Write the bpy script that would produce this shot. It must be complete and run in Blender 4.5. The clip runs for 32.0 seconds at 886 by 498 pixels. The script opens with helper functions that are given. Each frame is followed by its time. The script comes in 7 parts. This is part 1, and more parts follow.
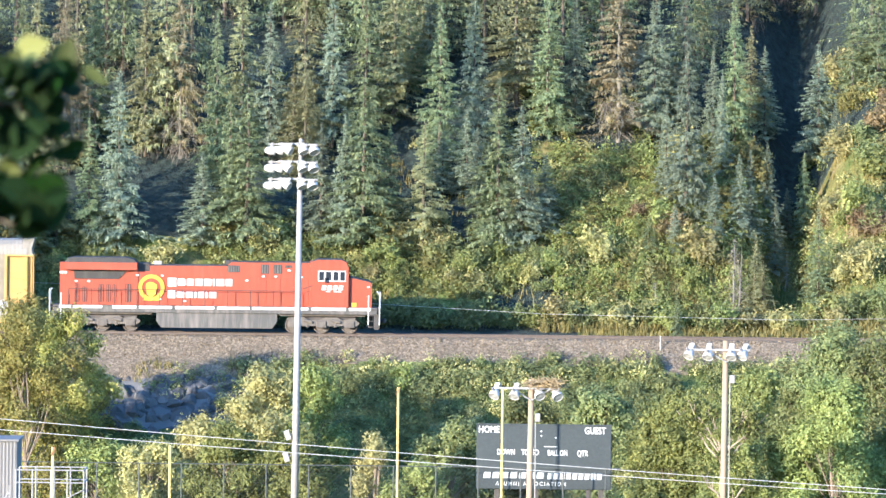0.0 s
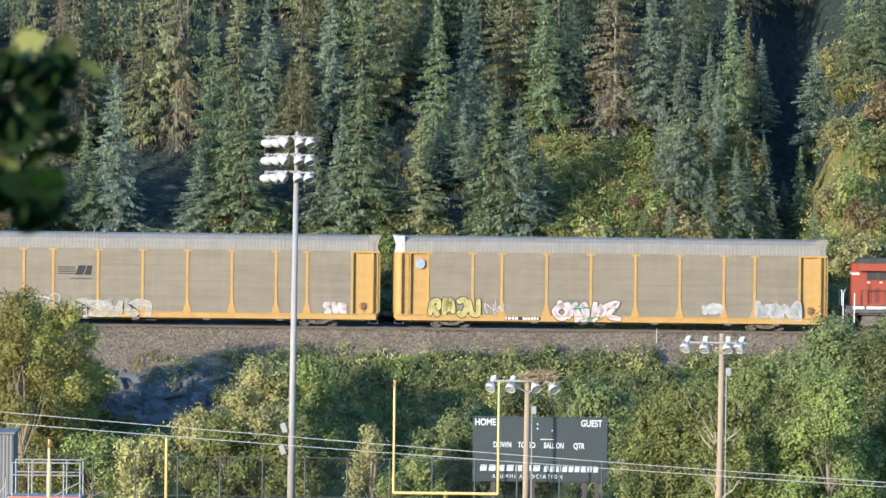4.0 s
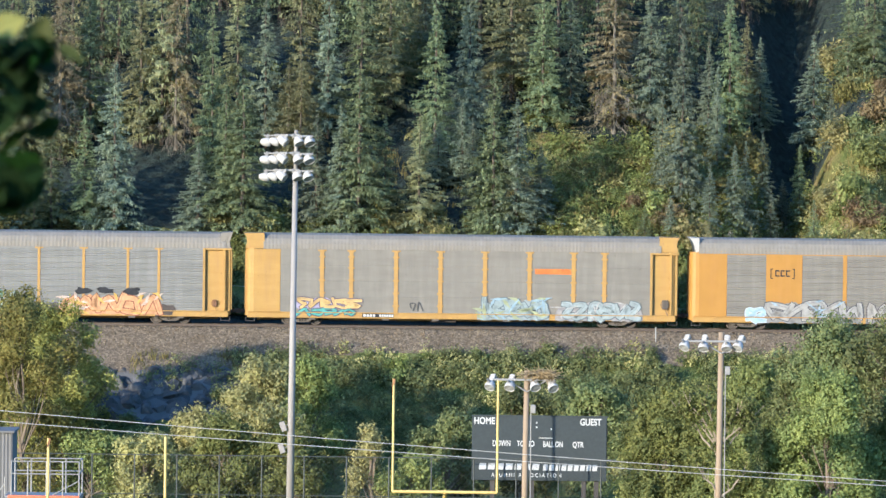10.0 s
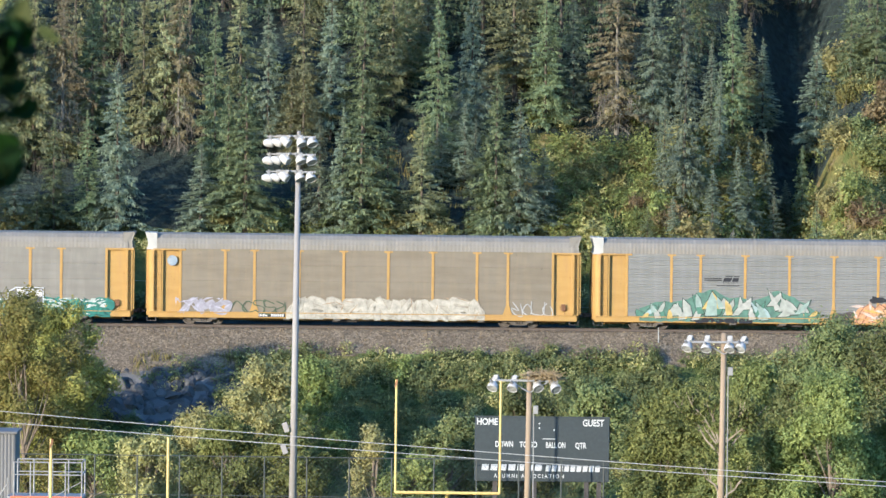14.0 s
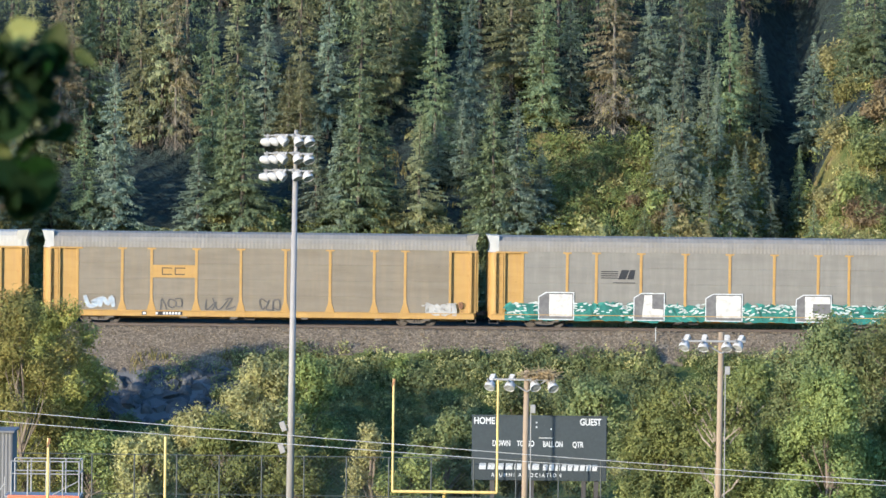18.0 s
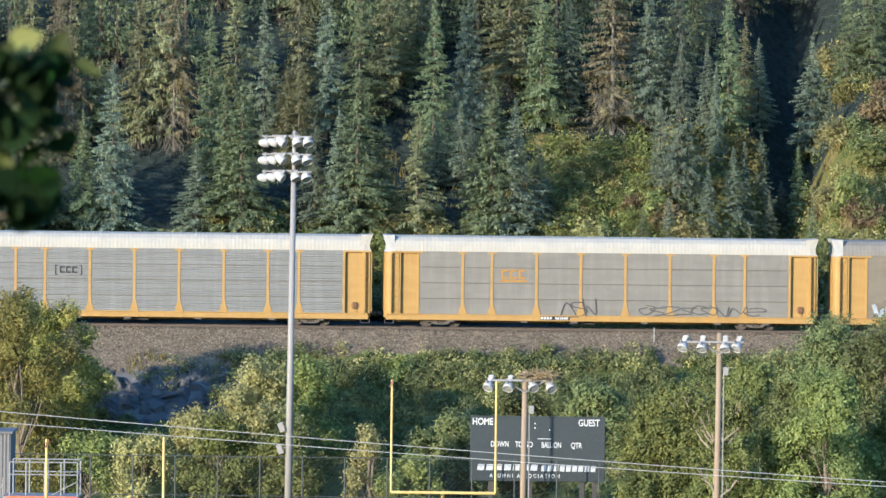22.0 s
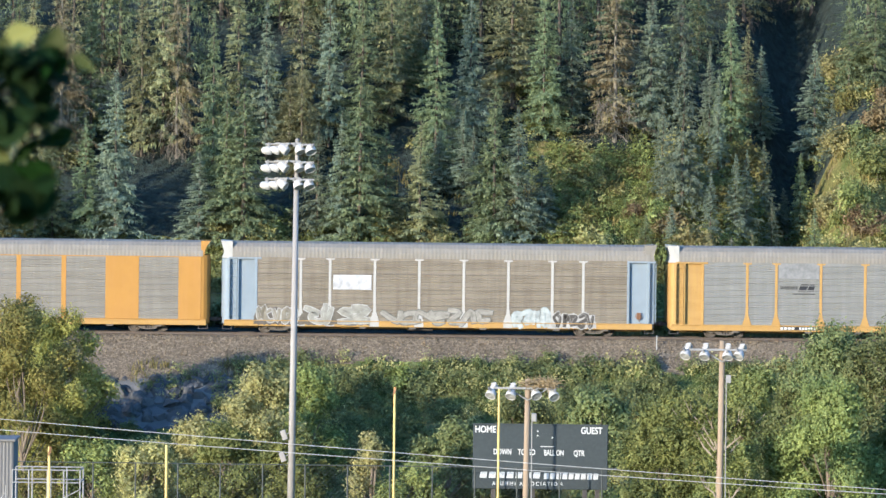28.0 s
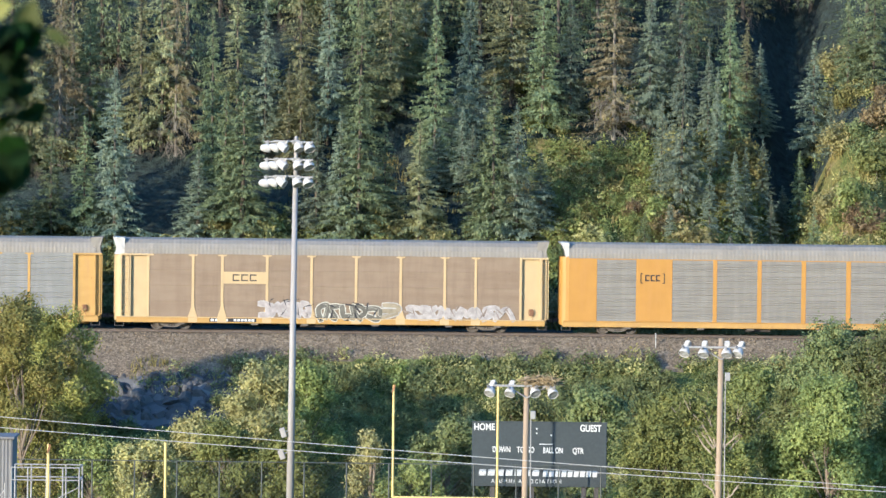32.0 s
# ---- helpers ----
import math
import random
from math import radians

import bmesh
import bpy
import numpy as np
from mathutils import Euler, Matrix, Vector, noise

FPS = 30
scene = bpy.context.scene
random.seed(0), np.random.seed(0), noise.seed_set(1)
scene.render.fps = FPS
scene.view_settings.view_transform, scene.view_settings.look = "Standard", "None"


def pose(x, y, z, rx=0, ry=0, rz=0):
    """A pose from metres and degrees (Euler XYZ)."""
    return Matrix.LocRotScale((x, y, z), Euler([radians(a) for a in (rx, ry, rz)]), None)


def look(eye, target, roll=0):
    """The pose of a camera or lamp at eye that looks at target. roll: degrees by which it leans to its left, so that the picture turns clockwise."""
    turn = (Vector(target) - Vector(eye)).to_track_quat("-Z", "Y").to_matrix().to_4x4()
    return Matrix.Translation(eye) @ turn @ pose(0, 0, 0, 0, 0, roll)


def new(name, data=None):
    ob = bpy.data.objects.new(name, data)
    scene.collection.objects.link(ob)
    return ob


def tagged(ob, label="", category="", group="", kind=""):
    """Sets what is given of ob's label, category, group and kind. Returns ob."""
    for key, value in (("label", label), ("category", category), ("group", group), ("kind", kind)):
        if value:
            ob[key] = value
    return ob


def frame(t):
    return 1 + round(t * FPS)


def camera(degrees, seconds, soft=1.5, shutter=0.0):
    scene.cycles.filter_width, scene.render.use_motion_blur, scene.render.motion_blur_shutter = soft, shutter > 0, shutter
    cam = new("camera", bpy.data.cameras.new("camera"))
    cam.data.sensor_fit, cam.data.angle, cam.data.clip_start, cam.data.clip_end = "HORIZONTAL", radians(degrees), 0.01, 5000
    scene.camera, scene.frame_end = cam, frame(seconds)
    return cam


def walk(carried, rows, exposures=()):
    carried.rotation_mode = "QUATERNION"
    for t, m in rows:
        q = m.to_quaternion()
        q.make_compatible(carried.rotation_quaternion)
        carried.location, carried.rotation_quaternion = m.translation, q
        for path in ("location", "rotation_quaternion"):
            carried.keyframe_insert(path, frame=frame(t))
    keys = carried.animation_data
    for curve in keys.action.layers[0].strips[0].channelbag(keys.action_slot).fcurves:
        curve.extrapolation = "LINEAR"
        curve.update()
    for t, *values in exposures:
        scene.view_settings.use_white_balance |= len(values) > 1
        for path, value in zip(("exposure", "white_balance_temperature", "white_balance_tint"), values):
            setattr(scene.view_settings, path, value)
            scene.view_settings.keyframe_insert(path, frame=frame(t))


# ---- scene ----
cam = camera(8.6, 32.0, soft=1.5)
EYE = Vector((0, 0, 25.0))


def aim(yaw, pitch):
    a, b = radians(yaw), radians(pitch)
    way = Vector((-math.sin(a) * math.cos(b), math.cos(a) * math.cos(b), math.sin(b)))
    return look(EYE, EYE + way * 100, 0.68)


walk(cam, [(t, aim(a, b)) for t, a, b in (
    (0, 0.0449, -1.5036), (0.5, 0.0601, -1.5035), (1, 0.0349, -1.5210),
    (1.5, 0.0083, -1.5370), (2, -0.0075, -1.5379), (2.5, -0.0159, -1.5464),
    (3, -0.0157, -1.5769), (3.5, 0.0082, -1.5717), (5.5, 0.0086, -1.5878),
    (6, 0.0000, -1.5877), (6.5, 0.0107, -1.5789), (7, 0.0001, -1.5793),
    (7.5, 0.0084, -1.5794), (8, 0.0176, -1.5790), (8.5, 0.0086, -1.5872),
    (9, 0.0169, -1.5884), (9.5, 0.0171, -1.5954), (10, 0.0000, -1.5868),
    (10.5, 0.0157, -1.5712), (11, 0.0171, -1.5704), (11.5, 0.0167, -1.5795),
    (12, 0.0081, -1.5778), (12.5, 0.0259, -1.5860), (13, 0.0173, -1.5795),
    (13.5, 0.0021, -1.5777), (14, 0.0262, -1.5788), (14.5, 0.0175, -1.5876),
    (16.5, 0.0076, -1.5789), (17, 0.0086, -1.5869), (17.5, -0.0076, -1.5707),
    (18, -0.0011, -1.5874), (18.5, -0.0065, -1.5773), (19, -0.0010, -1.5776),
    (19.5, 0.0007, -1.5730), (20, -0.0076, -1.5701), (20.5, -0.0243, -1.5765),
    (21, -0.0166, -1.5789), (21.5, -0.0114, -1.5856), (22, -0.0163, -1.5794),
    (22.5, -0.0170, -1.5697), (23, 0.0005, -1.5721), (23.5, 0.0065, -1.5700),
    (24, 0.0190, -1.5776), (24.5, 0.0275, -1.5625), (25, 0.0424, -1.5452),
    (25.5, 0.0414, -1.5310), (27.5, 0.0084, -1.4857), (28, 0.0101, -1.5045),
    (28.5, 0.0101, -1.5048), (29, 0.0183, -1.4969), (29.5, 0.0343, -1.5273),
    (30, 0.0104, -1.4857), (30.5, 0.0266, -1.4787), (31, 0.0165, -1.5021),
    (31.5, -0.0057, -1.5035), (32, 0.0004, -1.5275),
)], exposures=[(0, 3.15, 5920, 16), (1.2, 3.09, 5920, 16), (2.2, 2.70, 5920, 14.5), (3.4, 2.40, 5920, 13), (5.5, 2.30, 5920, 13), (12, 2.30, 5920, 13), (20, 2.21, 5920, 13), (26, 2.21, 5920, 13), (28, 2.33, 5920, 13), (32, 2.35, 5920, 13)])
cam.data.dof.use_dof = True
cam.data.dof.focus_distance = 375.0
cam.data.dof.aperture_fstop = 18.0

# The track's frame: x along the rails, y away from the camera, z up from the rail heads.
TRACK = pose(0, 378, 9.6, 0, 0, 1.5)


# ---- world and sun ----
SUN_WAY = (TRACK.to_3x3() @ Vector((12.4, 13.2, -3.1))).normalized()
elevation = math.asin(-SUN_WAY.z)
azimuth = math.atan2(-SUN_WAY.x, -SUN_WAY.y)
world = bpy.data.worlds.new("sky")
scene.world = world
world.use_nodes = True
wn = world.node_tree
sky = wn.nodes.new("ShaderNodeTexSky")
sky.sky_type = "NISHITA"
sky.sun_disc = False
sky.sun_elevation = elevation
sky.sun_rotation = azimuth
sky.air_density = 1.4
sky.dust_density = 1.0
sky.ozone_density = 6.0
bg_node = next(n for n in wn.nodes if n.type == "BACKGROUND")
bg_node.inputs["Strength"].default_value = 0.15
wn.links.new(sky.outputs["Color"], bg_node.inputs["Color"])
sun_data = bpy.data.lights.new("sun", "SUN")
sun_data.energy = 2.0
sun_data.angle = radians(0.6)
sun_data.color = (1.0, 0.875, 0.665)
sun = new("sun", sun_data)
sun.matrix_world = look((-80, 250, 60), Vector((-80, 250, 60)) + SUN_WAY)


# ---- materials ----
def mat(name, rough=0.7, metal=0.0, spec=0.3):
    m = bpy.data.materials.new(name)
    m.use_nodes = True
    p = next(n for n in m.node_tree.nodes if n.type == "BSDF_PRINCIPLED")
    p.inputs["Roughness"].default_value = rough
    p.inputs["Metallic"].default_value = metal
    p.inputs["Specular IOR Level"].default_value = spec
    return m, m.node_tree, p


def ramp(nt, stops, mode="LINEAR"):
    r = nt.nodes.new("ShaderNodeValToRGB")
    r.color_ramp.interpolation = mode
    while len(r.color_ramp.elements) < len(stops):
        r.color_ramp.elements.new(0.5)
    for e, (x, c) in zip(r.color_ramp.elements, stops):
        e.position = x
        e.color = (*c, 1)
    return r


def noise_node(nt, scale, detail=4.0, rough=0.6, stretch=None):
    t = nt.nodes.new("ShaderNodeTexNoise")
    t.inputs["Scale"].default_value = scale
    t.inputs["Detail"].default_value = detail
    t.inputs["Roughness"].default_value = rough
    c = nt.nodes.new("ShaderNodeTexCoord")
    if stretch:
        mp = nt.nodes.new("ShaderNodeMapping")
        mp.inputs["Scale"].default_value = stretch
        nt.links.new(c.outputs["Object"], mp.inputs["Vector"])
        nt.links.new(mp.outputs["Vector"], t.inputs["Vector"])
    else:
        nt.links.new(c.outputs["Object"], t.inputs["Vector"])
    return t


def mix_color(nt, a, b, fac, mode="MIX"):
    n = nt.nodes.new("ShaderNodeMix")
    n.data_type = "RGBA"
    n.blend_type = mode
    for sock, v in ((n.inputs[0], fac), (n.inputs[6], a), (n.inputs[7], b)):
        if isinstance(v, bpy.types.NodeSocket):
            nt.links.new(v, sock)
        elif isinstance(v, (int, float)):
            sock.default_value = v
        else:
            sock.default_value = (*v, 1)
    return n.outputs[2]


def bump(nt, p, height, strength=0.3, distance=0.02):
    b = nt.nodes.new("ShaderNodeBump")
    b.inputs["Strength"].default_value = strength
    b.inputs["Distance"].default_value = distance
    nt.links.new(height, b.inputs["Height"])
    nt.links.new(b.outputs["Normal"], p.inputs["Normal"])


def painted(name, color, dirt=(0.16, 0.12, 0.08), amount=0.5, rough=0.55, metal=0.0, grain=3.0, streak=(1, 1, 0.12), smear=None):
    """Weathered paint or metal: broad stains, fine grain and streaks that run down."""
    m, nt, p = mat(name, rough, metal)
    broad = noise_node(nt, 0.9, 5.0)
    fine = noise_node(nt, grain, 6.0, 0.65, streak)
    r1 = ramp(nt, [(0.38, (0, 0, 0)), (0.75, (1, 1, 1))])
    nt.links.new(broad.outputs["Fac"], r1.inputs["Fac"])
    r2 = ramp(nt, [(0.45, (0, 0, 0)), (0.8, (1, 1, 1))])
    nt.links.new(fine.outputs["Fac"], r2.inputs["Fac"])
    pale = tuple(min(0.9, c * 1.12) for c in color)
    c1 = mix_color(nt, color, pale, r1.outputs["Color"])
    mul = nt.nodes.new("ShaderNodeMath")
    mul.operation = "MULTIPLY"
    mul.inputs[1].default_value = amount
    nt.links.new(r2.outputs["Color"], mul.inputs[0])
    c2 = mix_color(nt, c1, dirt, mul.outputs[0])
    if smear:
        band = noise_node(nt, 1.0, 6.0, 0.62, (0.22, 1, 1.6))
        r3 = ramp(nt, [(0.44, (0, 0, 0)), (0.70, (0.5, 0.5, 0.5))])
        nt.links.new(band.outputs["Fac"], r3.inputs["Fac"])
        c2 = mix_color(nt, c2, smear, r3.outputs["Color"])
        spots = noise_node(nt, 7.0, 4.0, 0.7, (1, 1, 0.5))
        r4 = ramp(nt, [(0.64, (0, 0, 0)), (0.74, (0.7, 0.7, 0.7))])
        nt.links.new(spots.outputs["Fac"], r4.inputs["Fac"])
        c2 = mix_color(nt, c2, tuple(x * 0.6 for x in smear), r4.outputs["Color"])
    nt.links.new(c2, p.inputs["Base Color"])
    bump(nt, p, fine.outputs["Fac"], 0.15, 0.01)
    return m


def foliage(name, colors, through_light=0.25, rough=0.7, spread=0.55):
    """Leaves or needles: each leaf a little its own shade, each plant and each bough too."""
    m, nt, p = mat(name, rough, 0.0, 0.12)
    g = nt.nodes.new("ShaderNodeNewGeometry")
    k = len(colors)
    mean = [sum(c[i] for c in colors) / k for i in range(3)]
    colors = [tuple(mean[i] + (c[i] - mean[i]) * spread for i in range(3)) for c in colors]
    r = ramp(nt, [(i / (k - 1), c) for i, c in enumerate(colors)])
    nt.links.new(g.outputs["Random Per Island"], r.inputs["Fac"])
    info = nt.nodes.new("ShaderNodeObjectInfo")
    hue = nt.nodes.new("ShaderNodeHueSaturation")
    mr = nt.nodes.new("ShaderNodeMapRange")
    mr.inputs["To Min"].default_value = 0.75
    mr.inputs["To Max"].default_value = 1.25
    nt.links.new(info.outputs["Random"], mr.inputs["Value"])
    nt.links.new(mr.outputs["Result"], hue.inputs["Value"])
    mr2 = nt.nodes.new("ShaderNodeMapRange")
    mr2.inputs["To Min"].default_value = 0.485
    mr2.inputs["To Max"].default_value = 0.515
    nt.links.new(info.outputs["Random"], mr2.inputs["Value"])
    nt.links.new(mr2.outputs["Result"], hue.inputs["Hue"])
    nt.links.new(r.outputs["Color"], hue.inputs["Color"])
    patch = noise_node(nt, 0.9, 4.0)
    pr = ramp(nt, [(0.3, (0.66, 0.70, 0.72)), (0.7, (1.25, 1.2, 1.05))])
    nt.links.new(patch.outputs["Fac"], pr.inputs["Fac"])
    c = mix_color(nt, hue.outputs["Color"], pr.outputs["Color"], 1.0, "MULTIPLY")
    nt.links.new(c, p.inputs["Base Color"])
    tr = nt.nodes.new("ShaderNodeBsdfTranslucent")
    nt.links.new(c, tr.inputs["Color"])
    mx = nt.nodes.new("ShaderNodeMixShader")
    mx.inputs[0].default_value = through_light
    nt.links.new(p.outputs[0], mx.inputs[1])
    nt.links.new(tr.outputs[0], mx.inputs[2])
    out = next(n for n in nt.nodes if n.type == "OUTPUT_MATERIAL")
    nt.links.new(mx.outputs[0], out.inputs["Surface"])
    return m


def ground_material():
    m, nt, p = mat("slope_earth_and_grass", 0.95, 0, 0.1)
    a = noise_node(nt, 0.35, 6.0, 0.65)
    b = noise_node(nt, 3.0, 8.0, 0.7)
    r = ramp(nt, [(0.3, (0.055, 0.085, 0.025)), (0.47, (0.10, 0.12, 0.04)), (0.60, (0.17, 0.15, 0.06)), (0.75, (0.28, 0.22, 0.13))])
    nt.links.new(a.outputs["Fac"], r.inputs["Fac"])
    r2 = ramp(nt, [(0.3, (0.55, 0.55, 0.5)), (0.7, (1.25, 1.2, 1.1))])
    nt.links.new(b.outputs["Fac"], r2.inputs["Fac"])
    nt.links.new(mix_color(nt, r.outputs["Color"], r2.outputs["Color"], 1.0, "MULTIPLY"), p.inputs["Base Color"])
    bump(nt, p, b.outputs["Fac"], 0.9, 0.25)
    return m


def stone_material(name, lo, hi, scale):
    m, nt, p = mat(name, 0.9, 0, 0.2)
    v = nt.nodes.new("ShaderNodeTexVoronoi")
    v.inputs["Scale"].default_value = scale
    c = nt.nodes.new("ShaderNodeTexCoord")
    nt.links.new(c.outputs["Object"], v.inputs["Vector"])
    sep = nt.nodes.new("ShaderNodeSeparateColor")
    nt.links.new(v.outputs["Color"], sep.inputs[0])
    r = ramp(nt, [(0.0, lo), (0.6, tuple((a + b) / 2 for a, b in zip(lo, hi))), (1.0, hi)])
    nt.links.new(sep.outputs[0], r.inputs["Fac"])
    n = noise_node(nt, 0.5, 5.0)
    r2 = ramp(nt, [(0.3, (0.7, 0.68, 0.66)), (0.7, (1.15, 1.12, 1.08))])
    nt.links.new(n.outputs["Fac"], r2.inputs["Fac"])
    nt.links.new(mix_color(nt, r.outputs["Color"], r2.outputs["Color"], 1.0, "MULTIPLY"), p.inputs["Base Color"])
    bump(nt, p, v.outputs["Distance"], 0.8, 0.05)
    return m


def plain(name, color, rough=0.6, metal=0.0, vary=0.12, scale=6.0):
    m, nt, p = mat(name, rough, metal)
    n = noise_node(nt, scale, 5.0)
    r = ramp(nt, [(0.3, tuple(c * (1 - vary) for c in color)), (0.7, tuple(min(0.95, c * (1 + vary)) for c in color))])
    nt.links.new(n.outputs["Fac"], r.inputs["Fac"])
    nt.links.new(r.outputs["Color"], p.inputs["Base Color"])
    return m


NEEDLES = [
    foliage("spruce_needles_green", [(0.089, 0.131, 0.077), (0.167, 0.217, 0.119), (0.252, 0.288, 0.166)], 0.3),
    foliage("spruce_needles_olive", [(0.128, 0.147, 0.080), (0.222, 0.234, 0.125), (0.315, 0.307, 0.183)], 0.3),
    foliage("spruce_needles_bluish", [(0.102, 0.142, 0.107), (0.182, 0.230, 0.174), (0.276, 0.315, 0.237)], 0.3),
    foliage("spruce_needles_browned", [(0.150, 0.138, 0.084), (0.245, 0.220, 0.135), (0.340, 0.292, 0.195)], 0.3),
]
LEAF_GREEN = foliage("leaves_green", [(0.064, 0.084, 0.024), (0.163, 0.193, 0.063), (0.303, 0.322, 0.125)], 0.3)
LEAF_YELLOW = foliage("leaves_yellowing", [(0.108, 0.123, 0.041), (0.186, 0.183, 0.063), (0.269, 0.229, 0.095)], 0.28)
LEAF_POPLAR = foliage("poplar_leaves_turning_yellow", [(0.124, 0.140, 0.041), (0.235, 0.229, 0.065), (0.340, 0.293, 0.100)], 0.28)
LEAF_GREY = foliage("leaves_grey_green", [(0.158, 0.165, 0.063), (0.276, 0.257, 0.110), (0.403, 0.347, 0.175)], 0.28)
LEAF_DARK = foliage("leaves_dark_green", [(0.070, 0.099, 0.040), (0.143, 0.167, 0.071), (0.224, 0.228, 0.102)], 0.28)
LEAF_TAN = foliage("leaves_dry_tan", [(0.136, 0.100, 0.052), (0.216, 0.160, 0.088), (0.280, 0.216, 0.132)], 0.3)
GRASS = foliage("dry_grass_blades", [(0.13, 0.13, 0.04), (0.22, 0.19, 0.07), (0.30, 0.25, 0.11)], 0.35, 0.8)
BARK = painted("bark_grey_brown", (0.16, 0.125, 0.09), (0.05, 0.04, 0.03), 0.7, 0.95, grain=8)
SPRUCE_BARK = painted("spruce_bark", (0.095, 0.078, 0.060), (0.04, 0.033, 0.026), 0.6, 0.95, grain=8)
DEADWOOD = plain("bare_dead_twigs", (0.150, 0.136, 0.112), 0.9)
EARTH = ground_material()
# forest floor kept dark, so that its colour stands in for tree shade
SHADE_LITTER = plain("forest_litter_dark_for_shade", (0.027, 0.041, 0.034), 0.95, vary=0.5, scale=2.0)
bump(SHADE_LITTER.node_tree, next(n for n in SHADE_LITTER.node_tree.nodes if n.type == "BSDF_PRINCIPLED"), noise_node(SHADE_LITTER.node_tree, 1.4, 7.0, 0.7).outputs["Fac"], 1.0, 0.9)
BALLAST = stone_material("ballast_stones", (0.080, 0.064, 0.046), (0.215, 0.172, 0.122), 9.0)
ROCK = stone_material("grey_boulders", (0.056, 0.057, 0.058), (0.135, 0.133, 0.130), 0.8)
RAIL_STEEL = painted("rusty_rail_steel", (0.095, 0.075, 0.062), (0.06, 0.04, 0.03), 0.5, 0.6, 0.3)
TIE_WOOD = painted("creosoted_timber", (0.10, 0.075, 0.055), (0.04, 0.03, 0.02), 0.6, 0.9)
YELLOW = painted("rail_yellow_paint", (0.318, 0.192, 0.057), (0.24, 0.14, 0.07), 0.55, smear=(0.250, 0.135, 0.034))
ORANGE = painted("fresh_orange_yellow_paint", (0.290, 0.147, 0.030), (0.34, 0.17, 0.06), 0.35)
PANEL_TAN = painted("weathered_tan_panels", (0.160, 0.135, 0.100), (0.22, 0.17, 0.11), 0.6, 0.6, 0.2, 2.0, smear=(0.118, 0.094, 0.062))
PANEL_GREY = painted("grey_galvanised_panels", (0.156, 0.145, 0.123), (0.24, 0.22, 0.19), 0.5, 0.6, 0.08, 2.0, smear=(0.124, 0.112, 0.094))
PANEL_BLUE = painted("bluish_galvanised_panels", (0.156, 0.155, 0.142), (0.25, 0.25, 0.25), 0.4, 0.6, 0.08, 2.0, smear=(0.140, 0.138, 0.126))
PANEL_UMBER = painted("soot_brown_panels", (0.172, 0.147, 0.112), (0.09, 0.07, 0.05), 0.6, 0.65, 0.15, 2.0, smear=(0.105, 0.085, 0.060))
PANEL_BROWN = painted("rusted_brown_panels", (0.179, 0.132, 0.090), (0.13, 0.09, 0.06), 0.6, 0.75, 0.1, 2.0, smear=(0.130, 0.088, 0.056))
ROOF_GREY = painted("galvanised_roof_sheet", (0.171, 0.155, 0.129), (0.28, 0.25, 0.22), 0.45, 0.6, 0.08, 2.0, smear=(0.150, 0.132, 0.106))
ROOF_CREAM = painted("cream_roof_sheet", (0.308, 0.287, 0.241), (0.45, 0.38, 0.28), 0.4, 0.6, 0.0, 2.0)
# pale white that puts the sun on the left car ends into the colour
SUNLIT_WHITE = painted("sunlit_end_white", (0.330, 0.318, 0.290), (0.40, 0.36, 0.30), 0.35, 0.5)
BLUE_PAINT = painted("faded_blue_paint", (0.168, 0.205, 0.235), (0.20, 0.20, 0.20), 0.4)
GREY_POST = painted("pale_grey_paint", (0.29, 0.285, 0.265), (0.30, 0.26, 0.21), 0.5)
CREAM_PAINT = painted("faded_cream_yellow_paint", (0.345, 0.252, 0.130), (0.32, 0.22, 0.12), 0.5)
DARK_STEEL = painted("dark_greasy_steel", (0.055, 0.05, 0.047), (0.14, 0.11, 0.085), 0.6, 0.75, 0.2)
TRUCK_STEEL = painted("dusty_cast_steel", (0.105, 0.092, 0.078), (0.06, 0.05, 0.045), 0.6, 0.85, 0.1)
SEAM = painted("dusty_seam_rail", (0.112, 0.098, 0.080), (0.06, 0.05, 0.04), 0.5, 0.8)
RUST = painted("rusty_steel", (0.170, 0.085, 0.045), (0.07, 0.045, 0.03), 0.6, 0.85)
BLACK = plain("black_paint", (0.02, 0.02, 0.022), 0.5)
RED = painted("locomotive_red_paint", (0.223, 0.042, 0.020), (0.15, 0.060, 0.038), 0.75, 0.5)
SOOT = painted("sooty_black_paint", (0.030, 0.029, 0.029), (0.08, 0.07, 0.06), 0.5, 0.75)
GOLD = plain("gold_decal", (0.55, 0.27, 0.03), 0.5)
TANK_GREY = painted("dusty_black_tank", (0.060, 0.058, 0.055), (0.22, 0.19, 0.16), 0.6, 0.7)
GLASS_DARK = plain("tinted_glass", (0.02, 0.024, 0.03), 0.08)
GALV = painted("galvanised_steel", (0.215, 0.208, 0.198), (0.30, 0.29, 0.27), 0.35, 0.6, 0.1)
MAST_GREY = painted("pale_mast_steel", (0.235, 0.215, 0.195), (0.20, 0.185, 0.17), 0.45, 0.6, 0.0)
LENS = plain("lamp_lens", (0.26, 0.26, 0.25), 0.15, vary=0.4)
LAMP_SHELL = plain("spun_aluminium_reflector", (0.350, 0.340, 0.322), 0.5, 0.0)
POLE_WOOD = painted("weathered_pole_timber", (0.245, 0.182, 0.122), (0.16, 0.11, 0.07), 0.6, 0.9, grain=9, streak=(1, 1, 0.05))
POST_YELLOW = plain("goalpost_yellow_paint", (0.527, 0.374, 0.130), 0.45)
SIGN_GREEN_BLACK = plain("matt_dark_board", (0.030, 0.038, 0.040), 0.6)
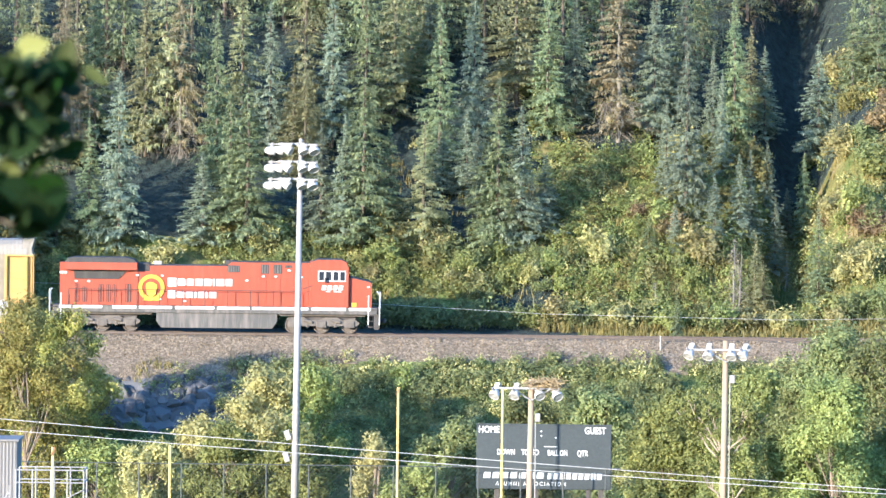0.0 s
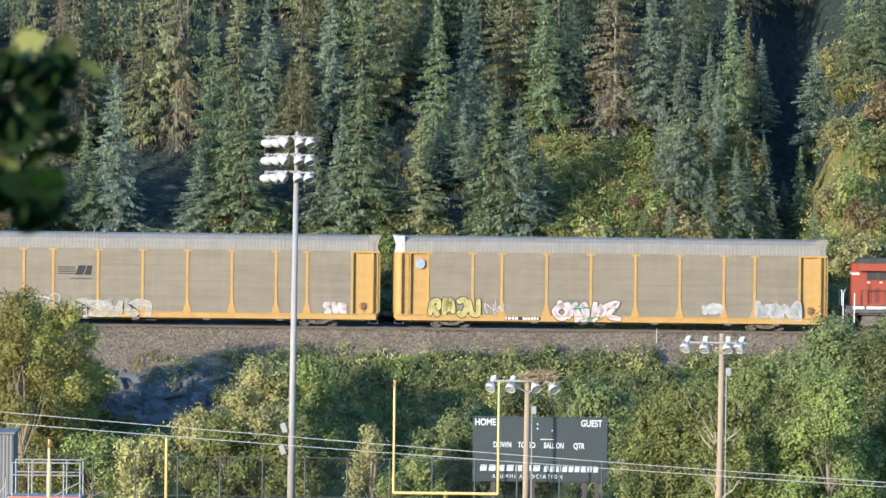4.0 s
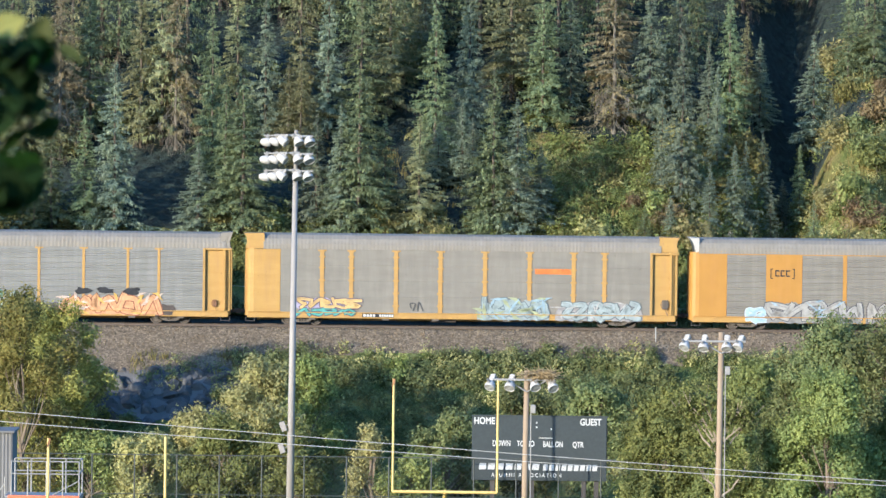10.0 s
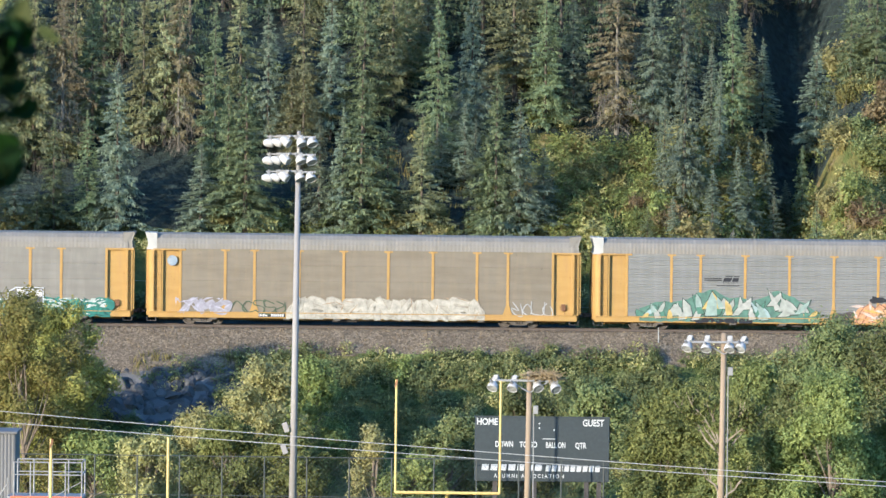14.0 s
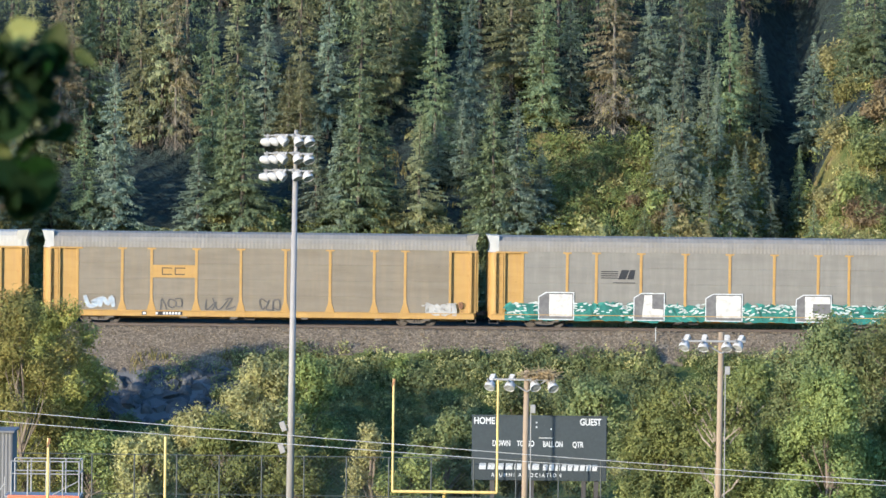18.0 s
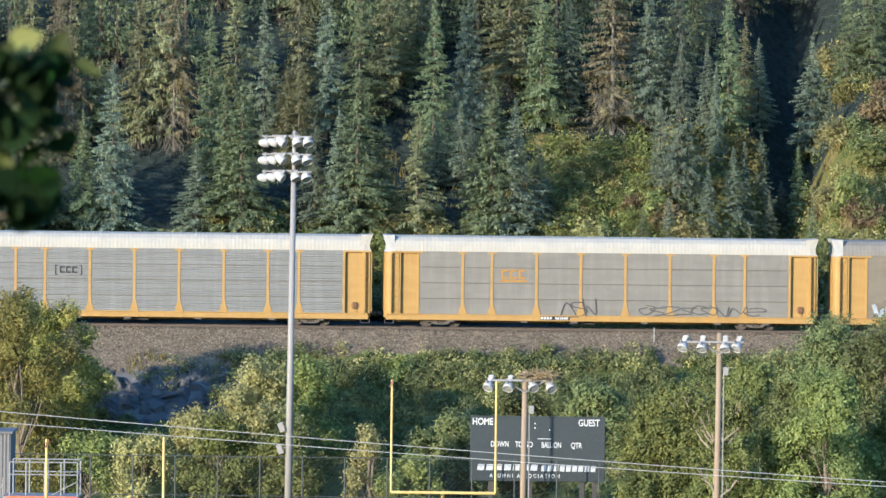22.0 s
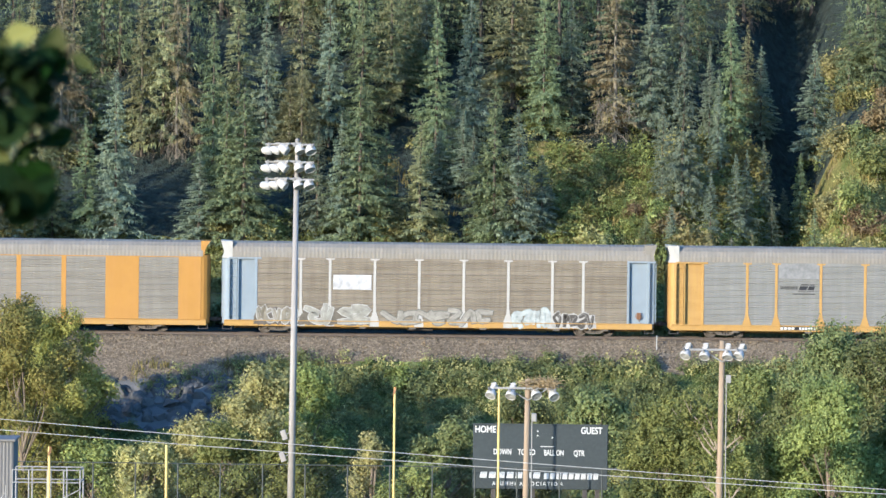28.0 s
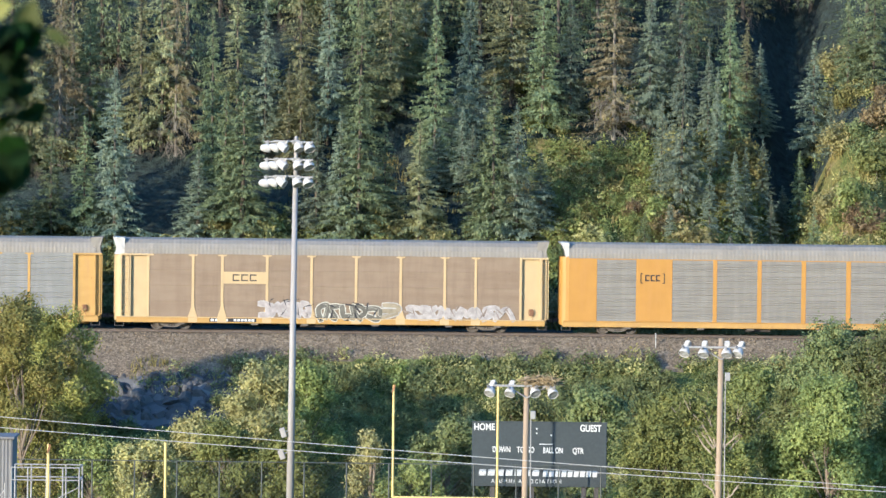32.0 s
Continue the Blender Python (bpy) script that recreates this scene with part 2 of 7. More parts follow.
SIGN_WHITE = plain("white_lettering", (0.459, 0.459, 0.442), 0.6, vary=0.04)
CABLE = plain("aluminium_cable", (0.34, 0.33, 0.31), 0.6, 0.2)
FENCE_DARK = plain("dark_fence_steel", (0.05, 0.055, 0.05), 0.6)
SHED_GREY = painted("corrugated_shed_sheet", (0.120, 0.116, 0.112), (0.18, 0.17, 0.16), 0.4, 0.8, 0.0)
DECK_RED = plain("red_orange_deck_edge", (0.62, 0.13, 0.06), 0.6)
NEST_TWIGS = foliage("nest_twigs", [(0.14, 0.10, 0.06), (0.24, 0.17, 0.10), (0.32, 0.24, 0.16)], 0.0, 0.9)


# ---- mesh building ----
class Shape:
    """Gathers corners and faces for one mesh."""

    def __init__(self):
        self.v, self.f = [], []

    def add(self, verts, faces):
        k = len(self.v)
        self.v.extend(verts)
        self.f.extend([tuple(i + k for i in f) for f in faces])
        return self

    def box(self, x0, x1, y0, y1, z0, z1, c=0.0):
        """A box with chamfered edges where c > 0."""
        if c <= 0:
            vs = [(x, y, z) for z in (z0, z1) for y in (y0, y1) for x in (x0, x1)]
            return self.add(vs, [(0, 2, 3, 1), (4, 5, 7, 6), (0, 1, 5, 4), (2, 6, 7, 3), (0, 4, 6, 2), (1, 3, 7, 5)])
        bm = bmesh.new()
        bmesh.ops.create_cube(bm, size=1)
        for v in bm.verts:
            v.co = Vector(((x0 + x1) / 2 + v.co.x * (x1 - x0), (y0 + y1) / 2 + v.co.y * (y1 - y0), (z0 + z1) / 2 + v.co.z * (z1 - z0)))
        bmesh.ops.bevel(bm, geom=bm.edges[:], offset=c, segments=1, affect="EDGES")
        return self.take(bm)

    def take(self, bm):
        bm.verts.index_update()
        self.add([tuple(v.co) for v in bm.verts], [tuple(v.index for v in f.verts) for f in bm.faces])
        bm.free()
        return self

    def tube(self, a, b, ra, rb=None, sides=8, caps=True):
        a, b = Vector(a), Vector(b)
        rb = ra if rb is None else rb
        q = (b - a).to_track_quat("Z", "Y")
        ring = [Vector((math.cos(2 * math.pi * i / sides), math.sin(2 * math.pi * i / sides), 0)) for i in range(sides)]
        vs = [tuple(a + q @ (r * ra)) for r in ring] + [tuple(b + q @ (r * rb)) for r in ring]
        fs = [(i, (i + 1) % sides, sides + (i + 1) % sides, sides + i) for i in range(sides)]
        if caps:
            fs += [tuple(reversed(range(sides))), tuple(range(sides, 2 * sides))]
        return self.add(vs, fs)

    def prism(self, outline, y0, y1):
        """An outline in x and z, drawn out from y0 to y1."""
        k = len(outline)
        vs = [(x, y0, z) for x, z in outline] + [(x, y1, z) for x, z in outline]
        fs = [(i, (i + 1) % k, k + (i + 1) % k, k + i) for i in range(k)]
        return self.add(vs, fs + [tuple(reversed(range(k))), tuple(range(k, 2 * k))])

    def lathe(self, axis_from, axis_to, profile, sides=12):
        """Turns (distance along, radius) pairs round the axis."""
        a, b = Vector(axis_from), Vector(axis_to)
        q = (b - a).to_track_quat("Z", "Y")
        vs, fs = [], []
        for d, r in profile:
            for i in range(sides):
                w = 2 * math.pi * i / sides
                vs.append(tuple(a + q @ Vector((math.cos(w) * r, math.sin(w) * r, d))))
        for j in range(len(profile) - 1):
            for i in range(sides):
                fs.append((j * sides + i, j * sides + (i + 1) % sides, (j + 1) * sides + (i + 1) % sides, (j + 1) * sides + i))
        return self.add(vs, fs)

    def mesh(self, name, material, smooth=False):
        me = bpy.data.meshes.new(name)
        me.from_pydata(self.v, [], self.f)
        me.materials.append(material)
        if smooth:
            me.shade_smooth()
        me.update()
        bm = bmesh.new()
        bm.from_mesh(me)
        bmesh.ops.recalc_face_normals(bm, faces=bm.faces)
        bm.to_mesh(me)
        bm.free()
        return me


def part(name, shape, material, parent, label="", place=None, smooth=False):
    """One mesh object under a thing or a part."""
    me = shape.mesh(name, material, smooth) if isinstance(shape, Shape) else shape
    ob = new(name, me)
    ob.parent = parent
    if place is not None:
        ob.matrix_basis = place
    if label:
        ob["label"] = label
    return ob


def thing(name, m, label, category, group=""):
    ob = new(name)
    ob.empty_display_size = 0.3
    ob.matrix_basis = m
    return tagged(ob, label, category, group)


def raw_mesh(name, verts, faces, material):
    me = bpy.data.meshes.new(name)
    me.from_pydata([tuple(v) for v in verts], [], faces)
    me.materials.append(material)
    me.update()
    return me


# ---- the ground ----
def smooth_step(a, b, x):
    t = min(1.0, max(0.0, (x - a) / (b - a)))
    return t * t * (3 - 2 * t)


def ground(s, n):
    """Height of the ground over the rail heads, s along the track, n away from the camera."""
    if n < -17:
        h = -9.6 + 23.3 * smooth_step(-225, -372, n)
    elif n < -4.2:
        h = -9.6 + (n + 17) / 12.8 * 8.1
    elif n < -2.5:
        h = -1.5 + (n + 4.2) / 1.7 * 1.31
    elif n < 2.6:
        h = -0.19
    elif n < 4:
        h = -0.19 - (n - 2.6) / 1.4 * 0.41
    elif n < 10:
        h = -0.6 + 0.1 * (n - 4)
    elif n < 14:
        h = 0.9 * (n - 10)
    else:
        h = 3.6 + 0.62 * (n - 14)
    h -= 5.0 * math.exp(-(((s - 21.9 - 0.1 * n) / 2.4) ** 2)) * smooth_step(9, 17, n)
    h += 2.0 * smooth_step(23, 30, s) * smooth_step(6, 14, n)
    if n > 120:
        h = h - (n - 120) * 0.62 * smooth_step(120, 200, n)
    return h


def rough_ground(s, n):
    k = smooth_step(9, 12, n) + smooth_step(-4.5, -6, n) * smooth_step(-20, -15, n)
    return ground(s, n) + k * (0.5 * noise.noise((s * 0.22, n * 0.22, 3.1)) + 0.22 * noise.noise((s * 0.9, n * 0.9, 7.7)))


def stand(s, n, sink=0.0, turn=0.0):
    return TRACK @ pose(s, n, rough_ground(s, n) - sink, 0, 0, turn)


def grid_lines(stops):
    out = []
    for (a, step), (b, _) in zip(stops, stops[1:]):
        k = max(1, round((b - a) / step))
        out += [a + (b - a) * i / k for i in range(k)]
    return out + [stops[-1][0]]


ss = grid_lines([(-3000, 600), (-600, 120), (-120, 12), (-48, 0.8), (48, 0.8), (48, 12), (120, 120), (600, 600), (3000, 1)])
ns = grid_lines([(-3000, 800), (-600, 30), (-400, 12), (-220, 40), (-60, 8), (-20, 0.7), (-4.6, 0.25), (-2, 1.2), (2.2, 0.5), (45, 0.8), (45, 5), (120, 30), (300, 400), (3000, 1)])
gv = [(s, n, rough_ground(s, n)) for n in ns for s in ss]
gf = [(j * len(ss) + i, j * len(ss) + i + 1, (j + 1) * len(ss) + i + 1, (j + 1) * len(ss) + i) for j in range(len(ns) - 1) for i in range(len(ss) - 1)]
ground_ob = new("ground", raw_mesh("ground", gv, gf, EARTH))
ground_ob.matrix_basis = TRACK
ground_ob.data.materials.append(BALLAST)
ground_ob.data.materials.append(ROCK)
ground_ob.data.materials.append(SHADE_LITTER)
for poly in ground_ob.data.polygons:
    c = poly.center
    if -4.5 - 1.5 * (-25 < c.x < -12) + 0.8 * noise.noise((c.x * 0.35, 1.7, c.y * 0.5)) < c.y < 3.2 and abs(c.x) < 600:
        poly.material_index = 1
    elif -24.5 < c.x + noise.noise((c.x, c.y, 0)) < -12.2 and -11 < c.y + 0.8 * noise.noise((c.x * 0.5, 3.0, c.y)) < -5.7:
        poly.material_index = 2
    # dark strip behind the track in place of the train's shadow
    elif 4.2 < c.y < 10.2 and c.x < 9:
        poly.material_index = 3
    # dark ground painted for the spruces' shade in this gap
    elif 3.5 < c.x < 8 and 11 < c.y < 26:
        poly.material_index = 3
    # wooded slope floor, its colour darkened for the shade between trees
    elif 17 < c.y < 300 and (c.x + 3 * noise.noise((c.x * 0.2, c.y * 0.2, 4)) < 6 or c.y + 4 * noise.noise((c.x * 0.2, c.y * 0.2, 9)) > 27):
        poly.material_index = 3
tagged(ground_ob, "earth and dry grass hillside with a ballasted rail bench", "ground", kind="structure")


# ---- railway ----
def railway():
    base = tagged(new("railway_track"), "single rusty railway track on grey ballast", "railway track", kind="structure")
    base.matrix_basis = TRACK
    for y in (-0.75, 0.75):
        sh = Shape()
        prof = [(-0.07, -0.17), (0.07, -0.17), (0.07, -0.155), (0.012, -0.135), (0.012, -0.045), (0.036, -0.035), (0.036, -0.004), (0.03, 0), (-0.03, 0), (-0.036, -0.004), (-0.036, -0.035), (-0.012, -0.045), (-0.012, -0.135), (-0.07, -0.155)]
        k = len(prof)
        vs = [(x, y + a, b) for x in (-500, 500) for a, b in prof]
        sh.add(vs, [(i, (i + 1) % k, k + (i + 1) % k, k + i) for i in range(k)])
        part("rail", sh, RAIL_STEEL, base)
    tie = Shape().box(-0.115, 0.115, -1.3, 1.3, -0.34, -0.172, 0.012).mesh("tie", TIE_WOOD)
    for i in range(150):
        part("tie", tie, TIE_WOOD, base, place=pose(-41 + i * 0.55, random.uniform(-0.03, 0.03), random.uniform(-0.01, 0.005), 0, 0, random.uniform(-1, 1)))
    stones = Shape()
    rnd = random.Random(5)
    for i in range(9000):
        s, n = rnd.uniform(-38, 38), rnd.choice((rnd.uniform(-4.3, -1.35), rnd.uniform(-4.3, -2.3), rnd.uniform(1.35, 3)))
        r = rnd.uniform(0.035, 0.085)
        z = ground(s, n) + r * 0.2
        q = Euler((rnd.uniform(0, 6), rnd.uniform(0, 6), rnd.uniform(0, 6))).to_matrix()
        pts = [(1, 0, 0), (-1, 0, 0), (0, 1, 0), (0, -1, 0), (0, 0, 0.8), (0, 0, -0.8)]
        stones.add([tuple(q @ Vector(p) * r * rnd.uniform(0.8, 1.2) + Vector((s, n, z))) for p in pts],
                   [(0, 2, 4), (2, 1, 4), (1, 3, 4), (3, 0, 4), (2, 0, 5), (1, 2, 5), (3, 1, 5), (0, 3, 5)])
    gravel = part("ballast_stones", raw_mesh("ballast_stones", stones.v, stones.f, GRAVEL), GRAVEL, base)
    tagged(gravel, "loose grey ballast stones", kind="stuff")


GRAVEL = foliage("loose_ballast_stones", [(0.063, 0.049, 0.036), (0.126, 0.097, 0.070), (0.239, 0.186, 0.136)], 0.0, 0.9)
railway()


# ---- plants ----
def limb(sh, a, b, ra, rb, bend, rnd, sides=5, steps=3):
    a, b = Vector(a), Vector(b)
    prev, pr = a, ra
    for i in range(1, steps + 1):
        t = i / steps
        p = a.lerp(b, t) + Vector((rnd.uniform(-1, 1), rnd.uniform(-1, 1), rnd.uniform(-0.3, 0.6))) * bend * (1 if i < steps else 0)
        r = ra + (rb - ra) * t
        sh.tube(prev, p, pr, r, sides, False)
        prev, pr = p, r


def leaf_mesh(name, tris, material):
    """Loose three-cornered leaves or sprays, given as an array of corners."""
    k = len(tris)
    me = bpy.data.meshes.new(name)
    me.vertices.add(3 * k)
    me.vertices.foreach_set("co", np.ascontiguousarray(tris, dtype=np.float32).ravel())
    me.loops.add(3 * k)
    me.loops.foreach_set("vertex_index", np.arange(3 * k, dtype=np.int32))
    me.polygons.add(k)
    me.polygons.foreach_set("loop_start", np.arange(0, 3 * k, 3, dtype=np.int32))
    me.materials.append(material)
    me.update(calc_edges=True)
    return me


def unit(v):
    return v / np.maximum(1e-6, np.linalg.norm(v, axis=-1, keepdims=True))


def spruce(name, seed, high, wide, material, bare=0.0, thin=0.0, label="", fine=30.0, ragged=0.25):
    """A spruce: tapered trunk, whorls of drooping boughs with needle sprays, dead lower boughs up to bare*high."""
    rnd = random.Random(seed)
    rng = np.random.default_rng(seed)
    base = thing(name, Matrix(), label, "tree")
    trunk = Shape()
    limb(trunk, (0, 0, -0.4), (rnd.uniform(-0.1, 0.1), 0, high), 0.011 * high, 0.012, 0.05, rnd, 7, 6)
    tris = []
    turn_a, turn_b = rnd.uniform(0, 6.3), rnd.uniform(0, 6.3)
    z = high * rnd.uniform(0.04, 0.07)
    up = np.array((0.0, 0.0, 1.0))
    while z < high * 0.985:
        u = z / high
        reach = wide * min(1.0, (1 - u) * 1.2) * (0.65 + 0.35 * smooth_step(0, 0.12, u)) * rnd.uniform(0.82, 1.15) + 0.05
        for j in range(rnd.randint(6, 9)):
            if rnd.random() < 0.06 + thin:
                continue
            w = rnd.uniform(0, 2 * math.pi)
            ln = reach * rnd.uniform(0.72, 1.2) * (1 + ragged * math.sin(2 * w + turn_a + 9 * u) + ragged * 0.8 * math.sin(3 * w + turn_b - 15 * u))
            out = np.array((math.cos(w), math.sin(w), 0.0))
            side = np.array((-out[1], out[0], 0.0))
            drop = rnd.uniform(0.12, 0.42) * (1.2 - 0.7 * u)
            z0 = z + rnd.uniform(-0.08, 0.08)
            if u < bare and rnd.random() < (0.85 if u < 0.3 * bare else 0.5):
                tip = Vector(out) * ln * 0.85 + Vector((0, 0, z0 - drop * ln * 2.4))
                limb(trunk, (0, 0, z0), tip, 0.018, 0.006, 0.1, rnd, 3, 3)
                for q in range(8):
                    p = Vector((0, 0, z0)).lerp(tip, rnd.uniform(0.3, 0.98))
                    trunk.tube(p, p + Vector(side) * rnd.uniform(-0.5, 0.5) + Vector((0, 0, -rnd.uniform(0.3, 0.9))), 0.011, 0.005, 3, False)
                continue
            k = max(5, int(ln * fine))
            t = 0.12 + 0.88 * rng.random(k) ** 0.7
            off = rng.uniform(-1, 1, k) * 0.30 * ln * (1.12 - t)
            p = out * (ln * t)[:, None] + side * off[:, None]
            p[:, 2] += z0 - drop * ln * t * t + 0.14 * ln * np.maximum(0, t - 0.72) - 0.25 * np.abs(off) + rng.normal(0, 0.02, k)
            d = out * rng.uniform(0.4, 1.0, k)[:, None] + side * (np.sign(off) * rng.uniform(0.1, 0.9, k))[:, None] + up * rng.uniform(-0.5, 0.1, k)[:, None]
            hang = rng.random(k) < 0.42
            d[hang] = out * rng.uniform(-0.1, 0.5, hang.sum())[:, None] + side * rng.uniform(-0.4, 0.4, hang.sum())[:, None] - up
            d = unit(d)
            l = (rng.uniform(0.15, 0.32, k) * (1.15 - 0.5 * u))[:, None]
            across = np.where(hang[:, None], side + rng.normal(0, 0.45, (k, 3)), np.cross(d, up) + rng.normal(0, 0.4, (k, 3)))
            across = unit(across - d * (across * d).sum(-1, keepdims=True)) * l * rng.uniform(0.12, 0.22, (k, 1))
            tris.append(np.stack((p - across, p + across, p + d * l), 1))
        z += rnd.uniform(0.2, 0.36) * (1.15 - 0.5 * u)
    part("trunk", trunk, SPRUCE_BARK if bare < 0.2 else DEADWOOD, base)
    part("crown", leaf_mesh("crown", np.concatenate(tris), material), material, base)
    return base


def leaf_cloud(rng, blobs, count, size, flat=0.42):
    """Leaves in the outer part of lumpy masses, in twig-sized clusters with gaps between."""
    out = []
    total = sum(b[3] * b[3] for b in blobs)
    for bx, by, bz, r in blobs:
        k = max(4, int(count * r * r / total / 12))
        d = unit(rng.normal(0, 1, (k, 3)) + np.array((0, 0, 0.15)))
        q = d * 2.3 + np.array((bx, by, bz)) * 1.7
        lump = 0.84 + 0.22 * np.sin(q[:, 0] * 1.9 + np.sin(q[:, 2] * 1.7) * 1.3) * np.cos(q[:, 1] * 2.1 + q[:, 2])
        c = np.array((bx, by, bz)) + d * (r * lump * rng.uniform(0.6, 1.08, k))[:, None]
        bough = unit(d + rng.normal(0, 0.45, (k, 3)) + np.array((0, 0, 0.25)))
        c, d, bough = (np.repeat(x, 12, 0) for x in (c, d, bough))
        n = len(c)
        p = c + rng.normal(0, 1, (n, 3)) * size * 1.15 + bough * (rng.uniform(-1, 1, (n, 1)) * size * 1.6)
        nrm = unit(bough + d * 0.4 + rng.normal(0, flat, (n, 3)))
        a = unit(np.cross(nrm, rng.normal(0, 1, (n, 3))))
        b = np.cross(nrm, a)
        l = size * rng.uniform(0.6, 1.25, (n, 1))
        tail = p - a * l * 0.55
        out.append(np.stack((tail + b * l * 0.42, tail - b * l * 0.42, p + a * l * 0.7), 1))
    return np.concatenate(out)


def leafy(name, seed, blobs, count, size, material, label, category, twig=BARK, trunk_r=0.06, stems=1):
    """A tree or bush from lumpy leaf masses, with a limb to each."""
    rnd = random.Random(seed)
    base = thing(name, Matrix(), label, category)
    wood = Shape()
    if stems == 1:
        top = max(b[2] for b in blobs)
        limb(wood, (0, 0, -0.4), (0, 0, top * 0.75), trunk_r, trunk_r * 0.35, trunk_r * 2, rnd, 7, 5)
    for bx, by, bz, r in blobs:
        root = (0, 0, bz * rnd.uniform(0.3, 0.5)) if stems == 1 else (rnd.uniform(-0.3, 0.3), rnd.uniform(-0.3, 0.3), -0.3)
        limb(wood, root, (bx, by, bz), trunk_r * 0.34, trunk_r * 0.12, r * 0.12, rnd, 5, 3)
        for _ in range(1):
            d = Vector((rnd.gauss(0, 1), rnd.gauss(0, 1), rnd.uniform(0.2, 1.2))).normalized() * r * 0.9
            limb(wood, (bx, by, bz - r * 0.3), (bx + d.x, by + d.y, bz + d.z), trunk_r * 0.16, trunk_r * 0.05, r * 0.06, rnd, 3, 2)
    part("trunk" if stems == 1 else "stem", wood, twig, base)
    tris = leaf_cloud(np.random.default_rng(seed), blobs, count * 2, size * 0.72)
    part("crown", leaf_mesh("crown", tris, material), material, base)
    return base


def dome(rnd, wide, high, k):
    out = [(0, 0, high * 0.5, min(wide, high) * 0.5)]
    for _ in range(k):
        w = rnd.uniform(0, 2 * math.pi)
        u = rnd.uniform(0.3, 0.8)
        r = rnd.uniform(0.24, 0.42) * min(wide, high)
        out.append((math.cos(w) * wide * u * 0.8, math.sin(w) * wide * u * 0.8, rnd.uniform(0.25, 0.85) * high * (1.1 - 0.5 * u), r))
    return out


SPRUCE_LABELS = ["dark green spruce on the wooded hillside", "olive green spruce with a ragged crown on the hillside",
                 "bluish green spruce with layered boughs on the hillside", "half-bare spruce with grey dead lower boughs on the hillside"]
SPRUCES = (
    (-27.5, 23.4, 13.8, 1.8, 1), (-25.6, 24.3, 16.0, 1.5, 3), (-28.4, 23.4, 13.0, 1.5, 0), (-23.6, 26.5, 10.8, 1.6, 0), (-20.1, 25.9, 12.4, 1.5, 1),
    (-18.7, 26.3, 15.3, 1.9, 1), (-17.7, 25.7, 14.5, 1.5, 3), (-13.5, 26.7, 12.0, 1.8, 1), (-15.2, 23.6, 11.9, 1.3, 0), (-11.6, 26.1, 10.8, 1.6, 2),
    (-9.2, 27.4, 12.4, 1.8, 1), (-7.3, 26.8, 11.2, 1.6, 2), (-3.0, 30.0, 11.3, 2.0, 1), (-5.0, 26.8, 11.2, 1.6, 0), (0.0, 24.5, 12.3, 1.5, 0),
    (2.4, 27.0, 12.0, 1.6, 2), (5.5, 31.4, 11.4, 2.4, 1), (7.5, 28.3, 10.5, 1.6, 0), (9.5, 30.2, 9.0, 1.4, 2), (12.4, 28.1, 13.4, 2.2, 3),
    (14.9, 28.4, 10.9, 1.6, 2), (17.0, 30.4, 10.1, 1.7, 2), (21.8, 31.6, 7.2, 1.6, 1), (20.4, 28.0, 10.9, 1.4, 0), (26.4, 30.4, 8.4, 1.7, 2),
    (28.8, 30.8, 7.4, 1.6, 0), (30.5, 29.9, 8.6, 1.6, 0), (-21.6, 16.0, 12.4, 2.0, 2), (-23.6, 16.9, 8.7, 1.5, 0), (-25.8, 16.3, 8.3, 1.6, 0),
    (-28.4, 15.6, 7.5, 1.7, 2), (-26.9, 15.1, 4.1, 1.7, 0), (-13.0, 16.2, 10.9, 2.3, 0), (-14.2, 17.1, 9.8, 1.6, 0), (-16.0, 16.4, 6.4, 1.7, 2),
    (-10.0, 24.9, 6.5, 1.7, 1), (-9.2, 23.7, 7.7, 1.5, 1), (-8.1, 17.7, 7.6, 1.6, 2), (-5.3, 16.3, 11.6, 2.3, 0), (-6.5, 16.6, 9.0, 1.5, 2),
    (-3.5, 17.8, 7.6, 1.4, 0), (-1.2, 16.4, 8.8, 1.9, 1), (0.2, 22.1, 4.7, 1.2, 2), (1.8, 22.1, 5.8, 1.4, 2), (2.5, 20.9, 5.5, 1.1, 2),
    (3.8, 16.5, 11.8, 1.9, 0), (5.3, 16.5, 9.8, 1.8, 2), (3.3, 16.8, 6.4, 1.3, 0), (7.0, 18.0, 5.7, 1.4, 2), (16.6, 19.7, 12.3, 1.8, 2),
    (15.4, 22.3, 6.9, 1.4, 2), (18.9, 27.4, 7.3, 1.4, 2), (19.3, 24.4, 7.7, 1.2, 2), (17.3, 21.8, 3.8, 1.2, 2), (17.8, 21.5, 4.2, 1.0, 0),
    (18.3, 17.1, 5.1, 1.4, 2), (20.1, 18.6, 6.1, 1.5, 2), (20.9, 19.4, 6.5, 1.3, 2), (22.4, 23.9, 5.3, 1.4, 2), (22.7, 20.2, 5.3, 1.4, 2),
    (22.8, 31.9, 6.6, 1.7, 2), (23.9, 25.3, 3.4, 1.2, 2), (24.9, 23.5, 6.5, 1.2, 0), (13.9, 15.8, 2.9, 1.2, 0), (15.6, 15.8, 3.6, 1.1, 2),
    (24.9, 12.1, 7.1, 1.7, 0), (27.3, 26.7, 4.2, 1.2, 2), (15.0, 3, 3.2, 0.7, 0), (-2.0, 33.2, 8.6, 1.5, 0), (-0.5, 35.1, 7.1, 1.4, 2),
    (20.7, 11.0, 5.9, 1.7, 1), (21.1, 10.6, 4.4, 1.7, 1),
)


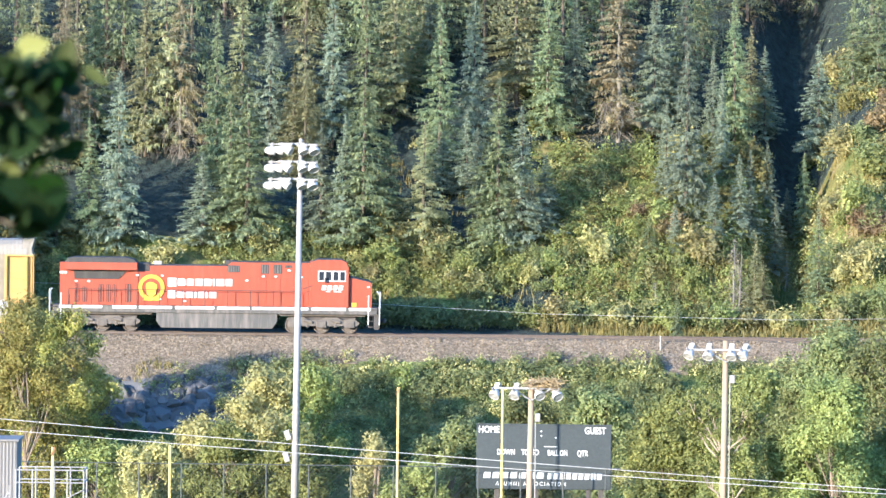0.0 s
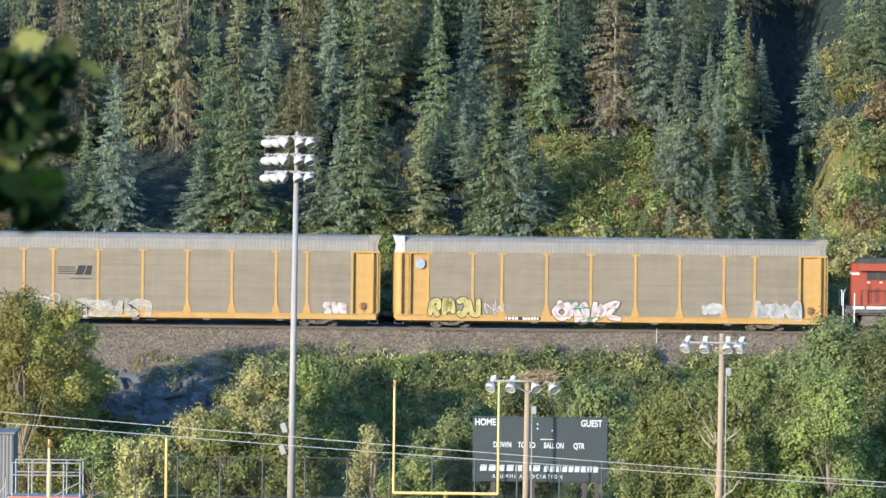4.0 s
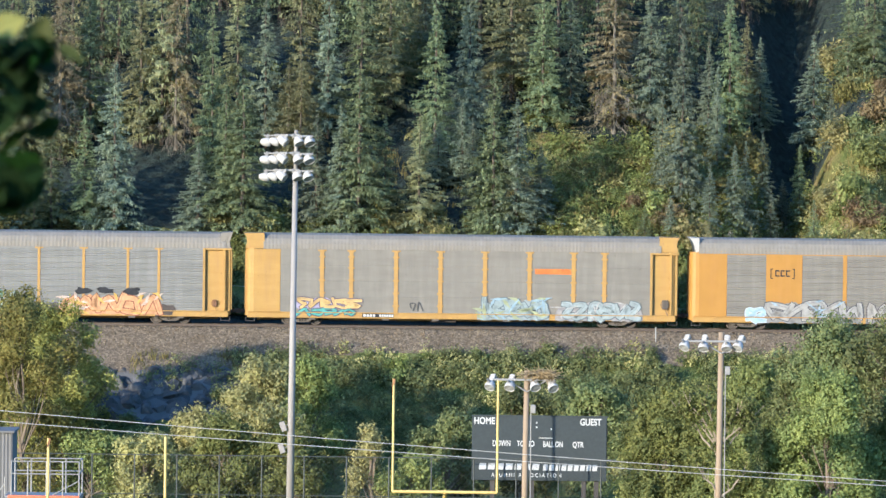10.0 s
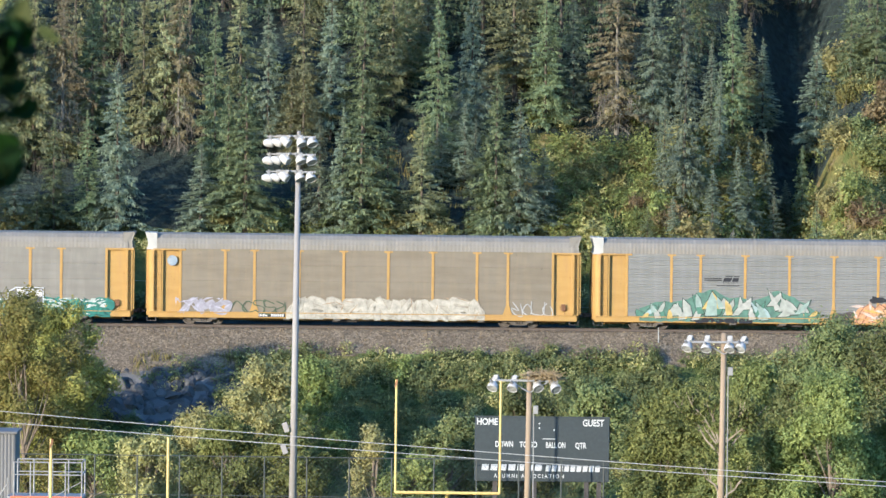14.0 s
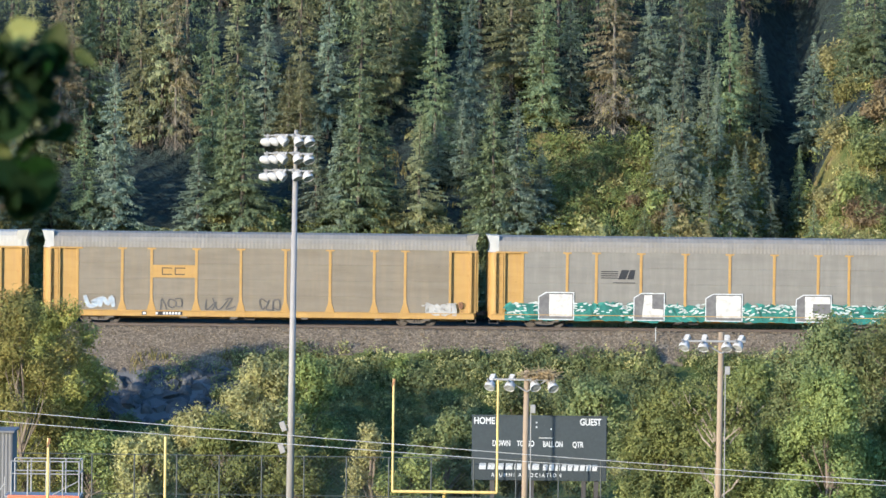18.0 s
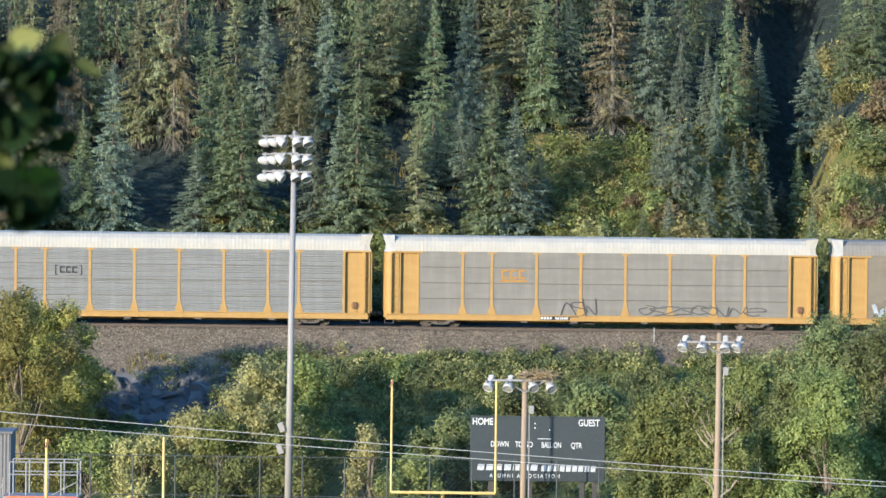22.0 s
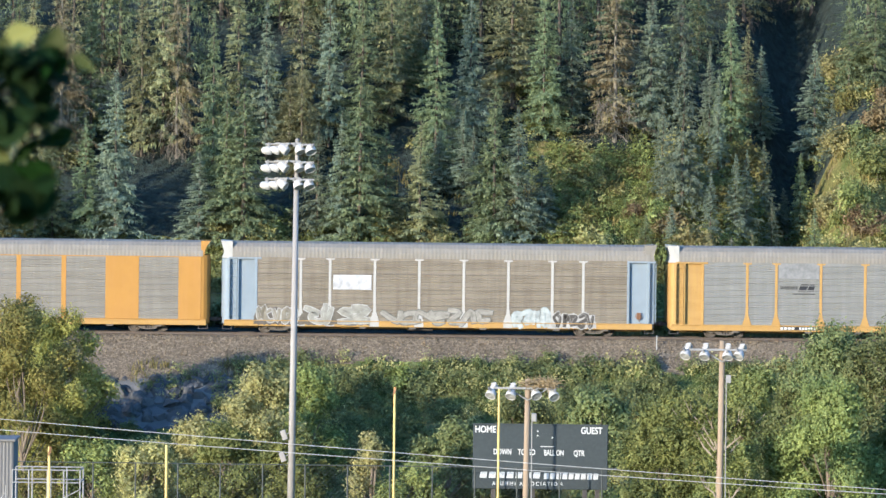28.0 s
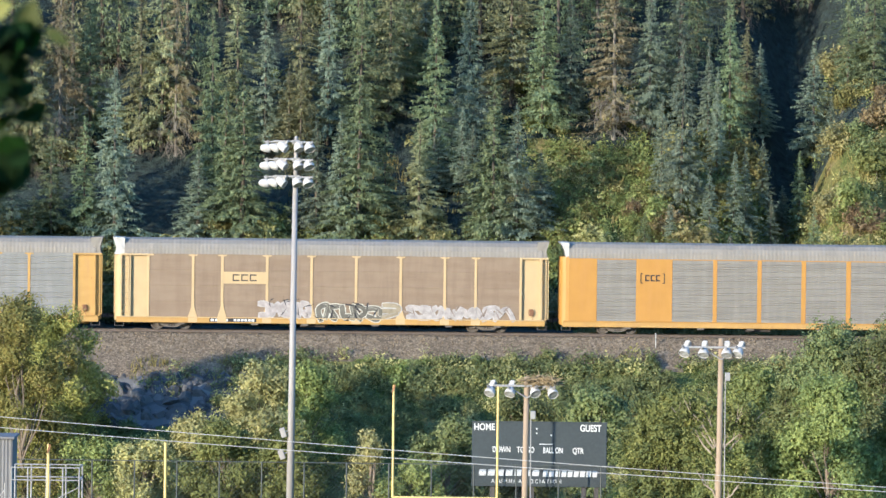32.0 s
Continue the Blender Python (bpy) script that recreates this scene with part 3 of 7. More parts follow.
def forest():
    kinds = {}
    for k in range(4):
        bare, thin, ragged = ((0.0, 0.0, 0.18), (0.14, 0.10, 0.32), (0.0, 0.0, 0.16), (0.30, 0.04, 0.30))[k]
        kinds[k] = [spruce("spruce", 11 + 7 * k + i, 12.0, 1.8, NEEDLES[k], bare, thin, SPRUCE_LABELS[k], 38.0, ragged) for i in range(3 if k < 3 else 2)]
    for k in (0, 1):
        kinds[4 + k] = [spruce("spruce", 91 + k, 12.0, 1.9, NEEDLES[k], 0.1, 0.0, "dark spruce deep in the hillside forest, also unseen at left for shade", 12.0)]
    used = set()
    rnd = random.Random(3)
    rows = list(SPRUCES)
    # the forest goes on behind, up the hill
    for i in range(76):
        s, n = -37 + i * 1.02 + rnd.uniform(-0.8, 0.8), rnd.uniform(34, 54)
        if 19.6 < s - 0.1 * n < 22.6 or s > 36:
            continue
        rows.append((s, n, rnd.uniform(10, 15), rnd.uniform(1.7, 2.4), rnd.choice((4, 4, 5))))
    # unseen spruces left of the view, added to shade the lower slope
    for i in range(34):
        rows.append((rnd.uniform(-66, -36), rnd.uniform(10, 34), rnd.uniform(10, 16), rnd.uniform(1.8, 2.6), rnd.choice((4, 5))))
    for s, n, high in ((-31.4, 4.6, 12.5), (-32.4, 7.2, 13.0), (-33.4, 4.4, 13.5), (-31.8, 9.4, 12.0)):
        rows.append((s, n, high, 1.9, 4))
    for i in range(22):
        rows.append((-33.5 - i * 0.7 + rnd.uniform(-0.5, 0.5), rnd.uniform(4.5, 10), rnd.uniform(9.5, 13), rnd.uniform(2.0, 2.6), rnd.choice((4, 5))))
    for s, n, high, wide, k in rows:
        i = rnd.randrange(len(kinds[k]))
        w = wide / 1.8 * (0.72 if s > 12 and high < 8 else 1.0 if k == 2 or high < 9 else 1.17)
        m = stand(s, n, 0.1, rnd.uniform(0, 360)) @ Matrix.Diagonal((w, w, high / 12.0, 1))
        src = kinds[k][i]
        if (k, i) not in used:
            used.add((k, i))
            src.matrix_basis = m
            src["group"] = "spruces on the hillside"
        else:
            o = src.copy()
            scene.collection.objects.link(o)
            o.matrix_basis = m
            for c in src.children:
                d = c.copy()
                scene.collection.objects.link(d)
                d.parent = o


forest()


def shrubs():
    rnd = random.Random(21)
    kinds = []
    for i, (mt, label) in enumerate(((LEAF_GREEN, "green leafy shrub on the slope"), (LEAF_DARK, "dark green shrub on the slope"), (LEAF_YELLOW, "yellowing shrub on the slope"),
                                     (LEAF_GREY, "grey-green shrub on the slope"), (LEAF_TAN, "dry tan shrub on the slope"), (LEAF_GREEN, "green leafy shrub on the slope"))):
        kinds.append(leafy("shrub", 40 + i, dome(rnd, 1.3, 2.0, 7), 700, 0.2, mt, label, "shrub", DEADWOOD, 0.03, 3))
        kinds[-1]["group"] = "shrubs on the slope"
    spots = []
    # below the track
    for i in range(125):
        s, n = rnd.uniform(-33, 36), rnd.uniform(-15, -5.4)
        if i % 4 == 0:
            s, n = rnd.uniform(-9, 36), rnd.uniform(-5.8, -4.7)
        if -24 < s < -14 and n > -11 or -7 < s < -2.4 and n < -7.4:
            continue
        spots.append((s, n, rnd.uniform(0.6, 1.0) * (1.0 if n < -7 else 0.62), rnd.choice((0, 1, 1, 5, 1, 0, 1, 1, 3))))
    # the hedge behind the track; dark leaves at left deepen the locomotive's shadow
    for i in range(58):
        spots.append((-34 + i * 1.22 + rnd.uniform(-0.4, 0.4), rnd.uniform(8.5, 10.2), rnd.uniform(0.8, 1.3), 1 if i < 33 else rnd.choice((1, 0, 1, 3))))
    for i in range(60):
        s, n = rnd.uniform(-34, 8), rnd.uniform(12, 17.5)
        if -21 < s < -15.5:
            continue
        spots.append((s, n, rnd.uniform(0.6, 1.2), rnd.choice((0, 1, 2, 3, 5, 0))))
    # the hillside, more open to the right
    for i in range(140):
        s, n = rnd.uniform(-34, 36) if i % 3 else rnd.uniform(20, 36), rnd.uniform(12, 34)
        if s < 6 and n > 16 and rnd.random() < 0.8 or -2.4 < s - 21.4 - 0.1 * n < 3.2 and n > 12 or 4.6 < s < 7.6 and n < 24:
            continue
        spots.append((s, n, rnd.uniform(0.7, 1.5), rnd.choice((0, 1, 2, 3, 3, 5, 2) if s < 22 else (0, 1, 3, 3, 4, 2, 1))))
    for s, n, size in ((15.4, 18.0, 1.0), (16.1, 18.5, 0.8), (29.0, 15.8, 1.1), (28.5, 16.5, 0.8), (30.2, 26.5, 0.9), (26.1, 21.3, 0.7), (30.8, 28.7, 0.9), (13.0, 28.7, 0.9), (13.5, 19.6, 0.8)):
        spots.append((s, n, size, 4))
    # dark-leaved shrubs help stand in for shade in the gap by the spruces
    for i in range(14):
        spots.append((rnd.uniform(4.4, 8), rnd.uniform(12, 24), rnd.uniform(0.4, 0.8), 1))
    used = set()
    for s, n, size, k in spots:
        m = stand(s, n, 0.15, rnd.uniform(0, 360)) @ Matrix.Diagonal((size, size, size * rnd.uniform(0.8, 1.15), 1))
        if k not in used:
            used.add(k)
            kinds[k].matrix_basis = m
            continue
        o = kinds[k].copy()
        scene.collection.objects.link(o)
        o.matrix_basis = m
        for c in kinds[k].children:
            d = c.copy()
            scene.collection.objects.link(d)
            d.parent = o


shrubs()


def undergrowth():
    """Low leafy cover between the shrubs, too small to count."""
    for seed, mt, label, count, zone in ((61, LEAF_GREEN, "low green undergrowth on the hillside", 22000, 0), (62, LEAF_GREY, "low grey-green undergrowth on the hillside", 20000, 0),
                                         (63, LEAF_DARK, "dense green undergrowth on the railway bank", 42000, 1), (64, LEAF_GREY, "grey-green undergrowth on the railway bank", 24000, 1),
                                         (65, LEAF_YELLOW, "yellowing undergrowth on the open slope", 20000, 2), (66, LEAF_GREEN, "green undergrowth on the open slope", 30000, 2), (67, LEAF_GREEN, "leafy undergrowth at the foot of the spruces", 26000, 3), (68, LEAF_DARK, "dark undergrowth at the foot of the spruces", 12000, 3), (69, LEAF_DARK, "dark undergrowth behind the goalpost", 20000, 4)):
        rnd = random.Random(seed)
        rng = np.random.default_rng(seed)
        heaps, k = [], 0
        while k < count * 2:
            if zone == 0:
                s, n, r = rnd.choice((rnd.uniform(-36, 38), rnd.uniform(4, 38))), rnd.uniform(9, 35), rnd.uniform(0.4, 1.0)
                if n < (12.4 if s < 7 else 10.5) or s < 4 and n > 16.5 and rnd.random() < 0.75:
                    continue
                if -1.5 < s - 21.4 - 0.1 * n < 1.0 and n > 11 or 4.6 < s < 7.6 and n < 24 or -21 < s < -15.5:
                    continue
            elif zone == 4:
                s, n, r = rnd.uniform(-10, 14), rnd.uniform(-14.5, -6.5), rnd.uniform(0.5, 1.0)
            elif zone == 3:
                s, n, r = rnd.uniform(-36, 5), 12.3 + 7 * rnd.random() ** 1.5, rnd.uniform(0.4, 0.9)
                if -21 < s < -15.5:
                    continue
            elif zone == 2:
                s, n, r = rnd.uniform(7.4, 26), rnd.uniform(11, 27), rnd.uniform(0.5, 1.1)
                if -1.5 < s - 21.4 - 0.1 * n < 1.0:
                    continue
            else:
                s, n, r = rnd.uniform(-35, 38), rnd.choice((rnd.uniform(-16.5, -5.1), rnd.uniform(-16.5, -5.1), rnd.uniform(-7.5, -4.3))), rnd.uniform(0.4, 0.85)
                if n > -5 and s < -9.5:
                    continue
                if -24 < s < -13.5 and n > -12.5 and rnd.random() < 0.93 or -7 < s < -2.4 and n < -7.4:
                    continue
            if zone == 0 and noise.noise((s * 0.3, n * 0.3, seed)) < -0.25:
                continue
            heaps.append(leaf_cloud(rng, [(s, n, rough_ground(s, n) + r * 0.35, r)], 168, 0.14))
            k += len(heaps[-1])
        g = new("undergrowth", leaf_mesh("undergrowth", np.concatenate(heaps), mt))
        g.matrix_basis = TRACK
        tagged(g, label, "undergrowth", kind="stuff")


undergrowth()


# ---- the train ----
CAR = 27.9
POSTS = (5.13, 7.0, 9.86, 12.7, 15.55, 18.4, 21.22, 23.2)
PAINTS = {}


def paint(color):
    if color not in PAINTS:
        PAINTS[color] = plain("spray_paint", tuple(x * 0.56 for x in color), 0.6, vary=0.25, scale=3.0)
    return PAINTS[color]


def ribbed_panel(x0, x1, z0, z1, ribs):
    """A steel side panel; ribs: pressed ridges in groups, else flat sheets with recessed seams."""
    sh = Shape()
    prof = [(z0, 0)]
    if ribs:
        k = 26
        for i in range(k):
            a = z0 + (z1 - z0) * (i + 0.2) / k
            d = 0.028 if i % 5 else 0.006
            prof += [(a, 0), (a + 0.035, -d), (a + 0.08, -d), (a + 0.115, 0)]
    else:
        for i in range(1, 4):
            a = z0 + (z1 - z0) * i / 4
            prof += [(a - 0.018, 0), (a - 0.012, 0.012), (a + 0.012, 0.012), (a + 0.018, 0)]
    prof.append((z1, 0))
    k = len(prof)
    vs = [(x, y, z) for x in (x0, x1) for z, y in prof]
    sh.add(vs, [(i, i + 1, k + i + 1, k + i) for i in range(k - 1)])
    sh.box(x0, x1, 0.014, 0.05, z0, z1)
    return sh


def gusset_post(flared=True, half=0.085):
    sh = Shape()
    b = 0.3 if flared else half
    sh.prism([(-b * 0.95, 0.5), (b * 0.95, 0.5), (b, 0.86), (half + 0.02, 1.45), (half, 1.75), (half, 4.72), (0.28, 4.76), (0.28, 4.84), (-0.28, 4.84), (-0.28, 4.76), (-half, 4.72), (-half, 1.75), (-half - 0.02, 1.45), (-b, 0.86)], -1.54, -1.5)
    return sh


def roof_shape(x0, x1):
    prof = [(-1.53, 4.86), (-1.5, 5.2), (-1.38, 5.52), (-1.1, 5.76), (-0.6, 5.85), (0, 5.87), (0.6, 5.85), (1.1, 5.76), (1.38, 5.52), (1.5, 5.2), (1.53, 4.86)]
    sh = Shape()
    k = len(prof)
    count = 110
    vs = []
    for i in range(count * 4 + 1):
        x = x0 + (x1 - x0) * i / (count * 4)
        d = (0.0, 0.007, 0.007, 0.0)[i % 4]
        for y, z in prof:
            vs.append((x, y * (1 + d / 1.5), z + d * (1 if abs(y) < 1.2 else 0.3)))
    fs = [(i * k + j, i * k + j + 1, (i + 1) * k + j + 1, (i + 1) * k + j) for i in range(count * 4) for j in range(k - 1)]
    fs += [tuple(range(k)), tuple(range(count * 4 * k + k - 1, count * 4 * k - 1, -1))]
    return sh.add(vs, fs)


def wheel_set(axle_gauge=0.75, r=0.42):
    sh = Shape()
    sh.tube((0, -1.05, 0), (0, 1.05, 0), 0.085, sides=8)
    for y in (-axle_gauge, axle_gauge):
        s = -1 if y < 0 else 1
        sh.lathe((0, y, 0), (0, y + s, 0), [(-0.07, 0.09), (-0.07, r + 0.028), (-0.045, r + 0.028), (-0.03, r), (0.07, r - 0.008), (0.07, r - 0.07), (0.03, r - 0.1), (0.02, 0.16), (0.085, 0.14), (0.085, 0.0)], 20)
        for i in range(4):
            w = math.pi / 2 * i
            sh.box(math.cos(w) * 0.24 - 0.03, math.cos(w) * 0.24 + 0.03, y + s * 0.03, y + s * 0.045, math.sin(w) * 0.24 - 0.03, math.sin(w) * 0.24 + 0.03)
    return sh.mesh("wheelset", WHEEL_STEEL)


WHEEL_STEEL = painted("worn_wheel_steel", (0.10, 0.085, 0.072), (0.05, 0.045, 0.04), 0.5, 0.6, 0.5)
MESHES = {}
SPINNING = []


def shared(key, make):
    if key not in MESHES:
        MESHES[key] = make()
    return MESHES[key]


def side_frame(y):
    sh = Shape()
    sh.prism([(-1.15, 0.36), (-1.12, 0.58), (-0.75, 0.66), (-0.35, 0.78), (0.35, 0.78), (0.75, 0.66), (1.12, 0.58), (1.15, 0.36), (0.7, 0.36), (0.45, 0.2), (0.2, 0.17), (-0.2, 0.17), (-0.45, 0.2), (-0.7, 0.36)], y - 0.07, y + 0.07)
    for x in (-0.88, 0.88):
        sh.box(x - 0.14, x + 0.14, y - 0.11, y + 0.11, 0.3, 0.54, 0.02)
    return sh.mesh("side_frame", TRUCK_STEEL)


def springs(y):
    sh = Shape()
    for x in (-0.17, 0, 0.17):
        for i in range(4):
            sh.tube((x, y, 0.26 + i * 0.07), (x, y, 0.30 + i * 0.07), 0.075, sides=8)
    return sh.mesh("spring_nest", DARK_STEEL)


def bogie(car, x):
    b = part("bogie", shared("bolster", lambda: Shape().box(-0.2, 0.2, -1.15, 1.15, 0.52, 0.76, 0.03).box(-0.5, 0.5, -0.25, 0.25, 0.7, 0.8).mesh("bogie", DARK_STEEL)), DARK_STEEL, car, place=pose(x, 0, 0))
    for y in (-1.08, 1.08):
        part("side_frame", shared(("frame", y), lambda: side_frame(y)), TRUCK_STEEL, b)
        part("spring_nest", shared(("spring", y), lambda: springs(y * 1.06)), DARK_STEEL, b)
    for dx in (-0.88, 0.88):
        w = part("wheelset", shared("wheels", wheel_set), WHEEL_STEEL, b, place=pose(dx, 0, 0.42))
        SPINNING.append((w, dx, 0.42, 0.42))


def ladder(x0, x1, z0, z1, rungs, y=-1.56):
    sh = Shape()
    for x in (x0, x1):
        sh.box(x - 0.025, x + 0.025, y - 0.03, y + 0.03, z0, z1)
    for i in range(rungs):
        z = z0 + (z1 - z0) * (i + 0.5) / rungs
        sh.tube((x0, y, z), (x1, y, z), 0.016, sides=6)
    return sh


def coupler(sgn):
    sh = Shape()
    sh.box(min(0, sgn * 0.42), max(0, sgn * 0.42), -0.1, 0.1, 0.72, 0.94, 0.03)
    sh.box(min(sgn * 0.3, sgn * 0.5), max(sgn * 0.3, sgn * 0.5), -0.18, 0.18, 0.68, 0.98, 0.04)
    return sh


def blob(rnd, x0, x1, z0, z1, lobes=9, jag=0.16):
    """A rounded, uneven letter-like outline."""
    cx, cz, rx, rz = (x0 + x1) / 2, (z0 + z1) / 2, (x1 - x0) / 2, (z1 - z0) / 2
    out = []
    for i in range(lobes * 2):
        w = 2 * math.pi * i / (lobes * 2)
        k = 1 + rnd.uniform(-jag, jag)
        sq = max(abs(math.cos(w)), abs(math.sin(w))) ** 0.75
        out.append((cx + math.cos(w) * rx * k / sq, cz + math.sin(w) * rz * k / sq))
    return out


def sheet(outlines, y):
    sh = Shape()
    for o in outlines:
        sh.prism(o, y - 0.0015, y + 0.0015)
    return sh


def strokes(rnd, x0, x1, z0, z1, count, thick, y):
    """Loose brush strokes within a field."""
    sh = Shape()
    for _ in range(count):
        x, z = rnd.uniform(x0, x1), rnd.uniform(z0, z1)
        w = rnd.uniform(0, math.pi)
        ln = rnd.uniform(0.15, 0.5) * (z1 - z0)
        dx, dz = math.cos(w) * ln, math.sin(w) * ln
        nx, nz = -math.sin(w) * thick, math.cos(w) * thick
        o = [(x - dx, z - dz), (x + nx * 1.4, z + nz), (x + dx, z + dz), (x - nx, z - nz * 1.4)]
        sh.prism([(a, min(z1, max(z0, b))) for a, b in o], y - 0.0015, y + 0.0015)
    return sh


def dabs(rnd, x0, x1, z0, z1, count, wide, high, y):
    """Small leaf-shaped dabs of paint, thickest towards the top."""
    sh = Shape()
    for _ in range(count):
        x, z = rnd.uniform(x0, x1), z0 + (z1 - z0) * rnd.random() ** 0.7
        a, b, lean = wide * rnd.uniform(0.5, 1.3), high * rnd.uniform(0.6, 1.2), rnd.uniform(-0.5, 0.5)
        o = [(math.cos(w) * a, math.sin(w) * b) for w in (0, 0.9, 1.6, 2.3, 3.14, 4.0, 4.7, 5.4)]
        sh.prism([(x + u * math.cos(lean) - v * math.sin(lean), min(z1 + 0.1, max(z0, z + u * math.sin(lean) + v * math.cos(lean)))) for u, v in o], y - 0.0015, y + 0.0015)
    return sh


def spiked_piece(car, seed, x0, x1, z0, peaks, low, fills, edge, cloud):
    """Sharp, interlocked letters under a peaked outline: a backing shape, then wedges, each with its own outline."""
    rnd = random.Random(seed)

    def top(x):
        return max(low, max(h - abs(x - p) * k for p, h, k in peaks))

    n = int((x1 - x0) * 3)
    xs = [x0 + (x1 - x0) * i / n for i in range(n + 1)]
    outline = [(x, top(x) + rnd.uniform(-0.1, 0.1)) for x in xs] + [(x, z0 + rnd.uniform(-0.04, 0.04)) for x in xs[::-1]]
    part("graffiti_cloud", sheet([outline], -1.548), paint(cloud), car, "spray-painted outline of the piece")
    for i in range(int((x1 - x0) * 4.2)):
        x = x0 + 0.2 + (x1 - x0 - 0.4) * ((i * 0.618) % 1.0)
        h = top(x) - z0 - 0.1
        z = z0 + 0.05 + h * rnd.uniform(0.0, 0.55)
        w, lean, high = rnd.uniform(0.16, 0.42), rnd.uniform(-0.9, 0.9), min(h * rnd.uniform(0.4, 0.8), top(x) - z)
        o = [(x - w, z), (x + w * rnd.uniform(0.3, 1), z + 0.04), (x + w * 0.8 + lean * high * 0.6, z + high * 0.62), (x + lean * high, z + high), (x - w * 0.6 + lean * high * 0.55, z + high * 0.6)]
        cx, cz = sum(p[0] for p in o) / 5, sum(p[1] for p in o) / 5
        y = -1.552 - 0.0012 * (i % 9)
        letter = part("graffiti_letter", sheet([[(cx + (a - cx) * 1.18, cz + (b - cz) * 1.14) for a, b in o]], y), paint(edge), car, "dark edged wedge of a letter")
        part("letter_fill", sheet([o], y - 0.012), paint(rnd.choice(fills)), letter)


GLYPHS = (
    ((0.9, 0.85), (0.3, 0.95), (0.12, 0.65), (0.88, 0.38), (0.75, 0.06), (0.1, 0.12)),
    ((0.08, 0.05), (0.15, 0.95), (0.82, 0.08), (0.9, 0.95)),
    ((0.9, 0.85), (0.3, 0.95), (0.08, 0.5), (0.3, 0.06), (0.92, 0.15)),
    ((0.08, 0.05), (0.45, 0.98), (0.92, 0.05)),
    ((0.12, 0.02), (0.14, 0.92), (0.82, 0.86), (0.76, 0.52), (0.36, 0.44), (0.95, 0.02)),
    ((0.5, 0.95), (0.1, 0.62), (0.28, 0.08), (0.75, 0.08), (0.92, 0.6), (0.58, 0.93)),
    ((0.08, 0.92), (0.92, 0.9), (0.1, 0.1), (0.94, 0.08)),
    ((0.1, 0.98), (0.18, 0.15), (0.5, 0.04), (0.82, 0.2), (0.9, 0.98)),
    ((0.04, 0.05), (0.2, 0.95), (0.5, 0.3), (0.8, 0.95), (0.96, 0.05)),
)


def swing(line, k=4):
    """A smooth line through the given points."""
    pts = [Vector(p) for p in line]
    out = []
    for i in range(len(pts) - 1):
        a, b, c, d = pts[max(0, i - 1)], pts[i], pts[i + 1], pts[min(len(pts) - 1, i + 2)]
        for q in range(k):
            t = q / k
            out.append(b + 0.5 * t * (c - a + t * (2 * a - 5 * b + 4 * c - d + t * (3 * b - a - 3 * c + d))))
    return out + [pts[-1]]


def ribbon(line, half, y):
    """A brush stroke of the given half width along a bent line, blunt at both ends."""
    line = swing(line)
    sh = Shape()
    vs = []
    k = len(line)
    for i, p in enumerate(line):
        d = (line[min(k - 1, i + 1)] - line[max(0, i - 1)]).normalized()
        ends = half * 0.7 * (-1 if i == 0 else 1 if i == k - 1 else 0)
        w = half * (0.75 if i in (0, k - 1) else 1.0)
        q = p + d * ends
        for yy in (y - 0.0015, y + 0.0015):
            vs += [(q.x - d.y * w, yy, q.y + d.x * w), (q.x + d.y * w, yy, q.y - d.x * w)]
    fs = []
    for i in range(k - 1):
        a, b = 4 * i, 4 * i + 4
        fs += [(a, a + 1, b + 1, b), (a + 2, b + 2, b + 3, a + 3), (a, b, b + 2, a + 2), (a + 1, a + 3, b + 3, b + 1)]
    return sh.add(vs, fs)


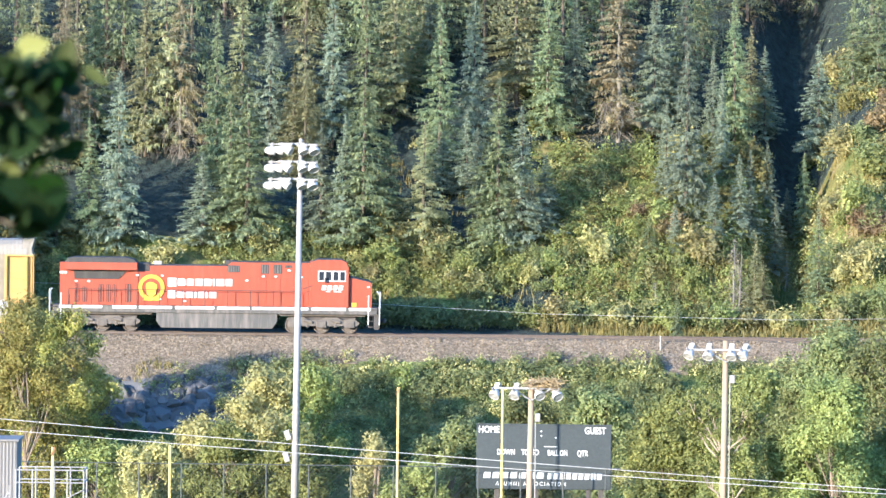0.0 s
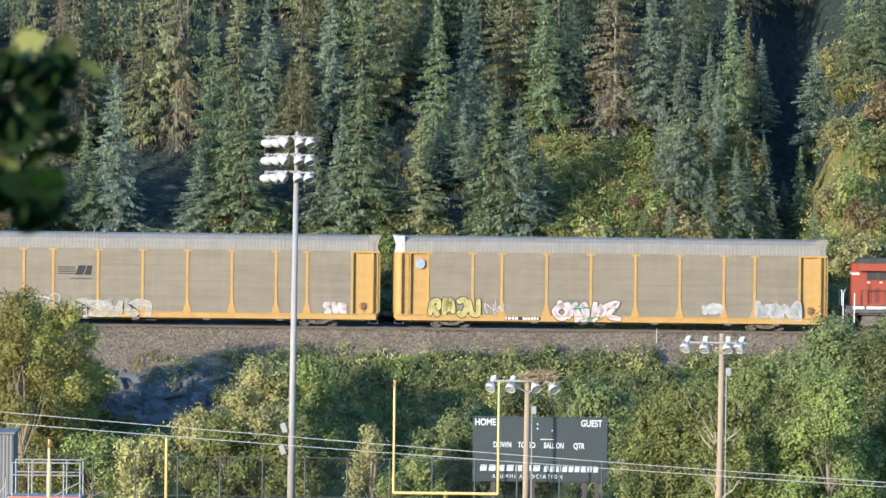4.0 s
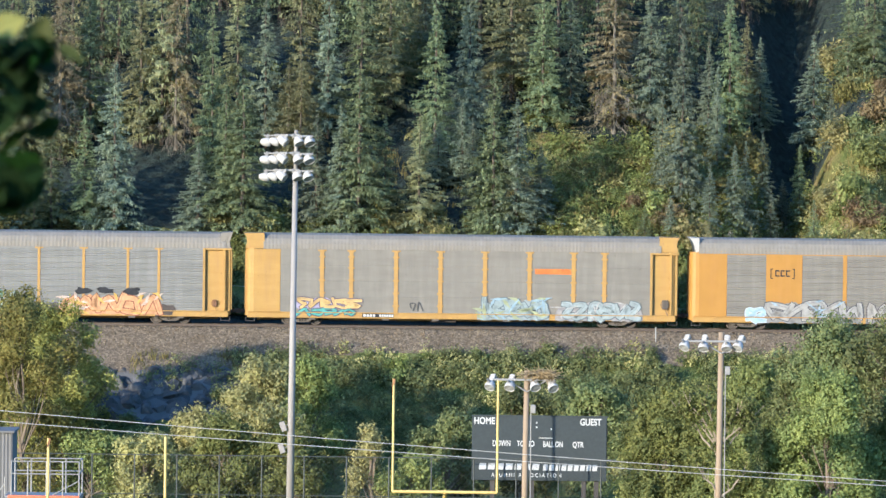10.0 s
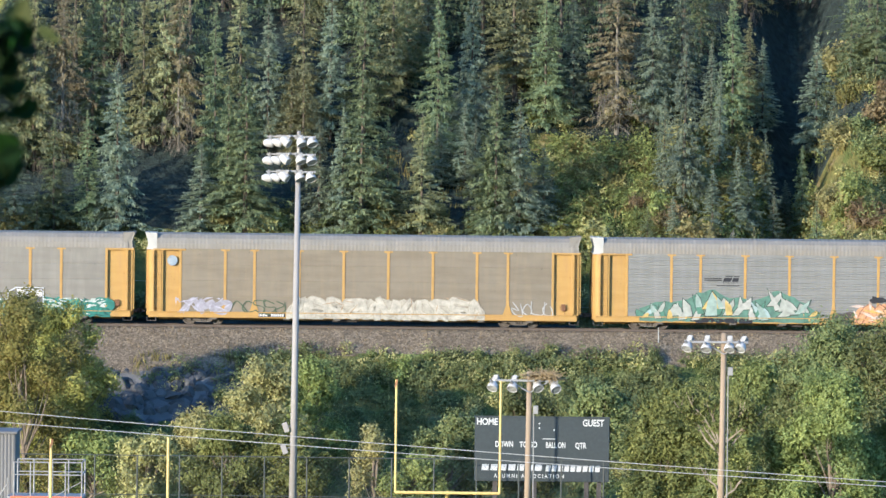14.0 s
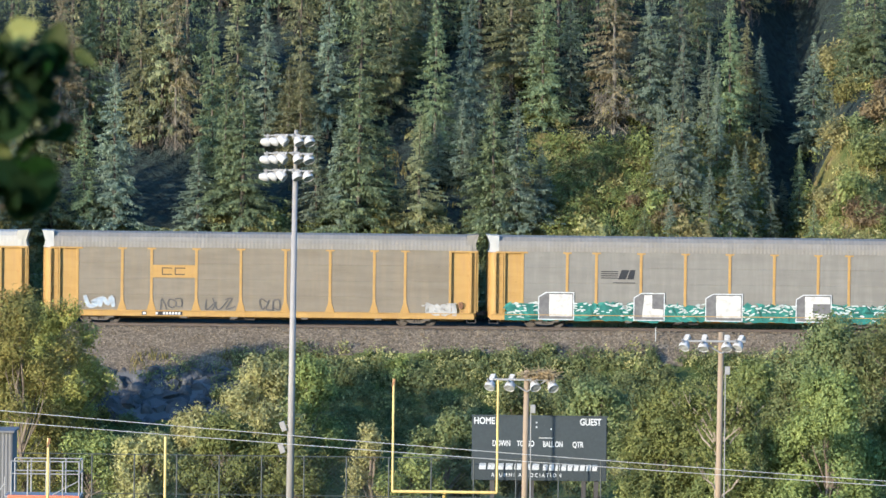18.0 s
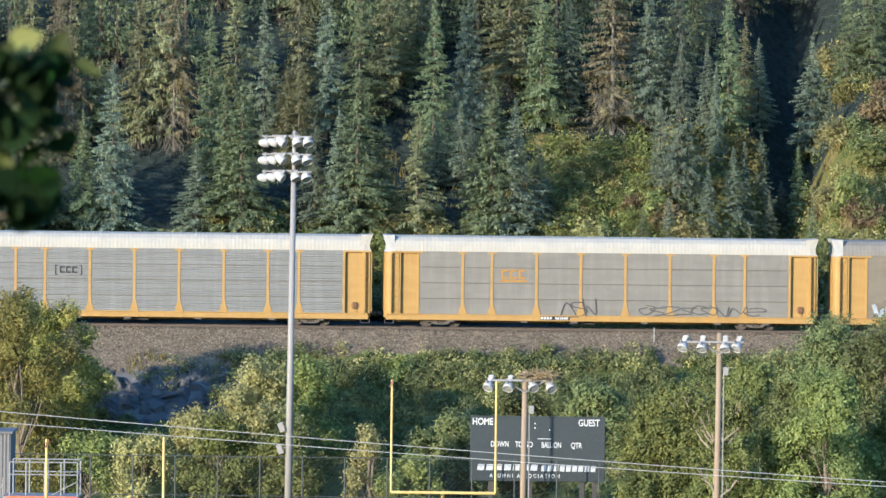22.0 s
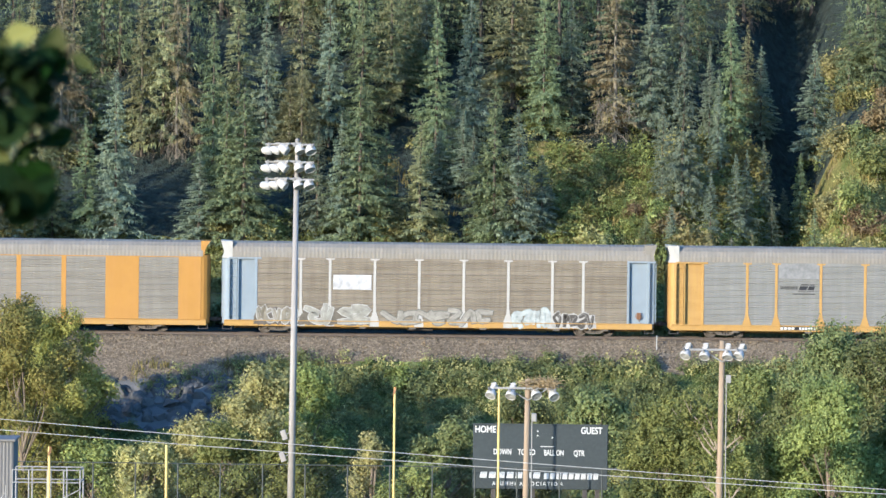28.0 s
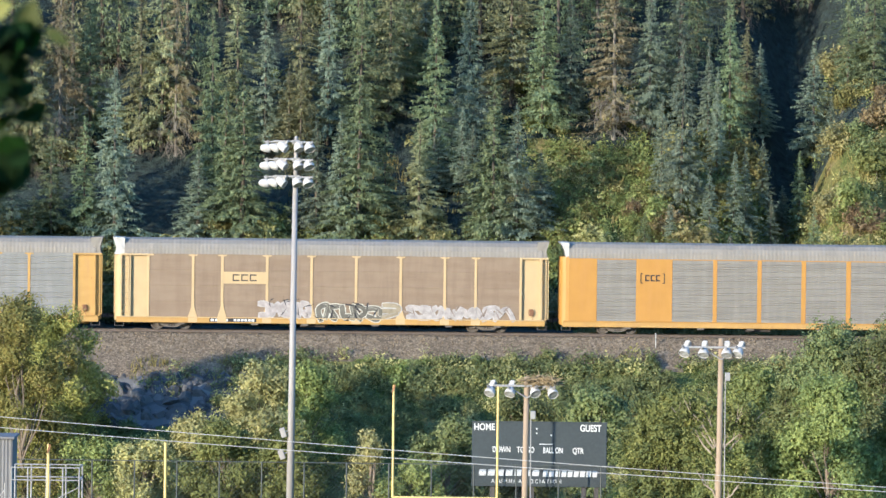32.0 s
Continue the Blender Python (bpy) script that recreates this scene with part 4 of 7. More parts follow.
def graffiti(car, seed, x0, x1, z0, z1, n, fill, edge, halo=None, marks=None, hollow=False, gap=0.06):
    """Spray-painted lettering that cannot be read: a backing cloud, and for each sign an edge and a fill."""
    rnd = random.Random(seed)
    step = (x1 - x0) / n
    y = -1.548
    high = z1 - z0
    solid = gap < 0
    if halo or solid:
        k = n * 6
        top = [(x0 - 0.15 + (x1 - x0 + 0.3) * i / k, z1 - 0.06 * high - (0.20 * high * (1 - abs(math.sin(math.pi * i / 6))) ** 1.5 + abs(i / k - 0.5) ** 4 * 6 * high) - rnd.uniform(-0.07, 0.07)) for i in range(k + 1)]
        low = [(x, z0 - 0.02 + rnd.uniform(-0.06, 0.05)) for x, _ in top[::-1]]
        part("graffiti_cloud", sheet([top + low], y), paint(halo or fill), car, "spray-painted cloud behind the lettering")
        y -= 0.004
    for i in range(n):
        fx, fz = rnd.choice((0, 1)), rnd.choice((0, 1))
        glyph = [(abs(fx - u), abs(fz - v)) for u, v in rnd.choice(GLYPHS)]
        wide = step * rnd.uniform(1.15, 1.6)
        a = x0 + i * step + rnd.uniform(-0.04, 0.04)
        up = rnd.uniform(-0.06, 0.05) * high
        half = (0.03 if hollow else rnd.uniform(0.13, 0.17) * min(high, wide * 1.25))
        line = [(a + half + (wide - 2 * half) * (u + rnd.uniform(-0.2, 0.2)), z0 + up + half + (high - 2 * half) * (v + rnd.uniform(-0.16, 0.16))) for u, v in glyph]
        dy = 0.0006 * (i % 3)
        if hollow:
            part("graffiti_letter", ribbon(line, 0.035, y - dy), paint(edge), car, "thin spray-painted letter")
            continue
        letter = part("graffiti_letter", ribbon(line, half + 0.045, y - dy), paint(edge), car, "spray-painted letter")
        part("letter_fill", ribbon(line, half - 0.015, y - 0.004 - dy), paint(fill), letter)
        shine = [(p[0] - half * 0.3, p[1] + half * 0.35) for p in line[:3]]
        part("letter_shine", ribbon(shine, 0.022, y - 0.008 - dy), paint(tuple(c * 0.6 + 0.4 * d for c, d in zip(fill, edge))), letter)
    for i, (color, count, thick) in enumerate(marks or ()):
        tagged(part("spray_texture", strokes(rnd, x0 - 0.1, x1 + 0.1, z0, z1 + 0.08, count, thick, -1.562 - 0.004 * i), paint(color), car, "loose spray-painted strokes"), kind="stuff")


def letter_bars(x0, x1, z0, z1, n, y, lean=0.0, gap=0.25):
    """Unlettered marking: one bar for each sign."""
    step = (x1 - x0) / n
    sh = Shape()
    for i in range(n):
        a, b = x0 + i * step, x0 + (i + 1 - gap) * step
        q = (z1 - z0) * lean
        sh.prism([(a, z0), (b, z0), (b + q, z1), (a + q, z1)], y - 0.0015, y + 0.0015)
    return sh


def ring_bars(x0, x1, z0, z1, n, y, t):
    """Hollow block signs."""
    step = (x1 - x0) / n
    sh = Shape()
    for i in range(n):
        a, b = x0 + i * step, x0 + (i + 0.8) * step
        sh.box(a, b, y - 0.0015, y + 0.0015, z1 - t, z1)
        sh.box(a, b, y - 0.0015, y + 0.0015, z0, z0 + t)
        sh.box(a, a + t, y - 0.0015, y + 0.0015, z0 + t, z1 - t)
    return sh


def autorack(label, trim=None, panel=None, roof=None, ribs=False, flared=True, style="open", post=None, end=None, tip=None, seams=False):
    """A covered railcar for motor cars: sill, side panels between posts, ribbed roof, end doors, bogies."""
    trim = trim or YELLOW
    post = post or trim
    end = end or trim
    car = thing("autorack_car", TRACK, label, "rail car", "cars of the freight train")
    part("sill", shared(("sill", style), lambda: Shape().box(0.25, CAR - 0.25, -1.53, 1.53, 0.47, 0.86, 0.02).box(0.9, CAR - 0.9, -0.4, 0.4, 0.3, 0.5).mesh("sill", trim)) if trim is YELLOW else Shape().box(0.25, CAR - 0.25, -1.53, 1.53, 0.47, 0.86, 0.02), YELLOW, car, "yellow side sill")
    part("sill_lip", shared(("lip", trim.name), lambda: Shape().box(0.3, CAR - 0.3, -1.585, -1.53, 0.80, 0.85, 0.008).mesh("sill_lip", trim)), trim, car)
    for x in (4.4, 9.1, 12.3, 16.8, 21.5, 24.6):
        part("jacking_pad", shared("pad", lambda: Shape().box(-0.22, 0.22, -1.5, -1.3, 0.36, 0.48, 0.01).mesh("jacking_pad", TRUCK_STEEL)), TRUCK_STEEL, car, place=pose(x, 0, 0))
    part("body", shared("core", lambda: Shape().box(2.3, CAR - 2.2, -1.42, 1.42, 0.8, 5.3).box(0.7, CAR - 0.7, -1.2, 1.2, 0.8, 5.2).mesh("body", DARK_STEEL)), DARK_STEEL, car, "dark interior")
    key = (panel.name, ribs, style)
    turn = Matrix.Translation((CAR, 0, 0)) @ Matrix.Rotation(math.pi, 4, "Z")
    if style == "boxed":
        bays = ((2.42, 4.92), (7.25, 9.85), (10.12, 12.69), (12.97, 15.52), (15.82, 18.39), (18.7, 21.2), (23.34, 25.86))
        fills = ((0.6, 2.42), (4.92, 7.25), (9.85, 10.12), (12.69, 12.97), (15.52, 15.82), (18.39, 18.7), (21.2, 23.34), (25.86, 27.3))
        top = 4.8
    else:
        lean = -0.12 if style == "solid" else 0.0
        edges = (2.36,) + tuple(x + lean for x in POSTS) + (26.0,)
        bays = tuple(zip(edges, edges[1:]))
        fills = ()
        top = 4.86
    for side in (Matrix(), turn):
        for a, b in bays:
            me = shared((key, a), lambda: ribbed_panel(a, b, 0.86, top, ribs).mesh("side_panel", panel))
            part("side_panel", me, panel, car, place=side @ Matrix.Translation((0, -1.5, 0)))
            if seams:
                sm = shared(("seam", a), lambda: seam_strip(a, b))
                for z in (1.86, 2.86, 3.86):
                    part("seam_rail", sm, SEAM, car, place=side @ Matrix.Translation((0, 0, z)))
        for a, b in fills:
            me = shared(("fill", trim.name, a), lambda: Shape().box(a, b, -1.52, -1.46, 0.86, 5.0, 0.01).mesh("side_plate", trim))
            part("side_plate", me, trim, car, place=side)
        if style == "boxed":
            me = shared(("rails", trim.name), lambda: Shape().box(0.6, 27.3, -1.515, -1.46, 4.8, 5.0, 0.01).mesh("top_rail", trim))
            part("top_rail", me, trim, car, place=side)
        else:
            for x in edges[1:-1]:
                me = shared(("post", post.name, flared), lambda: gusset_post(flared, 0.085 if flared else 0.13).mesh("post", post))
                p = part("post", me, post, car, place=side @ Matrix.Translation((x, 0, 0)))
                if not flared and side is not turn:
                    for z in (1.3, 2.1, 2.9, 3.7, 4.4):
                        part("cleat", shared(("cleat", post.name), lambda: Shape().box(-0.21, 0.21, -1.545, -1.515, -0.05, 0.05, 0.01).mesh("cleat", post)), post, p, place=Matrix.Translation((0, 0, z)))
            wide_end = style == "solid"
            for a, b in ((0.55 if not wide_end else 0.62, 2.36), (26.0, 27.75 if not wide_end else 27.3)):
                me = shared(("end_plate", end.name, a), lambda: end_plate(a, b, wide_end).mesh("end_plate", end))
                part("end_plate", me, end, car, place=side)
            if not wide_end:
                lm = shared(("ladder", end.name), lambda: ladder(0.56, 1.02, 0.95, 4.7, 9).mesh("ladder", end))
                part("ladder", lm, end, car, place=side)
                lm = shared(("ladder2", end.name), lambda: ladder(27.42, 27.84, 0.95, 4.7, 9).mesh("ladder", end))
                part("ladder", lm, end, car, place=side)
    x0, x1 = (0.75, CAR - 0.45) if style == "open" else (1.25, CAR - 1.2) if style == "solid" else (0.6, CAR - 0.5)
    part("roof", shared(("roof", roof.name, x0), lambda: roof_shape(x0, x1).mesh("roof", roof)), roof, car, "ribbed metal roof")
    for flip in (False, True):
        m = turn if flip else Matrix()
        # left hoods of open and boxed cars are coloured white as sunlit
        tm = (roof if style == "open" else tip) if flip else (SUNLIT_WHITE if style == "boxed" else tip or SUNLIT_WHITE)
        me = shared(("tip", tm.name, style), lambda: end_hood(style).mesh("end_hood", tm))
        part("end_hood", me, tm, car, place=m)
        me = shared(("door", end.name, style), lambda: end_doors(style).mesh("end_door", end))
        part("end_door", me, end, car, place=m)
    for x, sgn in ((0.1, -1), (CAR - 0.1, 1)):
        part("coupler", shared(("coupler", sgn), lambda: coupler(sgn).mesh("coupler", DARK_STEEL)), DARK_STEEL, car, place=pose(x, 0, 0))
    wheel = shared("brake_wheel", lambda: brake_wheel().mesh("brake_wheel", TRUCK_STEEL))
    if style == "solid":
        part("brake_wheel", wheel, TRUCK_STEEL, car, place=pose(26.95, -1.52, 1.55))
    elif style == "open":
        small = shared("small_brake_wheel", lambda: brake_wheel().mesh("brake_wheel", RUST))
        part("brake_wheel", small, RUST, car, place=pose(26.75, -1.46, 1.35) @ Matrix.Scale(0.72, 4))
    for x in (0.45, CAR - 0.45):
        st = shared("step", lambda: Shape().box(-0.3, -0.26, -1.5, -1.46, 0.25, 0.5).box(0.26, 0.3, -1.5, -1.46, 0.25, 0.5).box(-0.3, 0.3, -1.52, -1.44, 0.24, 0.27).mesh("step", DARK_STEEL))
        part("step", st, DARK_STEEL, car, place=pose(x, 0, 0))
    gear = shared("gear", lambda: Shape().tube((12, -0.9, 0.38), (13.6, -0.9, 0.38), 0.14).mesh("air_tank", DARK_STEEL))
    part("air_tank", gear, DARK_STEEL, car)
    bogie(car, 3.75)
    bogie(car, CAR - 3.95)
    return car


def seam_strip(a, b):
    return Shape().box(a + 0.14, b - 0.14, -1.54, -1.5, -0.02, 0.014, 0.005).mesh("seam_rail", SEAM)


def end_plate(a, b, solid):
    sh = Shape()
    if solid:
        return sh.box(a, b, -1.52, -1.44, 0.86, 4.86, 0.02)
    sh.box(a + (0.55 if a < 5 else 0.0), b - (0.0 if a < 5 else 0.4), -1.34, -1.28, 0.86, 4.74)
    sh.box(a, b + (0.25 if a < 5 else 0.1), -1.54, -1.44, 4.74, 4.86, 0.012)
    f = b - 0.16 if a < 5 else a
    sh.box(f, f + 0.16, -1.54, -1.5, 0.86, 4.74, 0.01)
    g = a + 0.52 if a < 5 else b - 0.45
    sh.box(g, g + 0.1, -1.55, -1.42, 0.86, 4.74, 0.01)
    sh.box(a, a + 0.5, -1.36, -1.3, 0.86, 4.74) if a < 5 else sh.box(b - 0.45, b, -1.36, -1.3, 0.86, 4.74)
    return sh


def end_hood(style):
    sh = Shape()
    if style == "open":
        return sh.prism([(0.0, 5.9), (0.16, 5.88), (0.76, 5.86), (0.76, 4.86), (0.14, 4.8), (0.2, 5.25), (0.1, 5.6)], -1.46, 1.46).prism([(0.12, 5.9), (0.22, 5.9), (0.72, 5.12), (0.62, 5.1)], -1.49, 1.49).box(0.1, 0.76, -1.5, 1.5, 4.8, 4.92)
    if style == "solid":
        return sh.prism([(0.0, 5.84), (1.3, 5.86), (1.35, 4.88), (0.1, 4.88), (0.2, 5.3), (0.16, 5.6)], -1.46, 1.46)
    return sh.prism([(0.0, 5.86), (0.62, 5.86), (0.62, 5.0), (0.42, 4.9), (0.34, 5.3), (0.2, 5.62)], -1.48, 1.48)


def end_doors(style):
    """Folding end doors with rounded corners, in plan a bowed front."""
    x = 0.12 if style != "boxed" else 0.06
    plan = [(0.62, -1.5), (0.42, -1.47), (x + 0.16, -1.36), (x + 0.05, -1.18), (x, -0.9), (x, 0.9), (x + 0.05, 1.18), (x + 0.16, 1.36), (0.42, 1.47), (0.62, 1.5)]
    k = len(plan)
    top = 4.86 if style == "open" else 4.95
    sh = Shape().add([(a, b, z) for z in (0.6, top) for a, b in plan], [(i, (i + 1) % k, k + (i + 1) % k, k + i) for i in range(k)] + [tuple(range(k)), tuple(range(k, 2 * k))])
    for y in (-0.9, -0.3, 0.3, 0.9):
        sh.box(x - 0.04, x, y - 0.05, y + 0.05, 1.0, 4.7)
    return sh


def brake_wheel():
    sh = Shape()
    for i in range(12):
        a, b = 2 * math.pi * i / 12, 2 * math.pi * (i + 1) / 12
        sh.tube((math.cos(a) * 0.26, -0.06, math.sin(a) * 0.26), (math.cos(b) * 0.26, -0.06, math.sin(b) * 0.26), 0.022, sides=5)
    for i in range(4):
        w = math.pi / 2 * i
        sh.tube((0, -0.06, 0), (math.cos(w) * 0.26, -0.06, math.sin(w) * 0.26), 0.018, sides=5)
    sh.box(-0.16, 0.2, -0.04, 0.02, -0.3, 0.3, 0.02)
    sh.tube((0, -0.04, -0.3), (0.25, -0.02, -0.75), 0.02, sides=5)
    return sh


def reporting_marks(car, x0, x1):
    p = part("marking_plate", Shape().box(x0, x1, -1.536, -1.531, 0.55, 0.78), BLACK, car)
    part("marking", letter_bars(x0 + 0.08, x0 + (x1 - x0) * 0.42, 0.59, 0.74, 4, -1.538), SIGN_WHITE, p)
    part("marking", letter_bars(x0 + (x1 - x0) * 0.52, x1 - 0.08, 0.59, 0.74, 6, -1.538), SIGN_WHITE, p)


def dark_mark(car, x0, x1, z0, z1):
    """A dark railway emblem with bars of small print under it."""
    w, h = x1 - x0, z1 - z0
    for i in range(4):
        z = z0 + h * (0.35 + 0.16 * i)
        part("emblem_stripe", Shape().box(x0, x0 + w * 0.5, -1.522, -1.518, z, z + 0.06), BLACK, car, "dark stripe of a railway emblem")
    for a, b, c, d in ((0.5, 0.72, 0.82, 0.6), (0.76, 0.95, 1.0, 0.85)):
        part("emblem_slant", Shape().prism([(x0 + w * a, z0 + h * 0.3), (x0 + w * b, z0 + h * 0.3), (x0 + w * c, z1), (x0 + w * d, z1)], -1.523, -1.518), BLACK, car, "dark slanted sign of a railway emblem")
    part("small_print", Shape().box(x0 + w * 0.35, x1, -1.522, -1.518, z0, z0 + 0.05), BLACK, car)


def ring_signs(parent, x0, x1, z0, z1, n, y, t, ink):
    """Hollow block signs, one part each."""
    step = (x1 - x0) / n
    for i in range(n):
        part("emblem_sign", ring_bars(x0 + i * step, x0 + (i + 1) * step, z0, z1, 1, y, t), ink, parent)


def roundel(car, x, z):
    part("emblem", Shape().lathe((x, -1.505, z), (x, -2, z), [(0, 0.33), (0.008, 0.33), (0.008, 0.24), (0.012, 0.24), (0.012, 0)], 20), paint((0.38, 0.45, 0.50)), car, "round pale blue emblem")


def plate_mark(car, x0, x1, z0, z1, plate, ink, n=3, t=0.07):
    p = part("name_plate", Shape().box(x0, x1, -1.535, -1.5, z0, z1, 0.006), plate, car)
    w = x1 - x0
    ring_signs(p, x0 + w * 0.22, x0 + w * 0.82, z0 + (z1 - z0) * 0.22, z0 + (z1 - z0) * 0.8, n, -1.538, t, ink)


def bracket_mark(car, x0, x1, z0, z1):
    y0, y1 = -1.546, -1.542
    for a, k in ((x0, 1), (x1, -1)):
        sh = Shape()
        for far, low, high in ((0.05, z0, z1), (0.16, z1 - 0.05, z1), (0.16, z0, z0 + 0.05)):
            sh.box(min(a, a + k * far), max(a, a + k * far), y0, y1, low, high)
        part("emblem_bracket", sh, BLACK, car)
    ring_signs(car, x0 + 0.3, x1 - 0.22, z0 + 0.14, z1 - 0.1, 3, -1.544, 0.08, BLACK)


W_, K_ = (0.50, 0.49, 0.46), (0.03, 0.03, 0.035)
PINK, SKY_ = (0.66, 0.55, 0.52), (0.42, 0.60, 0.70)


def make_train():
    cars = []
    c = autorack("weathered tan autorack car with yellow posts and dark and pink graffiti", panel=PANEL_TAN, roof=ROOF_GREY)
    roundel(c, 1.75, 4.1)
    graffiti(c, 1, 2.2, 5.5, 0.7, 1.95, 4, (0.52, 0.45, 0.16), K_)
    graffiti(c, 2, 5.9, 7.1, 0.95, 1.75, 2, W_, W_, hollow=True)
    graffiti(c, 3, 10.1, 14.3, 0.5, 1.85, 5, PINK, (0.10, 0.09, 0.09), marks=[((0.06, 0.25, 0.16), 8, 0.05)])
    graffiti(c, 4, 19.8, 21.0, 1.1, 1.7, 3, W_, W_)
    graffiti(c, 5, 23.3, 26.1, 0.75, 1.85, 4, (0.42, 0.41, 0.39), (0.50, 0.49, 0.46))
    reporting_marks(c, 7.1, 9.5)
    cars.append((c, -54.3))

    c = autorack("weathered tan autorack car with yellow posts and white outline graffiti", panel=PANEL_TAN, roof=ROOF_GREY)
    dark_mark(c, 7.3, 9.5, 2.9, 3.75)
    graffiti(c, 6, 2.5, 7.7, 0.75, 1.9, 4, W_, W_, hollow=True, marks=[(K_, 12, 0.05)])
    graffiti(c, 7, 8.4, 12.9, 0.5, 1.6, 5, (0.42, 0.37, 0.28), W_, marks=[(W_, 40, 0.035), (K_, 10, 0.05)])
    graffiti(c, 8, 24.2, 25.6, 0.85, 1.6, 3, PINK, W_)
    reporting_marks(c, 6.6, 7.5)
    cars.append((c, -82.96))

    c = autorack("orange-yellow autorack car with grey ribbed panels and silver and blue graffiti", ORANGE, PANEL_GREY, ROOF_GREY, True, style="boxed", tip=ORANGE)
    bracket_mark(c, 5.2, 6.75, 3.3, 3.95)
    graffiti(c, 9, 4.8, 10.9, 0.52, 1.87, 5, (0.42, 0.41, 0.38), (0.11, 0.11, 0.12), halo=(0.30, 0.29, 0.27), marks=[((0.34, 0.46, 0.54), 8, 0.06)])
    graffiti(c, 10, 11.5, 16.9, 0.52, 1.87, 5, (0.42, 0.40, 0.36), (0.12, 0.11, 0.11), halo=(0.30, 0.28, 0.26))
    graffiti(c, 11, 16.9, 18.6, 0.55, 1.7, 2, (0.40, 0.55, 0.66), (0.30, 0.48, 0.66))
    graffiti(c, 12, 20.0, 21.9, 0.5, 1.85, 2, (0.28, 0.40, 0.42), (0.40, 0.48, 0.48), halo=(0.30, 0.42, 0.46))
    graffiti(c, 13, 23.6, 25.7, 0.5, 1.85, 2, (0.36, 0.46, 0.40), (0.42, 0.46, 0.38), halo=(0.30, 0.42, 0.44))
    graffiti(c, 14, 3.6, 4.8, 0.5, 1.4, 2, SKY_, (0.6, 0.68, 0.74))
    cars.append((c, -111.54))

    c = autorack("grey autorack car with yellow ends, orange patch and pale graffiti", YELLOW, PANEL_GREY, ROOF_GREY, False, False, "solid", tip=YELLOW)
    part("patch_plate", Shape().box(18.62, 20.95, -1.512, -1.5, 3.42, 3.76), paint((0.75, 0.22, 0.05)), c, "bright orange patch")
    graffiti(c, 15, 3.4, 7.2, 1.1, 1.8, 5, (0.72, 0.50, 0.20), (0.16, 0.12, 0.16), halo=(0.42, 0.38, 0.52))
    graffiti(c, 16, 3.4, 7.2, 0.62, 1.15, 5, (0.12, 0.48, 0.42), (0.10, 0.12, 0.16))
    graffiti(c, 17, 10.5, 11.4, 1.0, 1.55, 2, K_, (0.10, 0.10, 0.10), hollow=True)
    graffiti(c, 18, 15.1, 19.4, 0.5, 1.85, 5, (0.34, 0.42, 0.42), (0.16, 0.20, 0.22), halo=(0.34, 0.40, 0.40), marks=[((0.40, 0.44, 0.26), 14, 0.10), ((0.34, 0.48, 0.55), 10, 0.08)])
    graffiti(c, 19, 20.1, 25.4, 0.5, 1.75, 6, (0.40, 0.47, 0.47), (0.14, 0.17, 0.18), halo=(0.36, 0.34, 0.33), marks=[(W_, 14, 0.04)])
    reporting_marks(c, 7.6, 9.7)
    cars.append((c, -140.05))

    c = autorack("bluish grey ribbed autorack car with green and gold and orange graffiti", YELLOW, PANEL_BLUE, ROOF_GREY, True)
    dark_mark(c, 7.25, 9.5, 2.85, 3.5)
    spiked_piece(c, 20, 3.1, 14.7, 0.55, ((7.6, 2.65, 0.42), (12.0, 2.7, 0.55), (4.6, 1.9, 0.4), (9.6, 2.2, 0.5)), 1.2, ((0.34, 0.44, 0.38), (0.44, 0.46, 0.40), (0.60, 0.44, 0.15), (0.10, 0.24, 0.17), (0.40, 0.52, 0.50), (0.50, 0.50, 0.44)), (0.05, 0.08, 0.06), (0.12, 0.24, 0.18))
    graffiti(c, 21, 6.6, 10.2, 0.52, 0.74, 9, K_, K_)
    graffiti(c, 22, 17.0, 23.2, 0.6, 1.9, 5, (0.74, 0.40, 0.20), (0.28, 0.10, 0.06), halo=(0.70, 0.36, 0.18), marks=[((0.74, 0.58, 0.48), 14, 0.08), ((0.70, 0.46, 0.12), 8, 0.08)])
    for i, (a, b) in enumerate(((17.9, 18.9), (19.3, 20.3), (21.0, 22.0))):
        part("graffiti_cap", sheet([blob(random.Random(70 + i), a, b, 1.86, 2.26, 6, 0.3)], -1.556), paint(K_), c, "black spray-painted blot")
    for i, (a, b) in enumerate(((15.6, 17.1), (23.0, 24.3))):
        part("graffiti_cap", sheet([blob(random.Random(80 + i), a, b, 0.5, 1.2, 7, 0.35)], -1.546), paint((0.10, 0.08, 0.07)), c, "dark spray-painted blot")
    reporting_marks(c, 7.2, 9.4)
    cars.append((c, -168.66))

    c = autorack("weathered tan autorack car with broad cream graffiti along its sill", panel=PANEL_TAN, roof=ROOF_GREY)
    roundel(c, 1.75, 4.1)
    graffiti(c, 24, 2.1, 5.3, 0.75, 1.7, 3, (0.40, 0.38, 0.42), (0.42, 0.40, 0.44), marks=[((0.5, 0.48, 0.54), 20, 0.05)])
    graffiti(c, 25, 5.5, 8.9, 0.75, 1.6, 5, (0.36, 0.33, 0.25), (0.10, 0.14, 0.08), hollow=True)
    graffiti(c, 26, 9.2, 21.6, 0.5, 1.85, 11, (0.54, 0.50, 0.41), (0.44, 0.39, 0.30), halo=(0.50, 0.46, 0.37), marks=[((0.45, 0.32, 0.2), 10, 0.03)], gap=-0.1)
    graffiti(c, 27, 23.4, 26.1, 0.75, 1.6, 4, W_, W_, hollow=True)
    reporting_marks(c, 7.1, 9.0)
